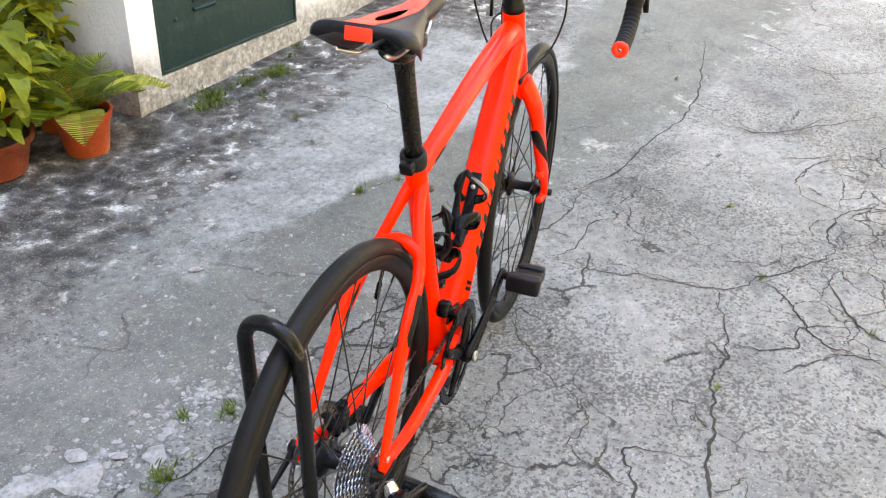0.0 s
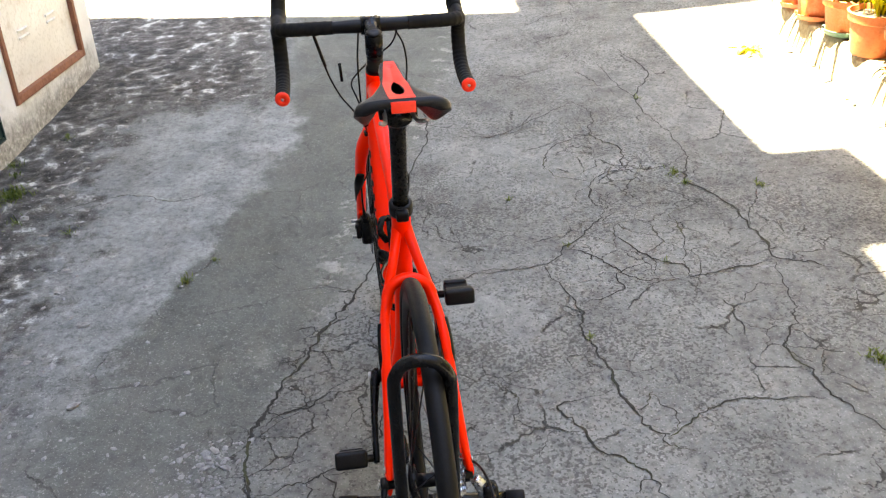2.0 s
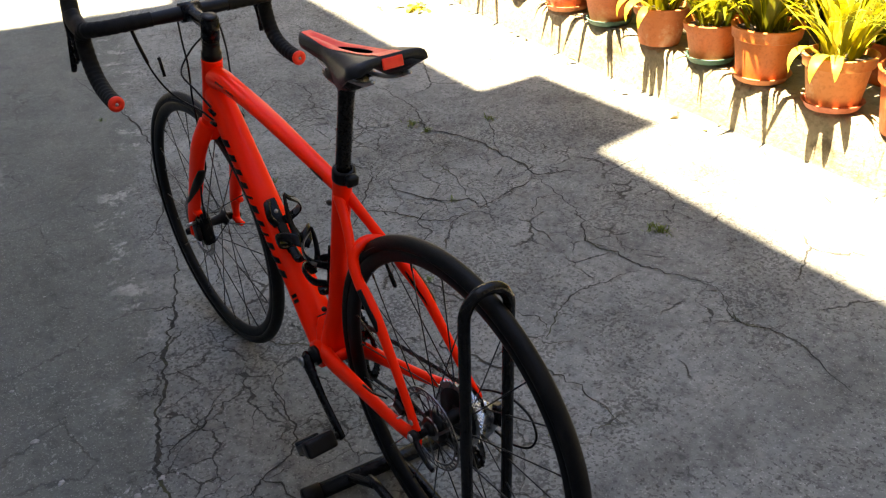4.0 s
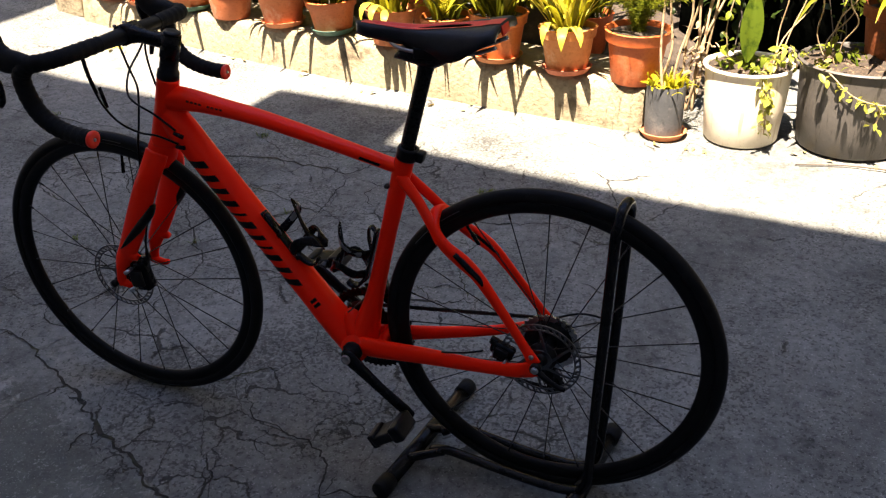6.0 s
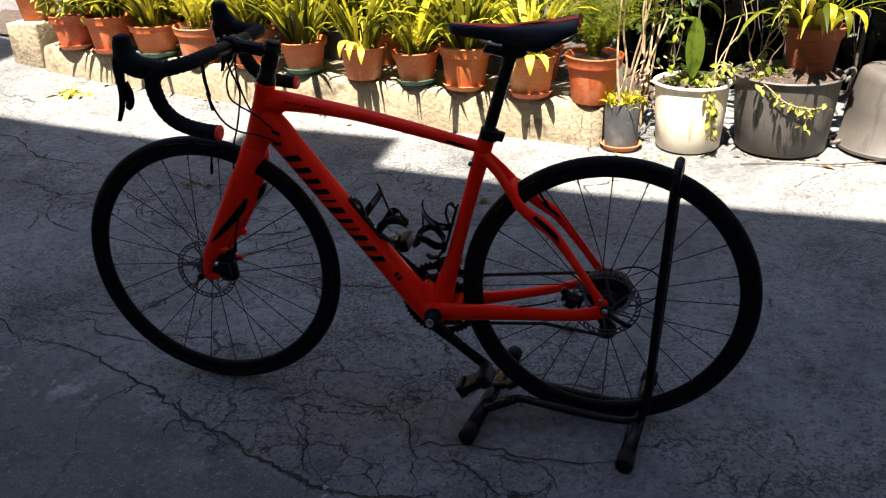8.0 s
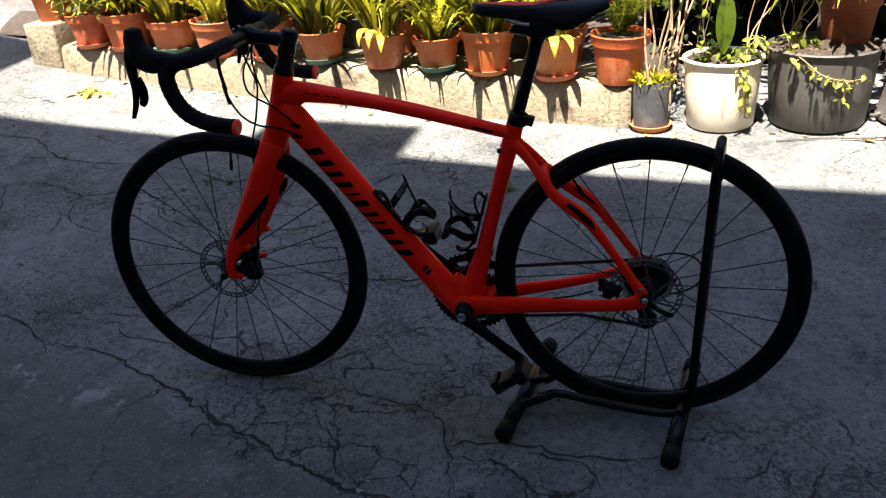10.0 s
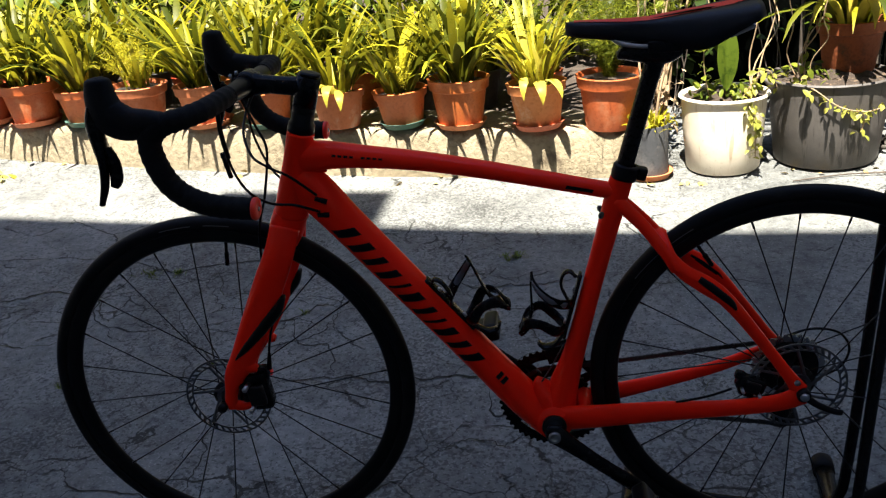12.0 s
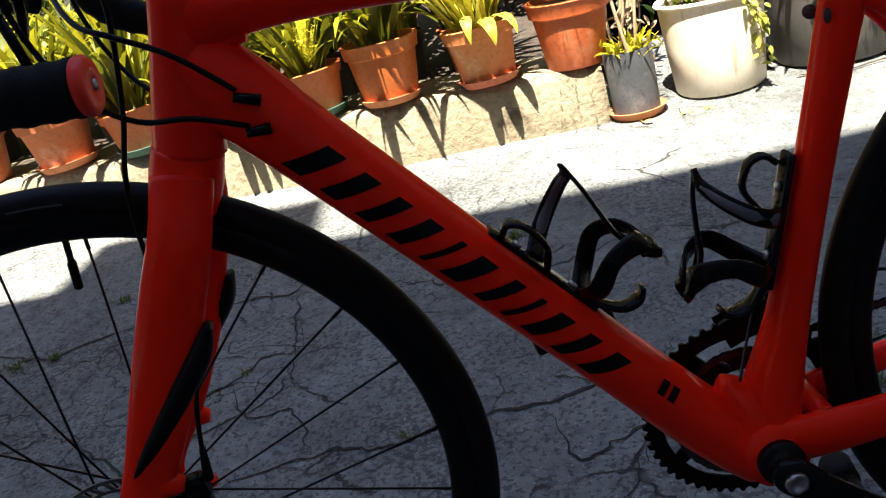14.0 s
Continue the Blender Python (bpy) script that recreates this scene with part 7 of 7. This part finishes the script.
# vine branch that reaches out over the tubs and shades them
b = thing("overhanging_vine", pose(-0.75, -2.60, 0.10), "leafy vine climbing the netting and hanging out over the tubs", "vine")
for k, (x0, x1) in enumerate(((0.05, 0.25), (-0.10, -0.05), (-0.25, -0.40))):
    bm = bmesh.new()
    tube(bm, [(x0, 0, 0, 0.010), (x0 * 1.2, 0.02, 0.6, 0.009), (x0 * 1.5, 0.04, 1.15, 0.008), (x1, 0.30, 1.38, 0.006), (x1 * 1.1, 0.62, 1.36, 0.005), (x1 * 1.2, 0.88, 1.27, 0.003)], 8, 6)
    part("vine", fixed(bm), M_BARK, b)
shrub(b, (0.02, 0.55, 1.33), (0.50, 0.34, 0.10), 190, 650, M_LEAF, OVATE, 1.0, "foliage", 0.05)
shrub(b, (-0.40, 0.60, 1.30), (0.30, 0.26, 0.10), 110, 651, M_LEAF, OVATE, 1.0, "side_foliage", 0.05)

# woody stems beside the slim pot
b = thing("dry_vine", pose(-0.02, -2.10, 0.10), "bundle of dry pale vine stems with few leaves", "vine")
stems(b, 6, (0, 0, 0), (-0.06, -0.06, 0.95), 0.006, 700, M_STEM, "vine", 0.05)
shrub(b, (-0.03, 0.0, 0.22), (0.07, 0.06, 0.20), 70, 701, M_STEM, SMALL, 1.0, "dry_foliage", 0.1)
shrub(b, (-0.05, 0.0, 0.75), (0.12, 0.08, 0.25), 60, 702, M_LEAF, SMALL, 1.3, "foliage", 0.1)

# fallen bits: a dry twig by the tubs and dry leaves
bm = bmesh.new()
tube(bm, [(-0.45, -1.70, ground_z(-0.45, -1.70) + 0.006, 0.0026), (-0.62, -1.72, ground_z(-0.62, -1.72) + 0.008, 0.0026), (-0.80, -1.71, ground_z(-0.8, -1.71) + 0.012, 0.0030), (-1.00, -1.75, ground_z(-1.0, -1.75) + 0.015, 0.0026)], 7, 5)
tube(bm, [(-0.72, -1.715, ground_z(-0.72, -1.715) + 0.009, 0.0020), (-0.84, -1.66, ground_z(-0.84, -1.66) + 0.02, 0.0020)], 6, 3)
tagged(part("twig", fixed(bm), M_BARK), "dry fallen twig on the concrete by the tubs", "twig")
for k in range(26):
    x, y = rnd.choice(((rnd.uniform(-1.0, 0.1), rnd.uniform(-1.80, -1.70)), (rnd.uniform(0.2, 2.8), 0)))
    y = y or kerb_y(x) + rnd.uniform(0.02, 0.09)
    ob = new("fallen_leaf", leaf_copy(SMALL[k % 2], M_DEAD))
    ob.matrix_basis = scaled(pose(x, y, ground_z(x, y) + 0.008, rnd.gauss(0, 20), rnd.gauss(0, 15), rnd.uniform(0, 360)), rnd.uniform(0.6, 1.3))
    tagged(ob, "small dry fallen leaf on the concrete", "leaf", "fallen leaves")
# yellow heap of leaves near the far end of the kerb
h = thing("leaf_heap", pose(2.80, -1.93, ground_z(2.80, -1.93)), "small heap of yellow fallen leaves on the concrete", "leaf heap")
shrub(h, (0, 0, 0.012), (0.10, 0.05, 0.012), 40, 720, M_YELLOW, OVATE, 0.5, "leaf_litter", 0.0)


# ---- plants by the whitewashed wall ----
LEFT = "pots by the whitewashed wall"
p = thing("potted_plant", pose(1.30, 1.61, ground_z(1.30, 1.61)), "terracotta pot with small cycad palm by the wall", "potted plant", LEFT)
z = pot_parts(p, 0.100, 0.15, M_TERRA, "rim")


def frond(p, a, L, tilt, z):
    vs, fs = [], []
    x, zz, b = 0.0, z, radians(tilt)
    for i in range(34):
        t = i / 33
        b += 0.042
        x += L / 34 * math.sin(b)
        zz += L / 34 * math.cos(b)
        w = 0.075 * math.sin(math.pi * min(1, t * 0.9 + 0.08))
        for s in (1, -1):
            k = len(vs)
            tip = Vector((x + 0.03, s * w, zz + 0.012))
            vs += [Vector((x, 0, zz)), Vector((x + 0.011, 0, zz)), tip + Vector((0.007, 0, 0)), tip]
            fs.append((k, k + 1, k + 2, k + 3))
    me = bpy.data.meshes.new("frond")
    me.from_pydata([pose(0, 0, 0, 0, 0, a) @ v for v in vs], [], fs)
    piece("frond", me, M_LEAF if a % 80 < 60 else M_LEAF_PALE, p)


for k in range(12):
    frond(p, 30 * k + 12, 0.25 + 0.05 * (k % 3), 10 + 12 * (k % 4), z)

for k, (x, y, R, H, rx, h, n) in enumerate(((1.03, 1.76, 0.15, 0.13, 0.25, 0.38, 220), (1.38, 1.97, 0.13, 0.20, 0.22, 0.38, 170), (0.72, 1.78, 0.14, 0.15, 0.24, 0.36, 150), (1.12, 2.20, 0.15, 0.22, 0.26, 0.42, 170))):
    p = thing("potted_plant", pose(x, y, ground_z(x, y)), "terracotta pot with broad-leaved green houseplant by the wall", "potted plant", LEFT)
    # recess shade and shadow under the leaves are in the pot colour
    z = pot_parts(p, R, H, M_TERRA_SHADED, "rim", M_SAUCER_GREEN if k == 2 else None)
    stems(p, 5, (0, 0, z), (0, 0, z + h * 0.8), 0.006, 800 + k, M_BARK, "branch", 0.07)
    rnd = random.Random(820 + k)
    for j in range(n):
        a = rnd.uniform(0, 360)
        r, zz = rx * 0.75 * math.sqrt(rnd.random()), z + h * (0.15 + 0.85 * rnd.random())
        ob = new("leaf", leaf_copy(OVATE[j % 3], M_LEAF if rnd.random() < 0.8 else M_FERN_LIGHT))
        ob.parent = p
        ob.matrix_basis = scaled(pose(r * math.cos(radians(a)), r * math.sin(radians(a)), zz, rnd.gauss(0, 15), rnd.gauss(-12, 25), a + rnd.gauss(0, 35)), rnd.uniform(0.75, 1.35))
# one tall stalk with big leaves against the white wall
p = thing("potted_plant", pose(1.42, 1.82, ground_z(1.42, 1.82)), "tall green stalk with glossy oval leaves against the wall", "potted plant", LEFT)
z = pot_parts(p, 0.10, 0.18, M_TERRA, "rim")
bm = bmesh.new()
tube(bm, [(0, 0, z, 0.007), (0.01, -0.01, z + 0.22, 0.006), (0.03, -0.03, z + 0.45, 0.005), (0.06, -0.05, z + 0.66, 0.004)], 8, 5)
part("stalk", fixed(bm), M_LEAF, p)
for k in range(22):
    t = 0.25 + 0.75 * k / 21
    ob = new("leaf", leaf_copy(OVATE[k % 2], M_LEAF if k % 3 else M_FERN_LIGHT))
    ob.parent = p
    ob.matrix_basis = scaled(pose(0.06 * t, -0.05 * t, z + 0.66 * t, 0, -38 + 12 * (k % 3), 137.5 * k), 1.15 - 0.3 * t)
